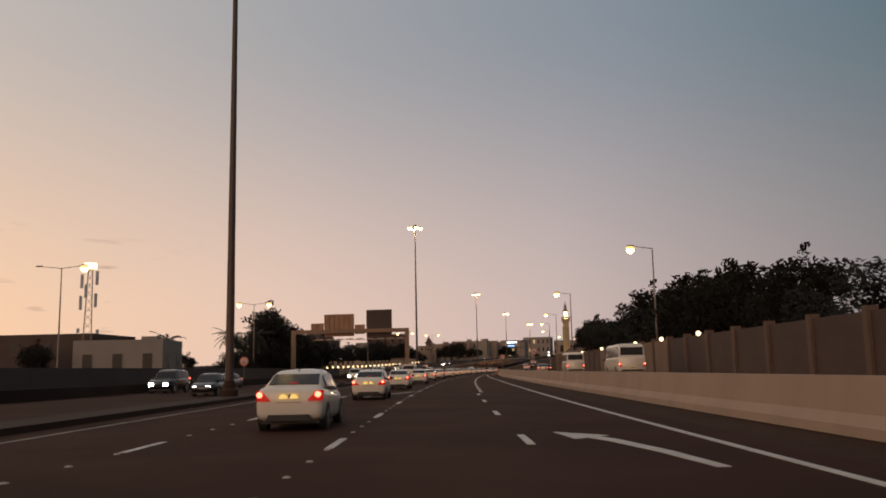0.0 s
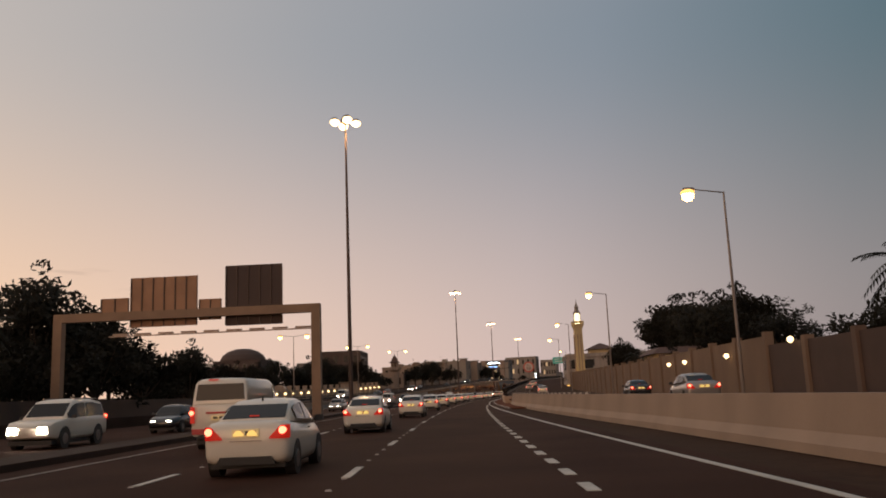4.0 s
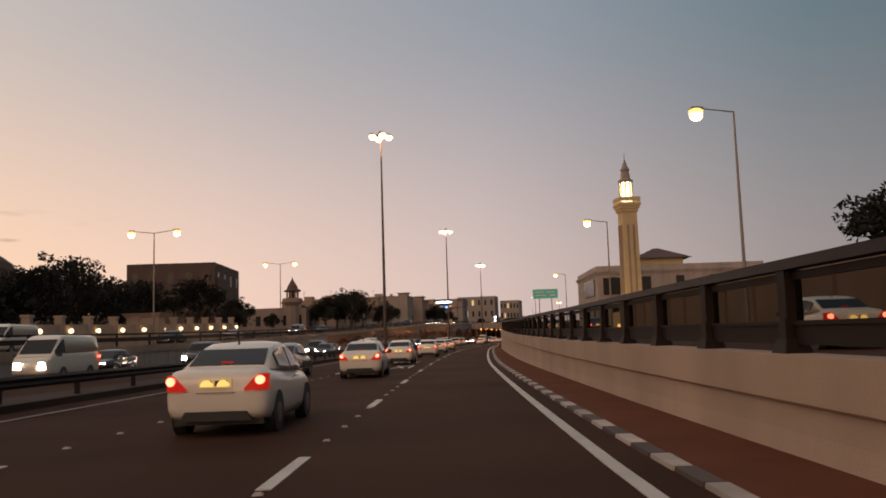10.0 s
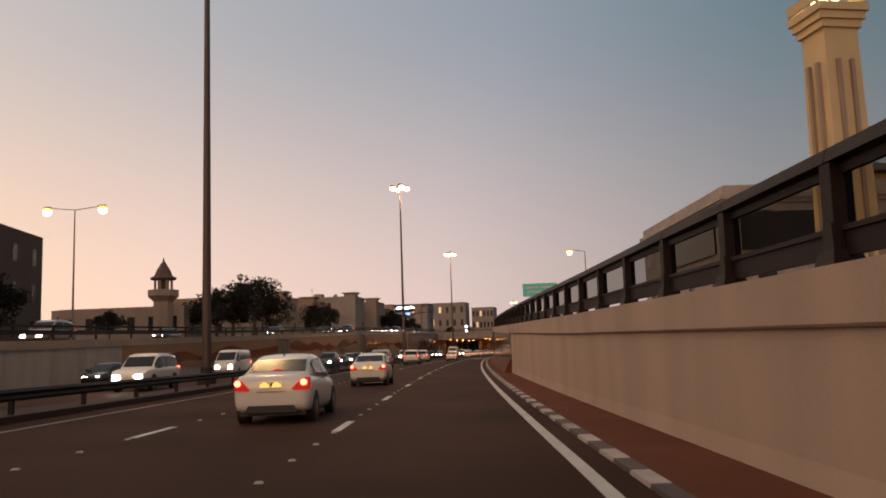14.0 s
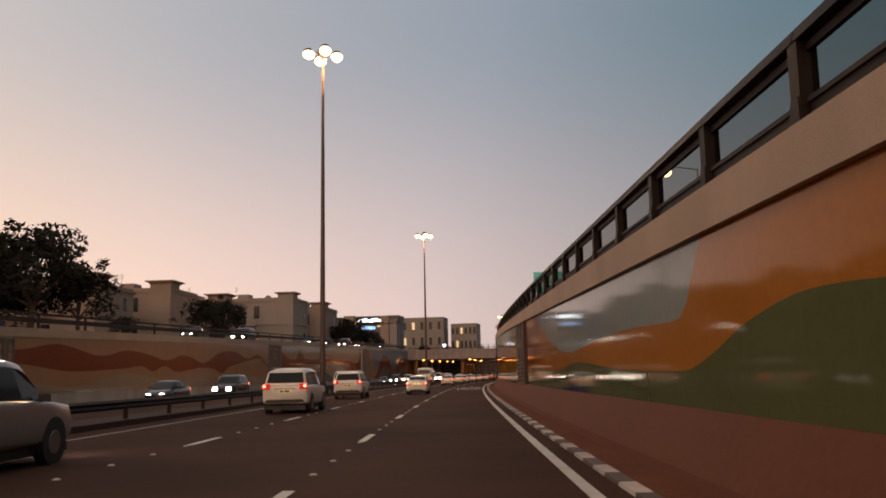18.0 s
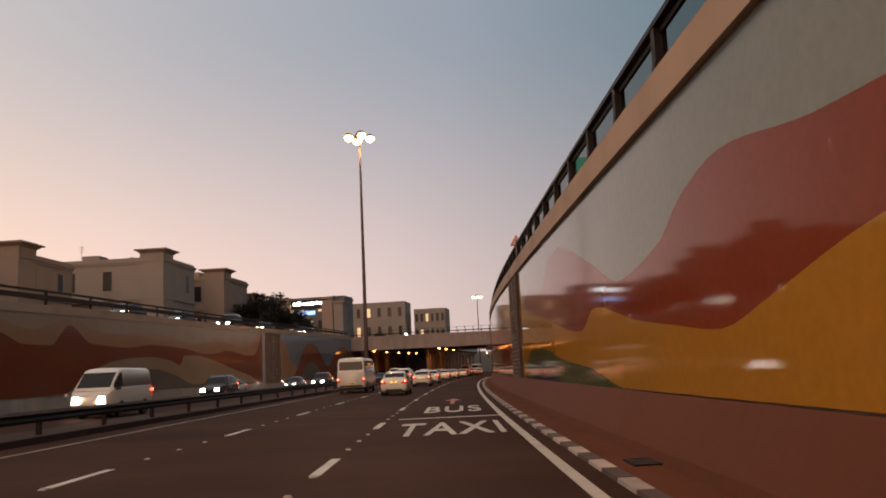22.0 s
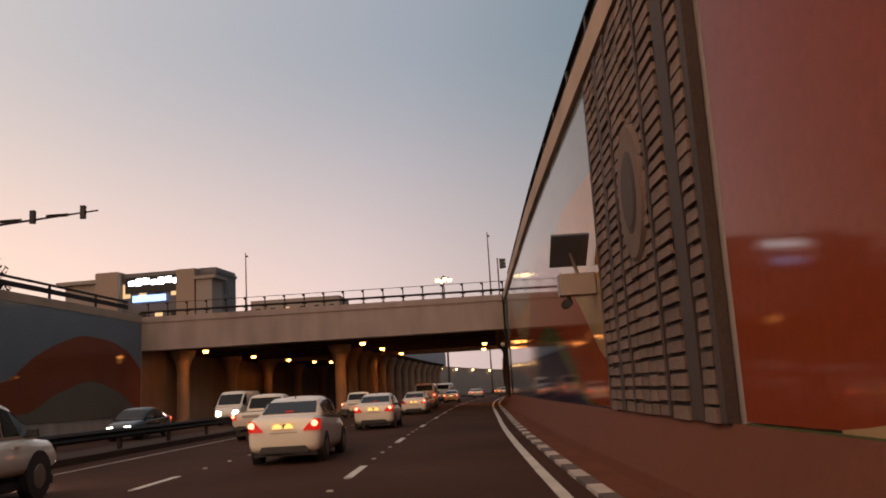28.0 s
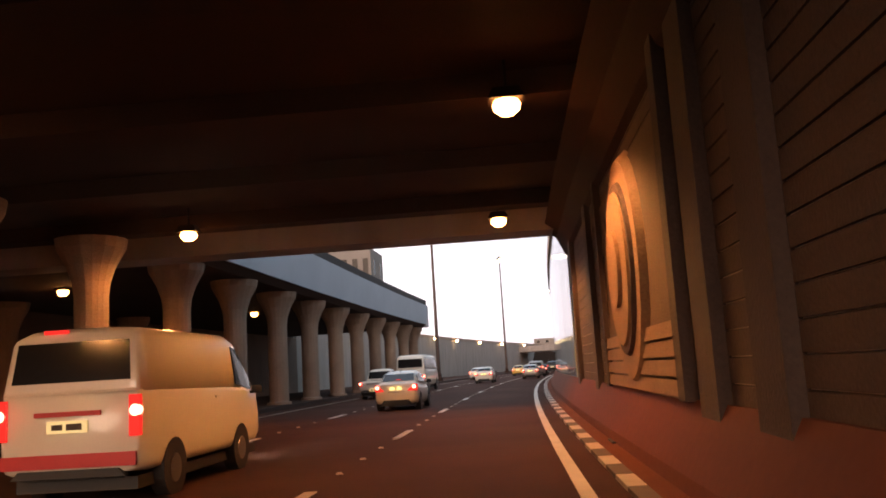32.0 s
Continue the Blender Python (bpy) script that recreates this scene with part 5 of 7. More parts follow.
def vehicle(name, label, category, paint, lower, cabin, roof, wheels, tail, head, plate_z, w, bumper=None, extras=(), blind=False, group="traffic on the expressway"):
    """lower: body stations (y, zb, zt, half width); cabin: glass stations (y, zb, zt, wb, wt); roof: (y0, y1) painted."""
    t = thing(name, Matrix.Identity(4), label, category, group)
    bm = bmesh.new(); section = box_ring if name in ("van", "minibus", "suv") else body_ring
    loft(bm, [(y, section(zb, zt, hw)) for y, zb, zt, hw in lower])
    bmesh.ops.bevel(bm, geom=[e for e in bm.edges if e.calc_face_angle(0) > 0.9], offset=0.02, segments=1)
    shade(part("body", bm, paint, t))
    bm = bmesh.new(); loft(bm, [(y, cabin_ring(zb, zt, wb, wt)) for y, zb, zt, wb, wt in cabin])
    shade(part("cabin", bm, paint, t))
    # front and rear screens, set a little proud of the cabin
    for nm, i, j, s in (("rear_window", 0, 1, -1), ("windscreen", -1, -2, 1)):
        (ya, _, za, wa, ta), (yb, _, zb2, wb2, tb) = cabin[i], cabin[j]
        a, b = Vector((0, ya, za)), Vector((0, yb, zb2))
        out = Vector((0, s * (b - a).z, (b - a).y * -s)).normalized()
        out = out if out.z > 0 else -out
        lo, hi = a.lerp(b, 0.13) + out * 0.012, a.lerp(b, 0.86) + out * 0.012
        bm = bmesh.new(); slab(bm, [(-ta * 0.9, lo.y, lo.z), (ta * 0.9, lo.y, lo.z), (tb * 0.92, hi.y, hi.z), (-tb * 0.92, hi.y, hi.z)], out * -0.03)
        part(nm, bm, CAR_GLASS, t, "dark tinted glass")
    def side_at(y):
        for (y0, b0, t0, wb0, wt0), (y1, b1, t1, wb1, wt1) in zip(cabin, cabin[1:]):
            if y <= y1:
                k = (y - y0) / (y1 - y0)
                return b0 + (b1 - b0) * k, t0 + (t1 - t0) * k, wb0 + (wb1 - wb0) * k, wt0 + (wt1 - wt0) * k
    ym = (cabin[0][0] + cabin[-1][0]) / 2
    mid = len(cabin) // 2
    y_lo = cabin[0][0] + (cabin[1][0] - cabin[0][0]) * 0.62 + 0.12
    y_hi = cabin[-1][0] - (cabin[-1][0] - cabin[-2][0]) * 0.35
    spans = ((y_lo, ym - 0.05), (ym + 0.05, y_hi)) if not blind else ((ym + 1.2, y_hi),)
    for s in (-1, 1):
        for ya, yb in spans:
            ys = [ya + (yb - ya) * i / 7 for i in range(8)]
            low, top = [], []
            for y in ys:
                zb, zt, wb, wt = side_at(y)
                z0, z1 = zb + 0.05, max(zb + 0.07, zb + (zt - zb) * 0.80)
                at_z = lambda z: wb + (wt - wb) * (z - zb) / max(zt - zb, 0.05) + 0.018
                low.append((s * at_z(z0), y, z0)); top.append((s * at_z(z1), y, z1))
            bm = bmesh.new(); slab(bm, low + top[::-1], Vector((-s * 0.035, 0, 0)))
            part("side_window", bm, CAR_GLASS, t, "dark tinted glass")
    for s in (-1, 1):
        bm = bmesh.new(); box(bm, s * (cabin[-1][3] + 0.17), cabin[-1][0] - 0.42, cabin[-1][1] + 0.1, 0.2, 0.1, 0.13, 0.85); box(bm, s * (cabin[-1][3] + 0.06), cabin[-1][0] - 0.4, cabin[-1][1] + 0.05, 0.1, 0.06, 0.05); part("wing_mirror", bm, PLASTIC, t)
        for yy in (ym + 0.3,):
            bm = bmesh.new(); box(bm, s * (w * 0.985), yy, cabin[mid][1] - 0.13, 0.05, 0.2, 0.035); part("door_handle", bm, paint, t)
    for x in (-1, 1):
        for y, r in wheels:
            wheel(t, x * (w - 0.1), y, r)
    # lamps
    for s in (-1, 1):
        (x0, x1, z0, z1, y) = tail
        prof = [(hw2, yy - lower[0][0]) for yy, _, _, hw2 in lower if yy < 0.45]
        def skin(x):
            return y + (lerp_table([(0.0, 0.0)] + prof, x) if name == "sedan" else 0.0)
        n = 7
        xs = [x0 + (x1 - x0) * i / (n - 1) for i in range(n)]
        tops = [z0 + (z1 - z0) * (min(1.0, 0.12 + 1.45 * i / (n - 1)) if name == "sedan" else 1.0) for i in range(n)]
        bm = bmesh.new()
        out = [[bm.verts.new((s * x, skin(x) - d, z)) for x, z in list(zip(xs, [z0] * n)) + list(zip(xs, tops))] for d in (0.034, -0.07)]
        for i in range(n - 1):
            f, g = out
            bm.faces.new((f[i], f[i + 1], f[n + i + 1], f[n + i]))
            bm.faces.new((f[n + i], f[n + i + 1], g[n + i + 1], g[n + i])); bm.faces.new((f[i], g[i], g[i + 1], f[i + 1]))
        for i in (0, n - 1):
            f, g = out
            bm.faces.new((f[i], f[n + i], g[n + i], g[i]))
        bmesh.ops.recalc_face_normals(bm, faces=bm.faces)
        tl = part("tail_lamp", bm, TAIL, t, "glowing red tail lamp")
        cx, cz = x0 + (x1 - x0) * 0.70, z0 + (z1 - z0) * 0.62
        bm = bmesh.new(); tube(bm, (s * cx, skin(cx) - 0.06, cz), (s * cx, skin(cx) + 0.02, cz), min(0.072, (z1 - z0) * 0.3), n=14); part("bulb", bm, TAIL_HOT, tl)
        (hx, hz, hw, hh, hy) = head
        bm = bmesh.new(); box(bm, s * hx, hy, hz, hw * 1.15, 0.1, hh * 1.5, 0.8); part("headlamp", bm, HEAD, t, "bright headlamp")
    yb = lower[0][0]
    bm = bmesh.new(); box(bm, 0, tail[4] - 0.03, plate_z, 0.52, 0.03, 0.15); pl = part("number_plate", bm, PLATE, t, "plate with lamp light put in as its own glow")
    for x in (0.0,):
        bm = bmesh.new(); box(bm, x - 0.12, tail[4] - 0.05, plate_z, 0.14, 0.012, 0.07); box(bm, x + 0.1, tail[4] - 0.05, plate_z, 0.2, 0.012, 0.08); part("mark", bm, KERB_B, pl)
    if bumper:
        bz, bh, bw = bumper
        bm = bmesh.new(); box(bm, 0, yb + 0.03, bz, bw, 0.12, bh, 1.0, 0.86); part("bumper_insert", bm, PLASTIC, t)
    bm = bmesh.new(); box(bm, 0, (lower[0][0] + lower[-1][0]) / 2, 0.26, w * 1.7, (lower[-1][0] - lower[0][0]) * 0.92, 0.16)
    for x in (-1, 1):
        for y, r in wheels:
            tube(bm, (x * (w - 0.2), y, r + 0.02), (x * (w + 0.004), y, r + 0.02), r * 1.14, n=20)
    part("underbody", bm, PLASTIC, t)
    for nm, fn, mt in extras:
        bm = bmesh.new(); fn(bm); part(nm, bm, mt, t)
    return t


def half_disc(b, x):
    """Half-round pool of lamp light on the number plate, built as a glowing piece."""
    rim = [(x + 0.1 * math.cos(math.pi * i / 8), 0.1 * math.sin(math.pi * i / 8)) for i in range(9)]
    slab(b, [(px, -0.066, 0.80 + pz) for px, pz in rim], Vector((0, 0.02, 0)))


def sedan(paint, label):
    return vehicle("sedan", label, "car", paint,
        ((0.0, 0.44, 0.90, 0.64), (0.02, 0.36, 0.98, 0.74), (0.07, 0.31, 1.03, 0.80), (0.16, 0.27, 1.06, 0.828), (0.35, 0.24, 1.075, 0.845), (0.9, 0.2, 1.06, 0.85), (1.6, 0.2, 1.01, 0.85), (2.8, 0.2, 0.98, 0.85), (3.5, 0.22, 0.93, 0.83), (4.1, 0.26, 0.80, 0.77), (4.36, 0.3, 0.70, 0.69), (4.43, 0.36, 0.62, 0.6)),
        ((0.55, 1.03, 1.065, 0.76, 0.70), (1.28, 1.02, 1.42, 0.79, 0.63), (1.65, 1.0, 1.485, 0.80, 0.615), (2.15, 0.99, 1.5, 0.80, 0.61), (2.6, 0.98, 1.45, 0.80, 0.62), (3.4, 0.94, 0.98, 0.76, 0.70)),
        (1.15, 2.5), ((0.78, 0.31), (3.4, 0.31)), (0.46, 0.822, 0.73, 0.985, -0.005), (0.42, 0.56, 0.30, 0.13, 4.38), 0.85, 0.85, (0.33, 0.15, 1.15),
        (("trunk_line", lambda b: box(b, 0, -0.006, 0.70, 0.62, 0.03, 0.02), CAR_SILVER), ("brake_light", lambda b: box(b, 0, 0.72, 1.16, 0.2, 0.05, 0.025), TAIL), ("aerial", lambda b: box(b, 0, 1.45, 1.5, 0.03, 0.1, 0.1, 0.3), PLASTIC),
         ("plate_lamp", lambda b: half_disc(b, -0.13), PLATE_POOL), ("plate_lamp", lambda b: half_disc(b, 0.13), PLATE_POOL)))


def suv(paint, label):
    return vehicle("suv", label, "car", paint,
        ((0.0, 0.45, 0.98, 0.86), (0.08, 0.4, 1.12, 0.93), (0.6, 0.36, 1.16, 0.96), (2.0, 0.34, 1.15, 0.97), (3.6, 0.34, 1.12, 0.97), (4.5, 0.38, 1.02, 0.92), (4.85, 0.45, 0.85, 0.8)),
        ((0.1, 1.12, 1.18, 0.88, 0.86), (0.28, 1.12, 1.76, 0.88, 0.76), (1.2, 1.12, 1.87, 0.89, 0.75), (2.4, 1.1, 1.87, 0.89, 0.75), (2.9, 1.1, 1.80, 0.89, 0.76), (3.7, 1.08, 1.12, 0.86, 0.82)),
        (0.28, 2.9), ((0.95, 0.38), (3.85, 0.38)), (0.62, 0.94, 1.0, 1.22, -0.01), (0.58, 0.72, 0.34, 0.17, 4.83), 0.92, 0.97, (0.52, 0.12, 1.7),
        (("roof_rail", lambda b: box(b, -0.62, 1.5, 1.885, 0.05, 2.0, 0.05), CAR_SILVER), ("roof_rail", lambda b: box(b, 0.62, 1.5, 1.885, 0.05, 2.0, 0.05), CAR_SILVER), ("tailgate_trim", lambda b: box(b, 0, -0.015, 1.02, 0.9, 0.03, 0.05), CAR_SILVER)))


def van(paint, label):
    return vehicle("van", label, "van", paint,
        ((0.0, 0.5, 1.36, 0.87), (0.05, 0.42, 1.42, 0.91), (0.5, 0.38, 1.42, 0.94), (4.0, 0.36, 1.36, 0.94), (4.8, 0.38, 1.25, 0.92), (5.2, 0.45, 1.0, 0.82)),
        ((0.04, 1.40, 1.46, 0.89, 0.87), (0.14, 1.40, 2.16, 0.89, 0.80), (0.4, 1.40, 2.24, 0.92, 0.80), (3.5, 1.36, 2.24, 0.92, 0.80), (3.9, 1.33, 2.15, 0.92, 0.80), (4.87, 1.2, 1.25, 0.88, 0.84)),
        (0.12, 3.9), ((1.05, 0.34), (3.85, 0.34)), (0.80, 0.93, 0.85, 1.36, -0.01), (0.58, 0.82, 0.3, 0.2, 5.18), 1.0, 0.94, (0.42, 0.1, 1.5),
        (("red_stripe", lambda b: box(b, 0, -0.012, 0.58, 1.76, 0.05, 0.17), CAR_RED), ("handle_bar", lambda b: box(b, 0, -0.03, 1.16, 0.86, 0.04, 0.06), CAR_RED), ("high_lamp", lambda b: box(b, -0.25, 0.16, 2.2, 0.3, 0.08, 0.05), TAIL)), blind=True)


def pickup(paint, label):
    return vehicle("pickup", label, "pickup truck", paint,
        ((0.0, 0.55, 1.0, 0.80), (0.06, 0.5, 1.06, 0.86), (1.5, 0.45, 1.06, 0.88), (3.4, 0.42, 1.08, 0.88), (4.5, 0.45, 0.98, 0.84), (4.9, 0.5, 0.8, 0.72)),
        ((1.75, 1.04, 1.1, 0.80, 0.76), (1.9, 1.04, 1.66, 0.80, 0.66), (2.3, 1.04, 1.72, 0.80, 0.64), (3.0, 1.04, 1.70, 0.80, 0.64), (3.3, 1.04, 1.6, 0.80, 0.66), (4.0, 1.02, 1.06, 0.76, 0.72)),
        (1.9, 3.3), ((1.0, 0.37), (3.95, 0.37)), (0.68, 0.84, 0.78, 1.0, -0.01), (0.52, 0.66, 0.3, 0.16, 4.88), 0.55, 0.88, (0.48, 0.14, 1.6),
        (("cargo_bed", lambda b: box(b, 0, 0.88, 1.068, 1.45, 1.5, 0.03), PLASTIC), ("tailgate_mark", lambda b: box(b, 0, -0.012, 0.9, 0.9, 0.03, 0.1), CAR_SILVER)))


def minibus(paint, label):
    return vehicle("minibus", label, "bus", paint,
        ((0.0, 0.5, 1.55, 1.02), (0.06, 0.42, 1.6, 1.06), (1.0, 0.4, 1.6, 1.08), (6.0, 0.4, 1.55, 1.08), (6.9, 0.42, 1.35, 1.05), (7.2, 0.5, 1.1, 0.95)),
        ((0.05, 1.58, 1.64, 1.03, 1.0), (0.12, 1.58, 2.5, 1.04, 0.96), (0.4, 1.58, 2.66, 1.05, 0.95), (5.6, 1.54, 2.66, 1.05, 0.95), (6.2, 1.5, 2.55, 1.05, 0.95), (7.0, 1.33, 1.4, 1.0, 0.96)),
        (0.12, 6.2), ((1.5, 0.42), (5.8, 0.42)), (0.86, 1.03, 0.85, 1.2, -0.01), (0.7, 0.86, 0.34, 0.2, 7.18), 0.75, 1.08, (0.55, 0.14, 1.9),
        (("roof_rack", lambda b: box(b, 0, 2.8, 2.69, 1.2, 2.4, 0.05), CAR_SILVER),))


PROTO = {
    "sunny": sedan(CAR_WHITE, "white compact sedan with glowing red tail lamps standing on the asphalt"),
    "silver": sedan(CAR_SILVER, "silver sedan with red tail lamps standing on the asphalt"),
    "dark": sedan(CAR_DARK, "dark sedan with lit lamps standing on the asphalt"),
    "taxi": sedan(CAR_YEL, "yellow sedan with lit tail lamps standing on the asphalt"),
    "suv": suv(CAR_WHITE, "white off-road car with chrome trim and lit tail lamps"),
    "suv_silver": suv(CAR_SILVER, "silver off-road car with roof rails and lit lamps"),
    "suv_dark": suv(CAR_DARK, "dark off-road car with lit lamps"),
    "van": van(CAR_WHITE, "white delivery van with a red stripe on its tail"),
    "pickup": pickup(CAR_WHITE, "white pickup truck with an open cargo bed"),
    "bus": minibus(CAR_WHITE, "white minibus with dark windows"),
}
USED = set()


def park(kind, v, u, z=0.0, back=False, skew=0.0):
    m = place(v, u, z, (math.pi if back else 0.0) + radians(skew))
    if kind not in USED:
        USED.add(kind)
        PROTO[kind].matrix_world = m
        return PROTO[kind]
    return copy_thing(PROTO[kind], m)


# one moving white sedan, copied a second apart along the lane beside the camera's
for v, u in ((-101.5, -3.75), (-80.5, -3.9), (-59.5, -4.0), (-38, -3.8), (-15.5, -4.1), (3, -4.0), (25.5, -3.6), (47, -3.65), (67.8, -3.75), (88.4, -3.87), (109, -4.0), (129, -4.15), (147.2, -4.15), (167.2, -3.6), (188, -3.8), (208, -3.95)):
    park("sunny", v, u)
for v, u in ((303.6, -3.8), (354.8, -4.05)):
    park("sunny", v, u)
# the other lanes of our carriageway, some moving vehicles copied at several places
for kind, v, u in (("silver", 131, -8.0), ("suv_silver", 250, -8.2), ("suv", 273, -7.2), ("suv", 294.5, -7.8), ("sunny", 380, -4.0), ("bus", 365.6, -8.3), ("sunny", 394, -4.0), ("sunny", 414.5, -4.1), ("sunny", 430.5, -4.1), ("sunny", 450, -4.1), ("van", 471.2, -5.05), ("suv", 402, -8.0),
                   ("pickup", 406.5, -8.3), ("pickup", 427, -8.2), ("pickup", 452, -8.4), ("van", -5, -7.6), ("bus", 519, -7.9), ("pickup", 507, -8.0), ("sunny", 492, -4.1), ("sunny", 536, -4.2),
                   ("silver", 545, -0.3), ("suv_silver", 556, -0.3), ("dark", 566, -0.3), ("taxi", 575, -4.2), ("suv_dark", 590, -0.3), ("sunny", 560, -8.0), ("silver", 612, -4.2), ("dark", 640, -0.3), ("suv", 660, -4.2)):
    park(kind, v, u)
# oncoming traffic across the median
rnd = random.Random(7)
kinds = ("dark", "suv_dark", "silver", "dark", "suv_dark", "suv", "dark", "van")
for i in range(44):
    v = -62 + i * 13.2 + rnd.uniform(-3, 3)
    park(kinds[i % 8], v, (-16.2, -19.8, -23.0)[rnd.randrange(3)] + rnd.uniform(-0.2, 0.2), 0.0, True)
# service road on the right
for kind, v, u in (("bus", -55, 14.3), ("bus", -20, 14.0), ("silver", 10, 12.0), ("dark", 36, 14.0), ("sunny", 118, 10.5), ("dark", 166, 11.0), ("silver", 176, 8.2), ("suv", 230, 8.0)):
    park(kind, v, u, side_level(v) + 0.05)
# upper level on the left
for kind, v, u, back in (("van", 158, -33.5, True), ("dark", 180, -30, True), ("silver", 205, -33, False), ("suv_silver", 232, -30, True), ("dark", 262, -33, True), ("dark", 286, -27.3, True), ("dark", 322, -27.3, True), ("suv_dark", 339, -27.4, True), ("dark", 352, -31, True), ("dark", 372, -27.3, True), ("dark", 384, -27.3, True), ("suv_dark", 399, -27.4, True), ("dark", 412, -27.3, True), ("dark", 433, -27.3, True)):
    park(kind, v, u, side_level(v) + 0.05, back)

# ---- houses ----
def house(name, m, w, d, h, wall_mat, label, storeys=2, nwin=4, parapet=0.5, cornice=0.0, lit=0, category="house", sides=(1,), extras=()):
    """A block with its origin in the middle of its foot; -y faces the camera's side."""
    t = thing(name, m, label, category)
    bm = bmesh.new(); box(bm, 0, 0, h / 2, w, d, h); body = part("wall", bm, wall_mat, t)
    bm = bmesh.new()
    box(bm, 0, -d / 2 + 0.1, h + parapet / 2, w, 0.2, parapet); box(bm, 0, d / 2 - 0.1, h + parapet / 2, w, 0.2, parapet)
    box(bm, -w / 2 + 0.1, 0, h + parapet / 2, 0.2, d - 0.4, parapet); box(bm, w / 2 - 0.1, 0, h + parapet / 2, 0.2, d - 0.4, parapet)
    part("parapet", bm, wall_mat, t)
    if cornice:
        bm = bmesh.new(); box(bm, 0, 0, h - 0.05, w + cornice * 2, d + cornice * 2, 0.3, 1.0); box(bm, 0, 0, h - 0.35, w + cornice, d + cornice, 0.3); part("cornice", bm, wall_mat, t)
    sh = h / storeys
    for s in range(storeys):
        z = (s + 0.52) * sh
        for i in range(nwin):
            x = -w / 2 + w * (i + 0.5) / nwin
            k = (s * 7 + i * 3) % 5
            glass = WIN_LIT if lit and k < lit else WIN
            wd = part_window(t, x, -d / 2, z, min(1.3, w / nwin * 0.5), sh * 0.48, glass, 0, wall_mat)
        nd = max(1, int(d / 4.5))
        for sx in sides:
            for i in range(nd):
                y = -d / 2 + d * (i + 0.5) / nd
                part_window(t, sx * w / 2, y, z, 1.1, sh * 0.45, WIN, sx, wall_mat)
    for nm, fn, mt in extras:
        bm = bmesh.new(); fn(bm); part(nm, bm, mt, t)
    return t


def part_window(t, x, y, z, ww, wh, glass, sx, trim=PLASTER_GY):
    bm = bmesh.new()
    if sx == 0:
        box(bm, x, y - 0.03, z, ww + 0.24, 0.1, wh + 0.24)
    else:
        box(bm, x + sx * 0.03, y, z, 0.1, ww + 0.24, wh + 0.24)
    fr = part("window", bm, trim, t)
    bm = bmesh.new()
    if sx == 0:
        box(bm, x, y - 0.06, z, ww, 0.07, wh)
    else:
        box(bm, x + sx * 0.06, y, z, 0.07, ww, wh)
    part("pane", bm, glass, fr)
    return fr


def spot(v, u, extra=0.0):
    return place(v, u - bend(v), 0.3 if v < 72 and u < 0 else side_level(v) - 0.02 * max(0.0, v - 540.0), extra)


HS = lambda v: side_level(v) if v > 72 else 0.3
# low compound by the start
house("low_building", spot(-2, -62), 22, 14, 6.6, PLASTER_DK, "low brown flat-roofed building behind the far carriageway", 2, 5, 0.5)
house("low_building", spot(-6, -47, 0.1), 12, 10, 5.4, PLASTER_GY, "low grey flat-roofed building behind the far carriageway", 1, 3, 0.6, extras=(("roof_box", lambda b: box(b, 3, 0, 6.0, 2.2, 2.2, 1.2), PLASTER_GY),))
bm = bmesh.new()
strip(bm, -120, 90, lambda v: ((-37.0, 0.2), (-37.0, 2.3), (-37.3, 2.3), (-37.3, 0.2)), 10)
setting("boundary_wall_left", bm, PLASTER_DK, "long plain brown boundary wall beyond the far carriageway", "wall")
# phone mast
t = thing("phone_mast", spot(-10, -51), "lattice phone mast with panel antennas and a lit lamp on top", "mast")
for x, y in ((-0.5, -0.5), (0.5, -0.5), (0, 0.55)):
    bm = bmesh.new(); tube(bm, (x * 1.5, y * 1.5, 0), (x * 0.6, y * 0.6, 16), 0.07, n=6); part("leg", bm, STEEL, t)
for k in range(14):
    bm = bmesh.new(); z = 1 + k * 1.1; r = 0.75 - z * 0.028
    for a, b in (((-r, -r), (r, -r)), ((r, -r), (0, r)), ((0, r), (-r, -r))):
        tube(bm, (a[0], a[1], z), (b[0], b[1], z + 1.0), 0.03, n=5)
    part("brace", bm, STEEL, t)
for k, (x, z) in enumerate(((-1.1, 14.2), (1.0, 14.6), (-1.2, 11.2), (0.9, 11.5), (-0.5, 12.8), (1.3, 7.2), (-1.4, 7.4))):
    bm = bmesh.new(); box(bm, x, -0.4, z, 0.35, 0.2, 1.9 if z > 8 else 0.6); part("antenna", bm, FASCIA, t)
bm = bmesh.new(); box(bm, 0, -0.3, 16.3, 1.3, 1.0, 0.8); part("lamp", bm, LAMP_WHITE, t, "bright white lamp")

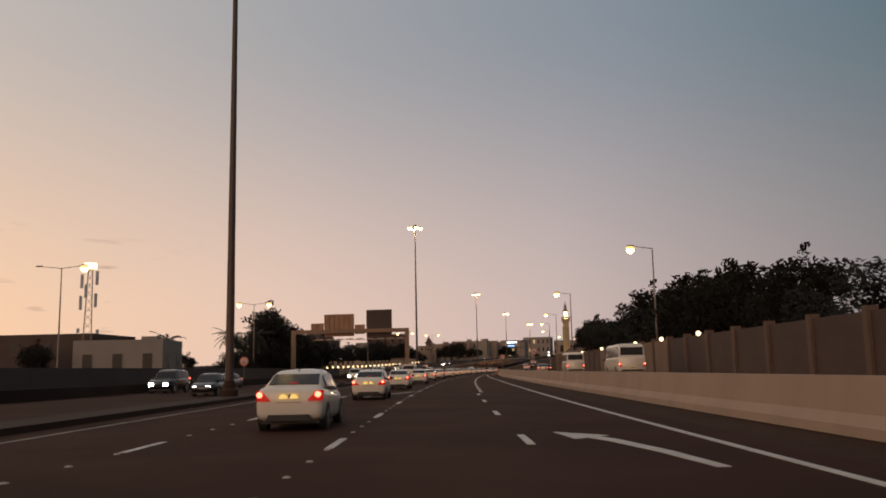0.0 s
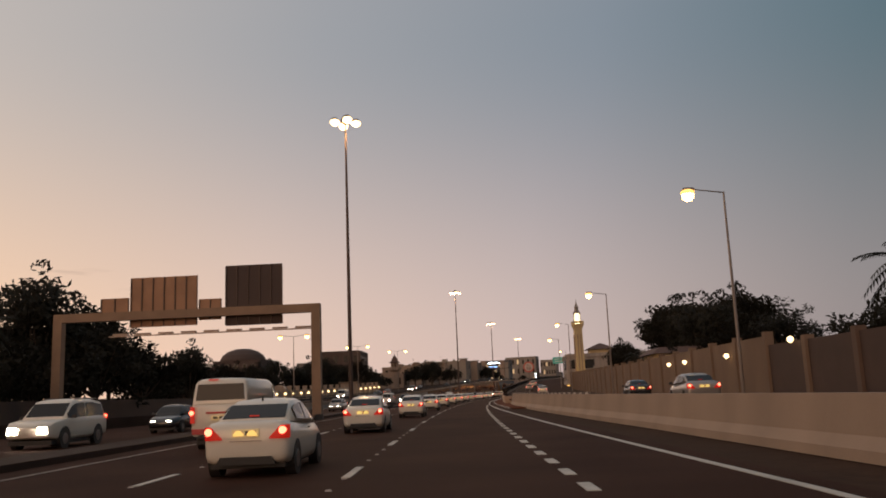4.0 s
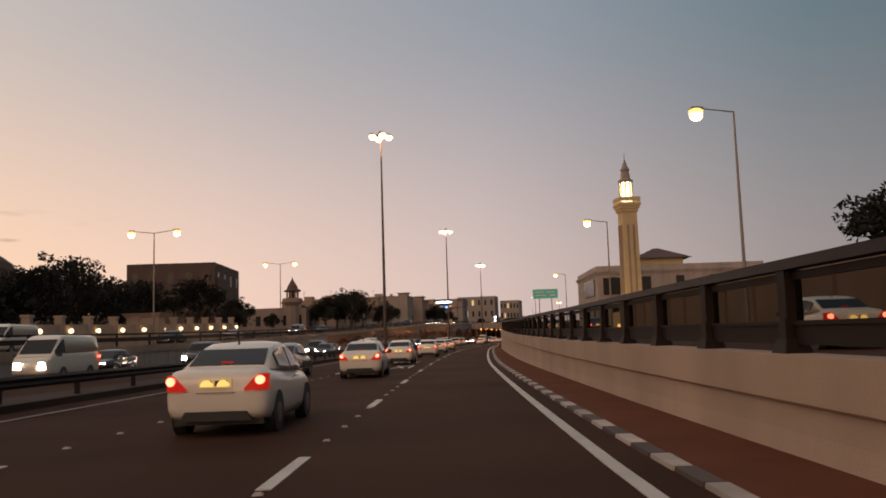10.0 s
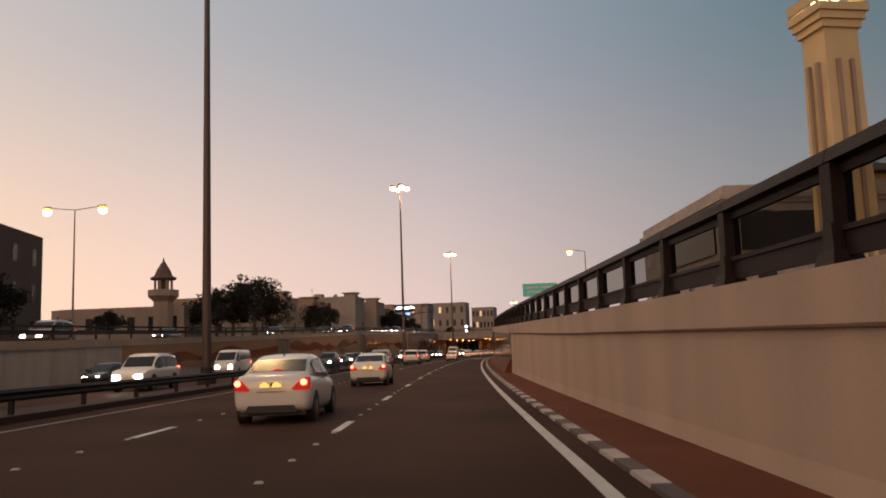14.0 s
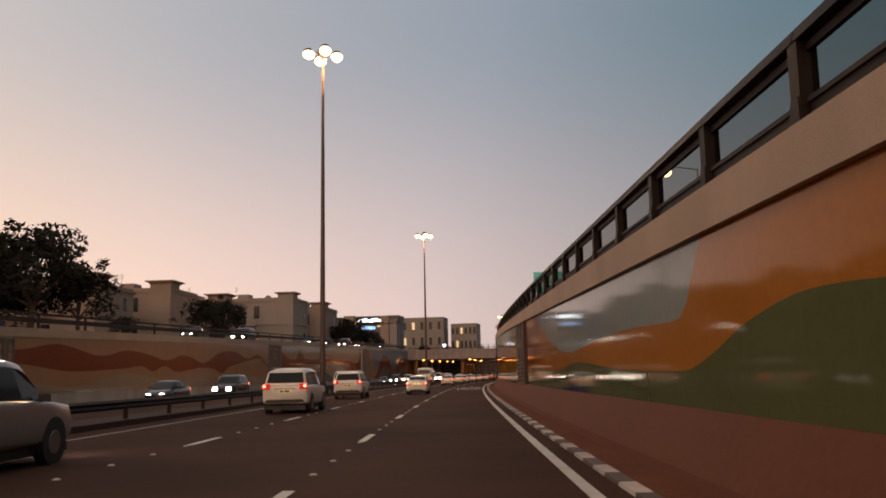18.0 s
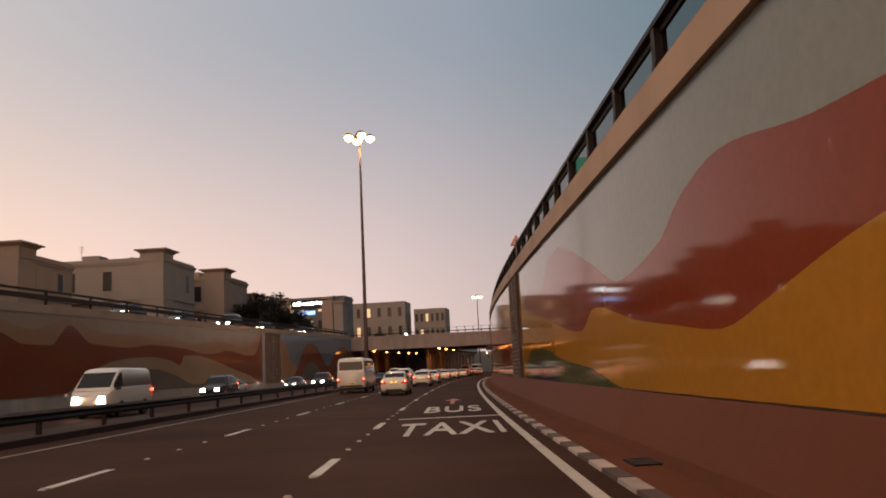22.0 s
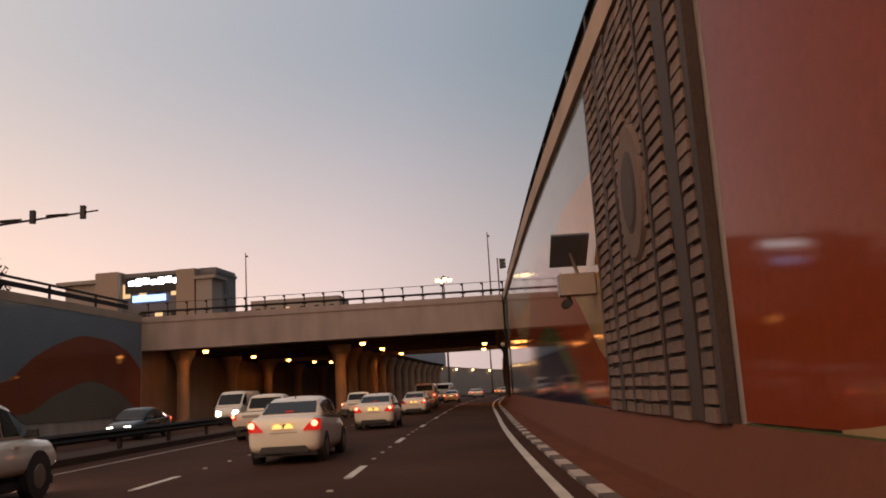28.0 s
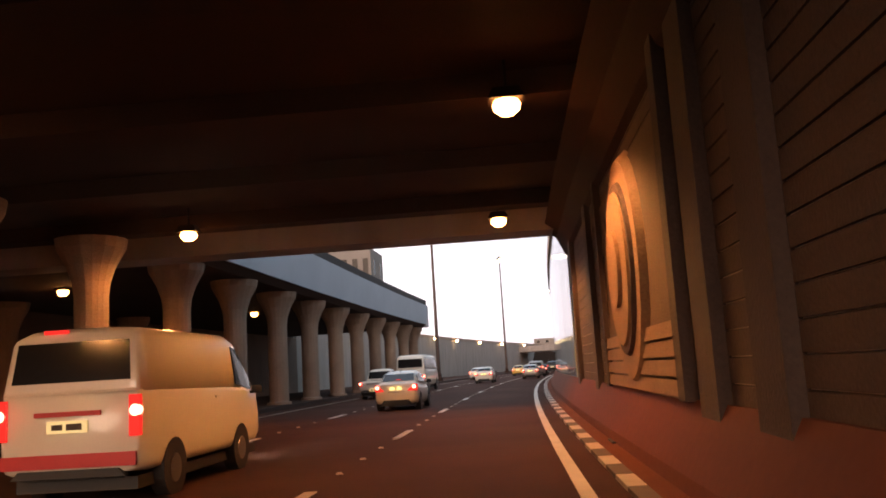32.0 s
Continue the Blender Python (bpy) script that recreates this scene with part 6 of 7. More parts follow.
# long compound wall with globe lamps, gate and domed hall
t = thing("compound_wall", Matrix.Identity(4), "long sand-coloured compound wall with merlons and a row of lit lamps", "wall")
bm = bmesh.new()
strip(bm, 92, 236, lambda v: ((-42.0, HS(v) - 0.1), (-42.0, HS(v) + 2.6), (-42.4, HS(v) + 2.6), (-42.4, HS(v) - 0.1)), 8)
bmesh.ops.recalc_face_normals(bm, faces=bm.faces)
part("wall", bm, COMPOUND, t)
for i in range(24):
    v = 95 + i * 6.0
    p = at(v, -42.15, HS(v))
    bm = bmesh.new(); box(bm, p.x, p.y, p.z + 1.6, 0.8, 0.8, 3.3); box(bm, p.x, p.y, p.z + 3.4, 1.0, 1.0, 0.25); ps = part("pier", bm, COMPOUND, t)
    q = at(v + 1.5, -41.7, HS(v) + 1.9)
    bm = bmesh.new(); revolve(bm, ((0.05, q.z - 0.2), (0.22, q.z - 0.1), (0.26, q.z + 0.1), (0.1, q.z + 0.28)), 10, q.x, q.y); part("wall_lamp", bm, LAMP_WHITE, t, "glowing globe lamp")
t = thing("gateway", spot(140, -43.5) @ Matrix.Scale(0.55, 4), "sand-coloured arched gateway in the compound wall", "gate")
bm = bmesh.new(); box(bm, -2.4, 0, 1.9, 1.6, 1.6, 3.8); box(bm, 2.4, 0, 1.9, 1.6, 1.6, 3.8); part("jamb", bm, COMPOUND, t)
bm = bmesh.new(); tube(bm, (0, -0.8, 3.7), (0, 0.8, 3.7), 3.1, n=28); part("arch", bm, COMPOUND, t)
bm = bmesh.new(); box(bm, 0, 0.1, 1.6, 3.0, 0.3, 3.2); part("door", bm, ROOF_TILE, t)
t = thing("gatehouse", spot(203, -43.5) @ Matrix.Scale(0.72, 4), "sand-coloured gatehouse with a flared flat roof", "gate")
bm = bmesh.new(); box(bm, 0, 0, 2.4, 6.0, 3, 4.8); part("wall", bm, COMPOUND, t)
bm = bmesh.new(); box(bm, 0, 0, 5.2, 6.0, 3.2, 0.9, 1.35, 1.25); part("roof", bm, COMPOUND, t)
bm = bmesh.new(); box(bm, 0, -1.52, 1.5, 1.6, 0.1, 3.0); part("door", bm, WIN, t)
t = thing("domed_hall", spot(226, -84, 0.05), "grey-beige hall with a broad low dome", "hall")
bm = bmesh.new(); box(bm, 0, 0, 6, 15, 14, 12); part("wall", bm, PLASTER_DK, t)
bm = bmesh.new(); box(bm, -18, 2, 5.2, 24, 12, 10.4); part("wing", bm, PLASTER_DK, t)
bm = bmesh.new(); revolve(bm, ((7.2, 11.9), (7.1, 12.6), (6.4, 13.8), (4.8, 15.0), (2.5, 15.8), (0.1, 16.0)), 28); part("dome", bm, PLASTER_DK, t)
for i in range(5):
    part_window(t, -5.6 + i * 2.8, -7.0, 9.5, 1.0, 2.4, WIN, 0)
# dark modern building
house("office_block", spot(262, -62, 0.12), 17, 22, 13.7, PLASTER_DK, "dark brown office block with pale pennants on its front", 3, 5, 0.7, lit=0, category="office building",
      extras=(("stair_block", lambda b: box(b, -9.0, 0, 5.4, 10, 20, 10.8), PLASTER_GY), ("pennant", lambda b: (box(b, 1.5, -11.12, 8.8, 0.7, 0.1, 2.0, 0.6), box(b, 5.5, -11.12, 8.8, 0.7, 0.1, 2.0, 0.6)), CONC_PALE), ("corner_fin", lambda b: box(b, 8.7, -6, 6, 0.5, 8, 11), PLASTER_DK),
              ("window_band", lambda b: box(b, 2, -11.1, 4.6, 11, 0.1, 1.1), WIN)))
house("villa", spot(262, -96), 16, 14, 12.5, PLASTER_GY, "grey villa with cornices behind trees", 3, 4, 0.4, 0.5)
# clock-like minaret on the left
t = thing("small_minaret", spot(306, -52.5), "beige octagonal minaret with a balcony and pointed roof", "minaret")
g0 = 0.0
bm = bmesh.new(); revolve(bm, ((1.75, 0), (1.7, 6.6), (1.9, 6.9)), 8); part("shaft", bm, PLASTER, t)
bm = bmesh.new(); revolve(bm, ((1.9, 6.9), (2.7, 7.6), (2.7, 8.6), (2.5, 8.65), (1.2, 8.7)), 8); part("balcony", bm, PLASTER, t)
for k in range(8):
    a = math.pi * 2 * k / 8
    bm = bmesh.new(); tube(bm, (1.45 * math.cos(a), 1.45 * math.sin(a), 8.6), (1.45 * math.cos(a), 1.45 * math.sin(a), 10.3), 0.22, n=6); part("column", bm, PLASTER, t)
bm = bmesh.new(); revolve(bm, ((1.0, 8.6), (1.0, 10.3), (2.2, 10.4), (2.3, 10.7), (1.6, 11.0), (1.2, 12.0), (0.2, 13.6), (0.05, 14.2)), 8); part("roof", bm, ROOF_TILE, t)
house("mosque_hall", spot(312, -60), 22, 12, 5.4, PLASTER, "low beige prayer hall with a plain parapet", 1, 6, 0.4, category="mosque")
house("villa", spot(330, -70), 26, 12, 6.0, PLASTER, "row of low beige flat-roofed houses", 2, 7, 0.5, lit=1)
# villas above the far wall
def aerial(b, x, y, z, h=3.0):
    tube(b, (x, y, z), (x, y, z + h), 0.035, n=5)
    for k in range(4):
        box(b, x, y, z + h - 0.25 - k * 0.25, 0.9 - 0.1 * k, 0.04, 0.04)


def flared(b, x, y, z, w, d, k=0.8):
    """An overhanging cap that widens upwards in two steps."""
    box(b, x, y, z, w, d, 0.35, (d + k) / d, (w + k) / w)
    box(b, x, y, z + 0.27, w + k * 1.5, d + k * 1.5, 0.2)


for v, u, w, d, h, mt in ((352, -60, 18, 12, 8.6, PLASTER), (374, -58, 16, 12, 9.6, PLASTER), (396, -56, 14, 12, 9.2, PLASTER), (422, -55, 22, 12, 11.6, PLASTER_GY), (441, -48.3, 12, 12, 10.6, PLASTER), (455, -47, 9, 10, 7.6, PLASTER), (470, -64, 24, 14, 9.0, PLASTER)):
    house("villa", spot(v, u), w, d, h, mt, "beige two-storey villa with flared cornices, corner tower and roof aerial", 2, 4, 0.45, 0.25,
          extras=(("corner_tower", lambda b: box(b, w / 2 - 1.6, -d / 2 + 1.6, h / 2 + 0.55, 3.5, 3.6, h + 1.1), mt), ("tower_cap", lambda b: flared(b, w / 2 - 1.6, -d / 2 + 1.6, h + 1.2, 3.6, 3.7), mt),
                  ("roof_room", lambda b: box(b, -w * 0.1, 0, h + 0.9, 2.6, 3, 1.8), mt), ("balcony", lambda b: (box(b, -w * 0.12, -d / 2 - 0.6, h * 0.5, w * 0.5, 1.2, 0.25), box(b, -w * 0.12, -d / 2 - 1.15, h * 0.5 + 0.5, w * 0.5, 0.12, 0.9)), mt),
                  ("lower_cornice", lambda b: box(b, 0, 0, h * 0.52, w + 0.5, d + 0.5, 0.22), mt),
                  ("aerial", lambda b: aerial(b, -w * 0.2, 0, h + 0.3, 3.4), STEEL), ("water_tank", lambda b: revolve(b, ((0.7, h + 0.4), (0.7, h + 1.5), (0.2, h + 1.8)), 12, w * 0.12, 2), PLASTER_GY)))
# lit shop building past the bridge
t = house("shop_building", place(520, -49.4 - bend(520), 8.2, -0.1 + math.atan(1.16e-3 * 65)), 19, 8, 14.0, SHOP_CLAD, "dark grey shop building with brightly lit lettering on its sign band", 3, 7, 0.6, 0.2, lit=3, category="shop",
      extras=(("tower", lambda b: box(b, -8.0, -4.2, 7.4, 3.8, 3, 14.8), PLASTER), ("tower", lambda b: box(b, 5.2, -4.2, 7.2, 3.0, 3, 14.4), PLASTER), ("side_wing", lambda b: (box(b, -12.6, -2.0, 6.6, 5.6, 6, 13.2), box(b, -12.8, -2.0, 13.5, 7.6, 7.5, 0.6)), PLASTER_GY), ("side_wing", lambda b: (box(b, 8.4, -4.0, 6.3, 2.6, 4, 12.6), box(b, 8.6, -4.0, 12.8, 3.6, 5, 0.5)), PLASTER_GY), ("sign_board", lambda b: box(b, 0, -4.25, 12.6, 11, 0.4, 2.6), WIN), *[("lit_sign", lambda b, k=k: box(b, -4.4 + k * 1.25, -4.5, 12.9 + 0.12 * (k % 3), 0.95, 0.12, 0.75 + 0.2 * (k * 5 % 3)), SIGN_LIT) for k in range(8)], ("blue_sign", lambda b: (box(b, -1.5, -4.3, 10.4, 5.5, 0.3, 1.0), box(b, 4.4, -4.3, 10.4, 1.6, 0.3, 1.0)), SIGN_BLUE)))
for v, u, w, h in ((600, -60, 24, 21), (606, -40, 12, 18), (640, -58, 30, 9), (800, -36, 24, 6), (620, -90, 30, 12)):
    house("town_block", place(v, u, 6.5, 0.1), w, 12, h, PLASTER_GY, "distant grey flat-roofed town building", 3, 6, 0.5, 0, lit=1, category="building")
t = thing("lit_column_sign", place(566, -31 - bend(566), 7.5), "slim upright shop sign with glowing white bands", "sign")
bm = bmesh.new(); box(bm, 0, 0, 3.6, 1.2, 0.8, 7.2); part("pylon", bm, PLASTER_DK, t)
for k in range(3):
    bm = bmesh.new(); box(bm, 0, -0.45, 2 + k * 2.1, 1.1, 0.1, 1.1); part("panel", bm, SIGN_LIT, t)

# ---- right side: compound wall, villa, great minaret ----
t = thing("beige_wall", Matrix.Identity(4), "tall beige panelled boundary wall along the service road", "wall")
for i in range(56):
    v = -140 + i * 6.2
    if v > 205:
        break
    a, b = at(v, 19.3, side_level(v)), at(v + 6.0, 19.3, side_level(v + 6.0))
    z = (a.z + b.z) / 2
    hgt = 3.3 if v < 20 else 3.9
    bm = bmesh.new(); box(bm, 0, 0, hgt / 2, 0.3, 6.0, hgt); pn = part("panel", bm, BEIGE_WALL if v > 15 or -53 < v < -30 or -16 < v < -9 else FENCE, t)
    pn.matrix_world = place(v + 3.1, 19.3, z - 0.1)
    bm = bmesh.new(); box(bm, -0.05, 0, hgt / 2 + 0.1, 0.55, 0.5, hgt + 0.3); pr = part("pier", bm, PANEL_BR if v < 15 else BEIGE_WALL, t)
    pr.matrix_world = place(v, 19.3, z - 0.1)
for v in (-58, -45.6, -33.2, -20.8, -8.4, 16.4, 28.8, 41.2, 47.4):
    t = thing("wall_lamp", place(v, 19.05, side_level(v) + (3.3 if v < 20 else 2.9)), "small white lamp on the boundary wall", "lamp", "boundary wall lamps")
    bm = bmesh.new(); box(bm, 0.0, 0, -0.02, 0.3, 0.1, 0.08); part("bracket", bm, STEEL, t)
    bm = bmesh.new(); revolve(bm, ((0.06, -0.2), (0.17, -0.1), (0.19, 0.05), (0.08, 0.16)), 10, -0.22, 0); part("globe", bm, LAMP_WHITE, t, "glowing white globe")
t = thing("guard_house", spot(62, 22.5), "small beige gatehouse with a dark tiled roof and lit wall lamps", "gatehouse")
bm = bmesh.new(); box(bm, 0, 0, 2.2, 5, 8, 4.4); part("wall", bm, GOLD_STONE, t)
bm = bmesh.new(); box(bm, 0, 0, 4.7, 6.2, 9.2, 0.7, 0.7); part("roof", bm, ROOF_TILE, t)
for y in (-3.9, -2.4):
    bm = bmesh.new(); box(bm, -2.6, y, 3.4, 0.2, 0.35, 0.25); part("wall_lamp", bm, LAMP_WHITE, t, "white wall lamp")
house("modern_villa", spot(238, 31, 0.05), 26, 22, 8.4, CONC_PALE, "pale modern two-storey villa with broad windows and a hipped roof pavilion", 2, 5, 0.8, 0.3, category="house", sides=(-1,),
      extras=(("pavilion", lambda b: box(b, -2, -4, 9.6, 7, 7, 1.8), GOLD_STONE), ("hipped_roof", lambda b: box(b, -2, -4, 11.4, 9.4, 9.4, 1.9, 0.1), ROOF_TILE), ("glass_wall", lambda b: (box(b, -8.5, -11.1, 6.0, 7, 0.15, 2.6), box(b, -13.1, -4, 6.0, 0.15, 10, 2.6)), WIN)))
house("villa", spot(150, 37), 30, 18, 3.6, PLASTER, "low beige house behind the boundary wall", 1, 6, 0.5, 0.3, sides=(-1,))


def great_minaret():
    t = thing("great_minaret", spot(217, 22.4, 0.2), "tall square golden-lit stone minaret with a balcony and lantern", "minaret")
    H = 20.2 - side_level(217)
    bm = bmesh.new()
    box(bm, 0, 0, 1.1, 4.6, 4.6, 2.2); part("plinth", bm, GOLD_STONE, t)
    bm = bmesh.new(); box(bm, 0, 0, H / 2 + 0.5, 2.45, 2.45, H - 1.6, 0.86); part("shaft", bm, GOLD_STONE, t)
    for s in (-1, 1):
        bm = bmesh.new(); box(bm, s * 0.42, -1.18, H * 0.5, 0.24, 0.3, H * 0.66, 0.9); part("rib", bm, PLASTER, t)
        bm = bmesh.new(); box(bm, -1.18, s * 0.42, H * 0.5, 0.3, 0.28, H * 0.66, 0.9); part("rib", bm, PLASTER, t)
    for k in range(3):
        bm = bmesh.new(); box(bm, 0, 0, H - 0.9 + k * 0.45, 2.5 + k * 0.33, 2.5 + k * 0.33, 0.44); part("cornice", bm, GOLD_STONE, t)
    bm = bmesh.new()
    for s in (-1, 1):
        box(bm, s * 1.5, 0, H + 0.7, 0.1, 3.1, 0.6); box(bm, 0, s * 1.5, H + 0.7, 2.9, 0.1, 0.6)
    part("balustrade", bm, GOLD_STONE, t)
    bm = bmesh.new(); revolve(bm, ((0.85, H + 0.4), (0.85, H + 3.3)), 8); part("lantern", bm, mat("lantern_glow", (0.8, 0.75, 0.55), 0.6, emit=(1.0, 0.86, 0.5), power=3.2), t, "lit lantern room")
    for k in range(8):
        a = math.pi * 2 * (k + 0.5) / 8
        bm = bmesh.new(); tube(bm, (0.9 * math.cos(a), 0.9 * math.sin(a), H + 0.4), (0.9 * math.cos(a), 0.9 * math.sin(a), H + 3.4), 0.1, n=6); part("column", bm, PLASTER, t)
    bm = bmesh.new(); revolve(bm, ((1.1, H + 3.3), (1.1, H + 3.6), (0.75, H + 3.8), (0.55, H + 4.9), (0.68, H + 5.2), (0.4, H + 5.7), (0.22, H + 6.3), (0.05, H + 6.8)), 12); part("cap", bm, PLASTER_GY, t)
    bm = bmesh.new(); tube(bm, (0, 0, H + 6.6), (0, 0, H + 7.8), 0.06, 0.02, 6); part("finial", bm, RAIL, t)
    for dx, dy in ((-3.2, -3.2), (3.0, -3.2), (-3.2, 3.0)):
        p = t.matrix_world @ Vector((dx, dy, 0.5))
        ob = new("minaret_uplight", bpy.data.lights.new("minaret_uplight", 'SPOT'))
        ob.data.energy, ob.data.color, ob.data.spot_size, ob.data.shadow_soft_size = 480, (1.0, 0.68, 0.22), radians(60), 0.2
        ob.matrix_world = look(p, t.matrix_world @ Vector((dx * 0.1, dy * 0.1, 10)))
        bm = bmesh.new(); box(bm, dx, dy, 0.25, 0.5, 0.4, 0.4, 0.8); part("floodlight", bm, LAMP_WARM, t, "small floodlight at the foot")


great_minaret()


# ---- trees ----
def leaf_cloud(bm, rng, centre, radius, count, size):
    for _ in range(count):
        d = Vector((rng.gauss(0, 1), rng.gauss(0, 1), rng.gauss(0, 1))).normalized() * radius * (rng.random() ** 0.4)
        c = centre + Vector((d.x, d.y, d.z * 0.8))
        a = Vector((rng.gauss(0, 1), rng.gauss(0, 1), rng.gauss(0, 1))).normalized()
        b = a.orthogonal().normalized()
        s = size * rng.uniform(0.6, 1.4)
        vs = [bm.verts.new(c + a * s * x + b * s * 0.5 * y) for x, y in ((-0.9, 0), (0, -0.8), (1.1, 0), (0, 0.8))]
        bm.faces.new(vs)


def tree(seed, height, spread, count=2600, leaf=0.26):
    rng = random.Random(seed)
    t = thing("tree", Matrix.Identity(4), "dense dark broad-leaved tree with an uneven crown", "tree", "roadside trees")
    bm = bmesh.new()
    tube(bm, (0, 0, 0), (0.15, 0.1, height * 0.32), 0.3, 0.2, 10)
    tops = []
    for k in range(9):
        a = k * 2.4 + rng.random()
        r = spread * rng.uniform(0.25, 0.8)
        z = height * rng.uniform(0.45, 0.88)
        p = Vector((r * math.cos(a), r * math.sin(a), z))
        tube(bm, (0.15, 0.1, height * 0.3), p, 0.13, 0.04, 6)
        tops.append(p)
    tops.append(Vector((0, 0, height * 0.88)))
    part("trunk", bm, BARK, t)
    bm = bmesh.new()
    per = count // len(tops)
    for p in tops:
        leaf_cloud(bm, rng, p, spread * rng.uniform(0.34, 0.5), per, leaf)
        for _ in range(3):
            leaf_cloud(bm, rng, p + Vector((rng.gauss(0, 1), rng.gauss(0, 1), rng.gauss(0, 0.8))) * spread * 0.33, spread * 0.16, per // 10, leaf)
    part("crown", bm, LEAF, t)
    return t


def palm(seed, height):
    rng = random.Random(seed)
    t = thing("palm_tree", Matrix.Identity(4), "date palm with a rough trunk and drooping fronds", "palm", "roadside palms")
    bm = bmesh.new()
    for k in range(8):
        tube(bm, (0, 0, height * k / 8), (0, 0, height * (k + 1) / 8), 0.24, 0.19, 8)
    part("trunk", bm, BARK, t)
    for k in range(26):
        a = k * 2.39996
        up = rng.uniform(-0.3, 1.0)
        L = rng.uniform(2.2, 2.9)
        bm = bmesh.new()
        pts = []
        for i in range(9):
            q = i / 8
            pts.append(Vector((math.cos(a) * L * q, math.sin(a) * L * q, height + up * L * q * 0.9 - 1.5 * q * q * (1.2 - up * 0.5))))
        side = Vector((-math.sin(a), math.cos(a), 0))
        for i in range(8):
            for s in (-1, 1):
                w = 0.5 * math.sin(math.pi * min(0.95, (i + 0.7) / 8)) + 0.1
                tip = pts[i] + side * s * w + (pts[i + 1] - pts[i]) * 0.9 + Vector((0, 0, -0.18))
                bm.faces.new([bm.verts.new(p) for p in (pts[i], pts[i] + (pts[i + 1] - pts[i]) * 0.45, tip)])
                tip2 = tip + (pts[i + 1] - pts[i]) * 0.5
                bm.faces.new([bm.verts.new(p) for p in (pts[i] + (pts[i + 1] - pts[i]) * 0.5, pts[i + 1], tip2)])
        part("frond", bm, LEAF_PALM, t)
    return t


T1, T2, T3 = tree(3, 9.0, 4.2), tree(8, 7.5, 4.6), tree(21, 10.5, 5.0, 3200)
PALM = palm(5, 7.0)
first = {T1: True, T2: True, T3: True, PALM: True}


def plant(ob, v, u, k=1.0, z=None, spin=0.0):
    z = (0.3 if v < 72 and u < 0 else side_level(v)) if z is None else z
    m = place(v, u, z - 0.05, spin)
    if first.get(ob):
        first[ob] = False
        ob.scale = (1, 1, 1)
        ob.matrix_world = m @ Matrix.Scale(k, 4)
        return ob
    c = copy_thing(ob, m)
    c.matrix_basis = m @ Matrix.Scale(k, 4)
    return c


# dark rows on the right behind the wall
rng = random.Random(11)
TOPS = ((-150, 6.0), (-80, 6.0), (-63, 8.6), (-47, 9.6), (-31, 10.6), (-16, 11.6), (-9, 10.8), (1, 9.8), (3, 8.5), (6, 6.0), (8.5, 5.0), (22, 5.0), (27, 7.5), (44, 7.5), (70, 5.5))
TALL = {T1: 9.0, T2: 7.5, T3: 10.5}
for i, v in enumerate(range(-150, 70, 8)):
    kind = (T1, T2, T3)[i % 3]
    plant(kind, v + rng.uniform(-2, 2), 26 + rng.uniform(-1.5, 2.5), lerp_table(TOPS, v) / TALL[kind] * rng.uniform(0.82, 1.0), spin=rng.uniform(0, 6))
for v, u, k in ((143, 27.5, 0.85), (150, 28.5, 0.9), (66, 31, 1.05), (74, 34, 1.1), (84, 28, 1.1), (91, 29, 1.15), (98, 31, 0.9), (58, 27, 0.9), (64, 26.5, 0.95), (71, 27, 1.0), (78, 27.5, 1.05)):
    plant(T3, v, u, k, spin=v)
for v, u, k in ((14, 25, 1.05), (109, 28.5, 0.85), (122, 27.5, 0.9)):
    plant(PALM, v, u, k, spin=v)
for v, u, k in ((128, 30, 0.55), (136, 29, 0.5), (145, 30, 0.5), (153, 31, 0.5), (172, 28, 0.55), (164, 26, 0.6)):
    plant(T2, v, u, k, spin=v)
# left side
for v, u, k in ((25, -40, 0.6), (33, -38.5, 0.6), (40, -42, 0.7), (50, -43, 1.35), (58, -41, 1.2), (66, -43, 1.15), (16, -52, 0.55), (8, -54, 0.5), (12, -46, 0.5)):
    plant((T1, T2, T3)[int(v) % 3], v, u, k, spin=v * 1.3)
for i, (v, u, k) in enumerate(((20, -43, 0.55), (29, -43.5, 0.6), (36, -45.5, 0.65), (44, -40.5, 1.1), (46, -45, 1.0), (54, -39, 1.2), (55, -46, 1.35), (62, -45, 1.3), (70, -41, 1.05), (80, -44, 1.0), (84, -40, 0.95), (91, -43, 1.0), (4, -50, 0.55), (-14, -56, 0.6), (-26, -58, 0.6))):
    plant((T2, T3, T1)[i % 3], v, u, k, z=-0.7, spin=v * 0.7)
for v, u, k in ((24, -42.2, 1.12), (36, -40.8, 1.2), (14, -50, 0.9), (60, -52, 0.9), (5, -46, 0.95)):
    plant(PALM, v, u, k, spin=v)
for i, v in enumerate(range(96, 236, 9)):
    plant((T2, T1)[i % 2], v + rng.uniform(-2, 2), -48 - rng.uniform(0, 5), rng.uniform(0.74, 0.97) * (1.3 if v > 150 else 1.0), spin=v)
for v, u, k in ((308, -37.5, 1.15), (309, -41.5, 1.22), (311, -45, 1.1), (312, -35.2, 0.8), (354, -36, 0.75), (356, -39, 0.8), (240, -44, 0.6), (250, -47, 0.8), (282, -50, 0.5), (340, -44, 0.45), (441, -35.6, 1.0), (443, -39.0, 1.05), (446, -33.4, 0.6), (462, -43, 0.75), (376, -45, 0.5), (520, -34, 0.5), (440, -29.5, 0.35)):
    plant((T1, T2)[int(v) % 2], v, u, k, spin=v)

# ---- road markings ----
def quad_mesh(name, w, l, material, h=0.012):
    b = bmesh.new(); box(b, 0, 0, h / 2, w, l, h); me = mesh_of(name, b); me.materials.append(material); return me


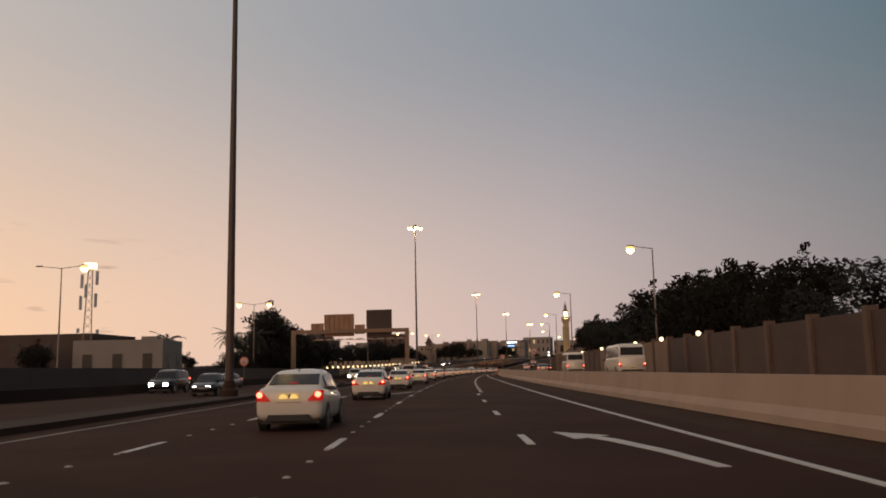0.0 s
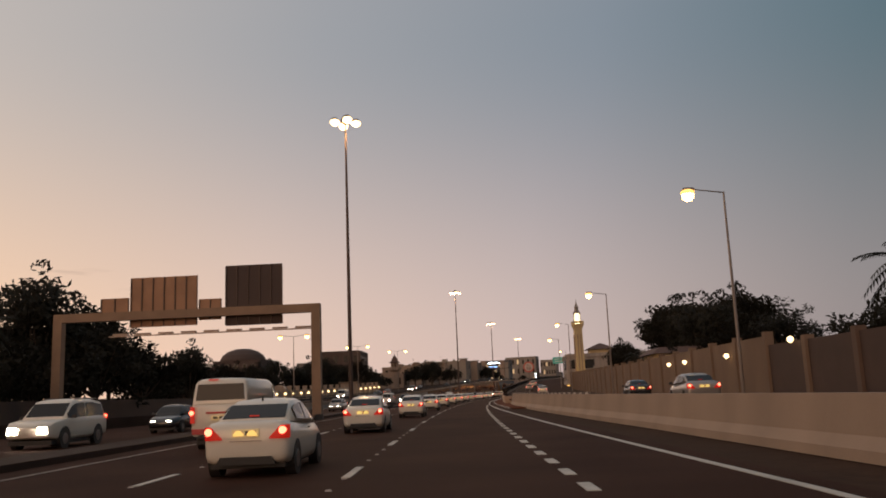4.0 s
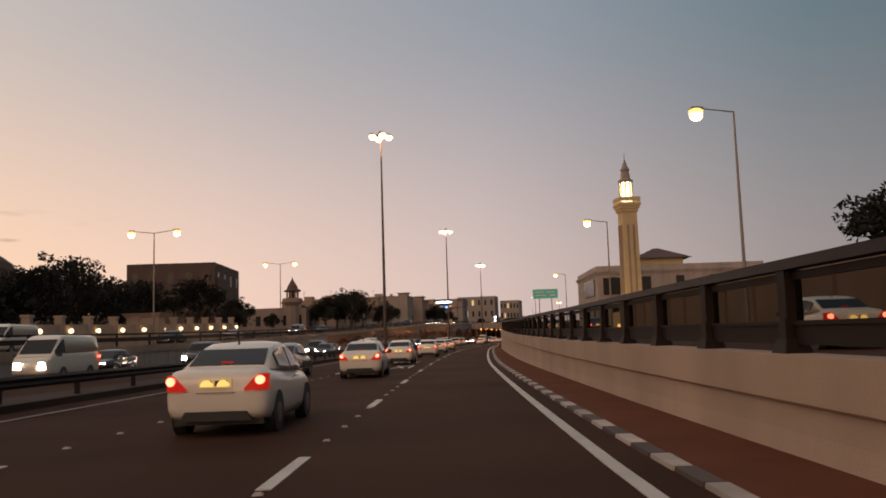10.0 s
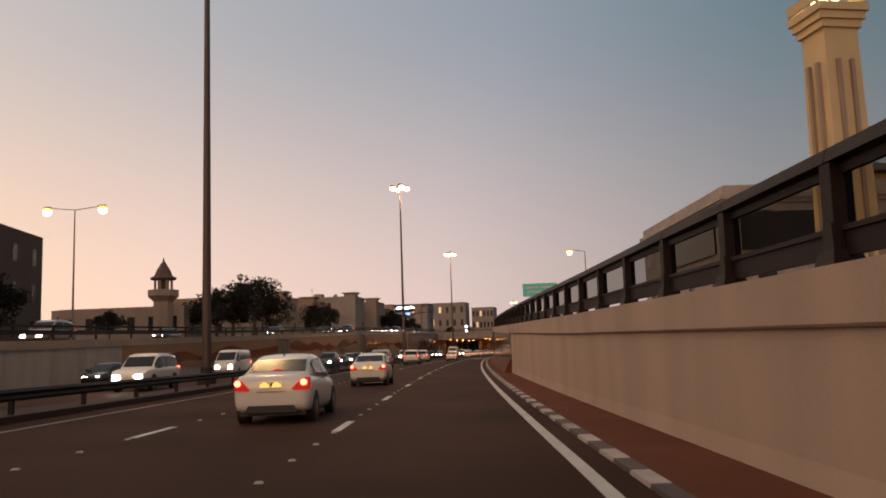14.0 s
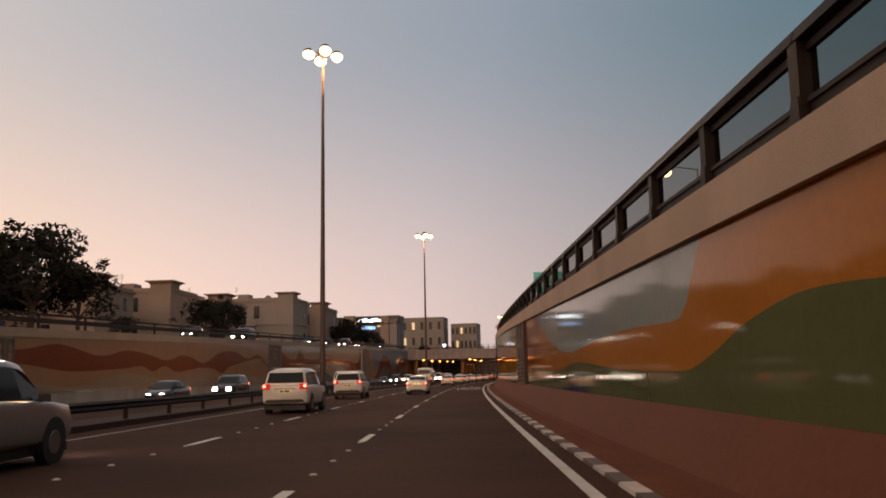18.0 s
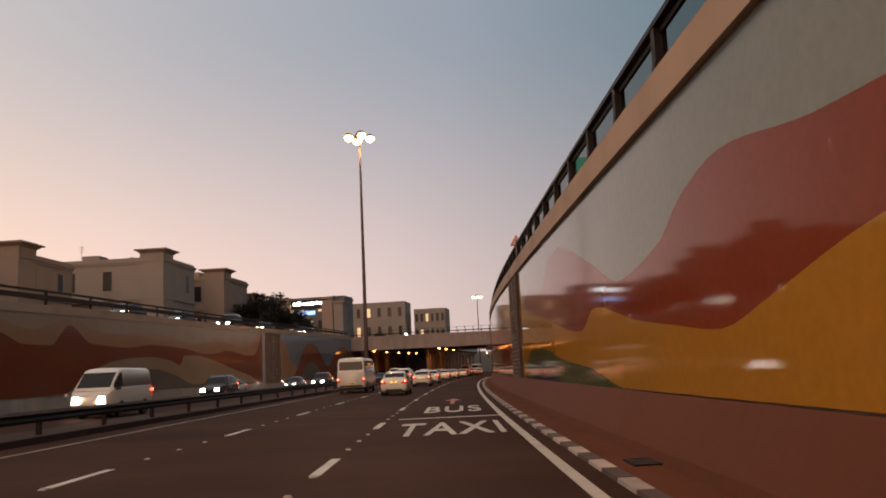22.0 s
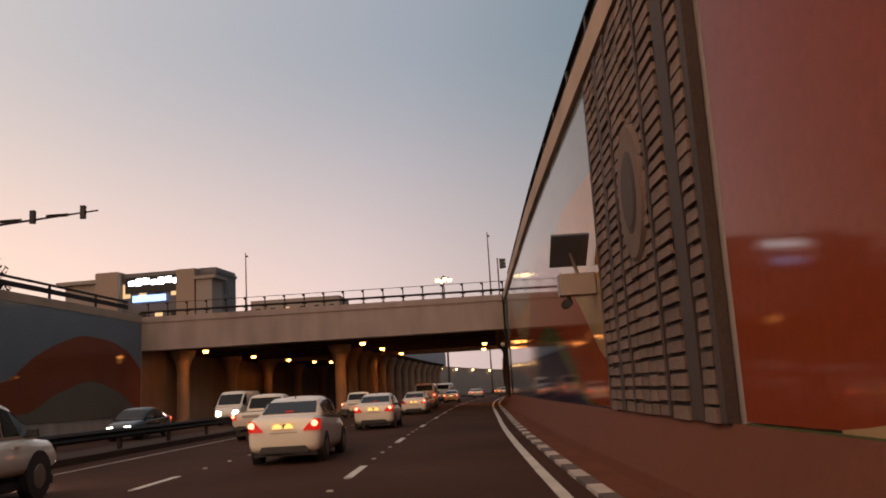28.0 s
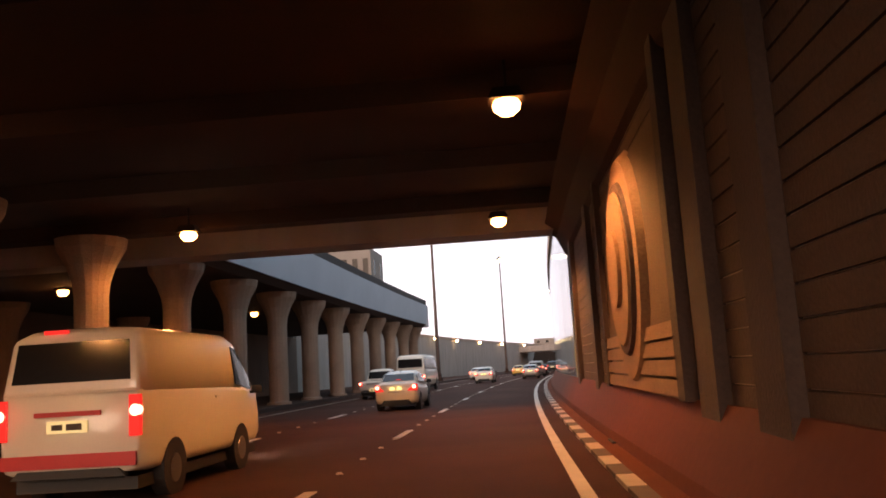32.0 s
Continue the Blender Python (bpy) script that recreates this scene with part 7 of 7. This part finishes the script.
def stick(name, me, v, u, parent, z=0.0, extra=0.0):
    ob = new(name, me); ob.parent = parent; ob.matrix_world = place(v, u, z, extra)
    return ob


DASH = quad_mesh("lane_dash", 0.16, 2.3, PAINT)
SHORT = quad_mesh("short_dash", 0.2, 1.1, PAINT)
tops = (-145.0, -83.5, 55.7, 126.6, 208.7, 269.9, 336.8, 365.4, 413.0, 452.0, 560.0, 680.0)
counts = (6, 14, 7, 8, 6, 7, 3, 5, 4, 11, 12)
studs = []
for a, b, n in zip(tops, tops[1:], counts):
    for i in range(n):
        v = a + (b - a) * i / n
        for u in (-2.1, -5.95):
            stick("lane_dash", DASH, v - 1.15, u, ROAD)
        gap = (b - a) / n
        for k in range(4):
            for u in (-2.1, -5.95):
                studs.append((v + gap * (k + 0.9) / 5.2, u))
        if v < -71:
            stick("lane_dash", DASH, v - 1.15, 1.68, ROAD)
for i in range(59):
    v = -69.5 + i * 2.4
    stick("short_dash", SHORT, v, lerp_table(((-60, 1.95), (20, 1.8), (50, 1.74)), v), ROAD)
bm = bmesh.new()
for v, u in studs:
    p = at(v, u, 0)
    box(bm, p.x, p.y, 0.012, 0.11, 0.11, 0.024, 0.6)
tagged(part("road_studs", bm, KERB_W, ROAD), kind="stuff")


def line(name, v0, v1, ufn, w, material=PAINT):
    bm = bmesh.new()
    strip(bm, v0, v1, lambda v: ((ufn(v) - w / 2, 0.0), (ufn(v) - w / 2, 0.011), (ufn(v) + w / 2, 0.011), (ufn(v) + w / 2, 0.0)), 5)
    bmesh.ops.recalc_face_normals(bm, faces=bm.faces)
    return part(name, bm, material, ROAD)


line("edge_line", -240, 900, lambda v: lerp_table(EDGE_U, v), 0.17)
PAINT_OLD = mat("worn_road_paint", (0.20, 0.15, 0.12), 0.7, vary=0.6, scale=2)
line("inner_line", -240, 900, lambda v: -9.75, 0.15, PAINT_OLD)


def flat(name, outline, v, u, material, turn_extra=0.0):
    """A painted figure from its outline, (across, along) in metres."""
    bm = bmesh.new()
    vs = [bm.verts.new((x, y, 0.0)) for x, y in outline]
    f = bm.faces.new(vs)
    r = bmesh.ops.extrude_face_region(bm, geom=[f])
    for e in r["geom"]:
        if isinstance(e, bmesh.types.BMVert):
            e.co.z = 0.011
    bmesh.ops.recalc_face_normals(bm, faces=bm.faces)
    me = mesh_of(name, bm); me.materials.append(material)
    return stick(name, me, v, u, ROAD, 0.0, turn_extra)


# bent arrow at the merging lane
flat("merge_arrow", ((0.75, -3.3), (0.95, -3.3), (0.75, -1.0), (0.35, 1.4), (0.12, 2.2), (0.35, 2.4), (-0.65, 3.6), (-0.45, 1.7), (-0.15, 1.95), (0.1, 1.1), (0.5, -1.1)), -107, 3.1, PAINT)
flat("lane_arrow", ((-0.09, -3), (0.09, -3), (0.09, 0.6), (0.35, 0.6), (0, 3.0), (-0.35, 0.6), (-0.09, 0.6)), 341.5, -0.2, RED_PAINT)


def words(text, v, u, width, length, material=PAINT):
    cu = bpy.data.curves.new("lane_word", 'FONT')
    cu.body, cu.align_x, cu.align_y, cu.size, cu.extrude = text, 'CENTER', 'CENTER', 1.0, 0.004
    cu.space_character = 1.15
    cu.offset = 0.012
    cu.materials.append(material)
    ob = new("lane_word", cu)
    ob.parent = ROAD
    k = {"BUS": 2.25, "TAXI": 2.5}[text]
    ob.matrix_world = place(v, u, 0.008) @ Matrix.Diagonal((width / k, length / 0.72, 1, 1))


words("BUS", 333.6, -0.15, 2.5, 4.4)
words("TAXI", 323.8, -0.15, 2.7, 4.4)
words("BUS", 151.5, -4.2, 2.5, 4.4)
words("TAXI", 141.8, -4.2, 2.7, 4.4)
flat("stop_bar", ((-1.55, -0.12), (1.55, -0.12), (1.55, 0.12), (-1.55, 0.12)), 328.6, -0.2, PAINT)
for k in range(5):
    flat("hatch_bar", ((-0.1, -1.2), (0.15, -1.2), (0.65, 1.2), (0.4, 1.2)), -74 + k * 1.6, -4.6 + 0.4 * k, PAINT)

# ---- kerb of black and white blocks ----
def block_mesh(name, material):
    b = bmesh.new(); box(b, 0, 0, 0.0, 0.24, 0.985, 0.1, 0.98, 0.9); me = mesh_of(name, b); me.materials.append(material); return me


KW, KB = block_mesh("kerb_block", KERB_W), block_mesh("kerb_block", KERB_B)
KERB = tagged(new("kerb"), "kerb of alternating black and white painted concrete blocks", "kerb", kind="structure")
for i in range(296):
    v = 44 + i * 1.0
    stick("kerb_block", KW if i % 2 else KB, v, lerp_table(KERB_U, v) + 0.12, KERB)
for mt, odd in ((KERB_W, 1), (KERB_B, 0)):
    bm = bmesh.new()
    for i in range(296, 560):
        if i % 2 == odd:
            v = 44 + i * 1.0
            a, b = at(v - 0.49, lerp_table(KERB_U, v) + 0.12), at(v + 0.49, lerp_table(KERB_U, v) + 0.12)
            c = (a + b) / 2
            n = (at(v, 3) - at(v, 2)).normalized() * 0.11
            d = (b - a) / 2
            vs = [bm.verts.new(c + x * n + y * d + Vector((0, 0, z))) for z in (-0.05, 0.05) for x, y in ((-1, -1), (1, -1), (1, 1), (-1, 1))]
            for f in ((3, 2, 1, 0), (4, 5, 6, 7), (0, 1, 5, 4), (1, 2, 6, 5), (2, 3, 7, 6), (3, 0, 4, 7)):
                bm.faces.new([vs[k] for k in f])
    tagged(part("far_kerb_blocks", bm, mt, KERB), kind="stuff")
# painted blocks on top of the barrier's end stretch
TOPB = tagged(new("barrier_blocks"), "black and white painted blocks along the barrier top", "kerb", kind="structure")
for i in range(66):
    v = 13 + i * 1.0
    stick("kerb_block", KW if i % 2 else KB, v, lerp_table(BARRIER_U, v) + 0.14, TOPB, lerp_table(BARRIER_TOP, v) + 0.045)
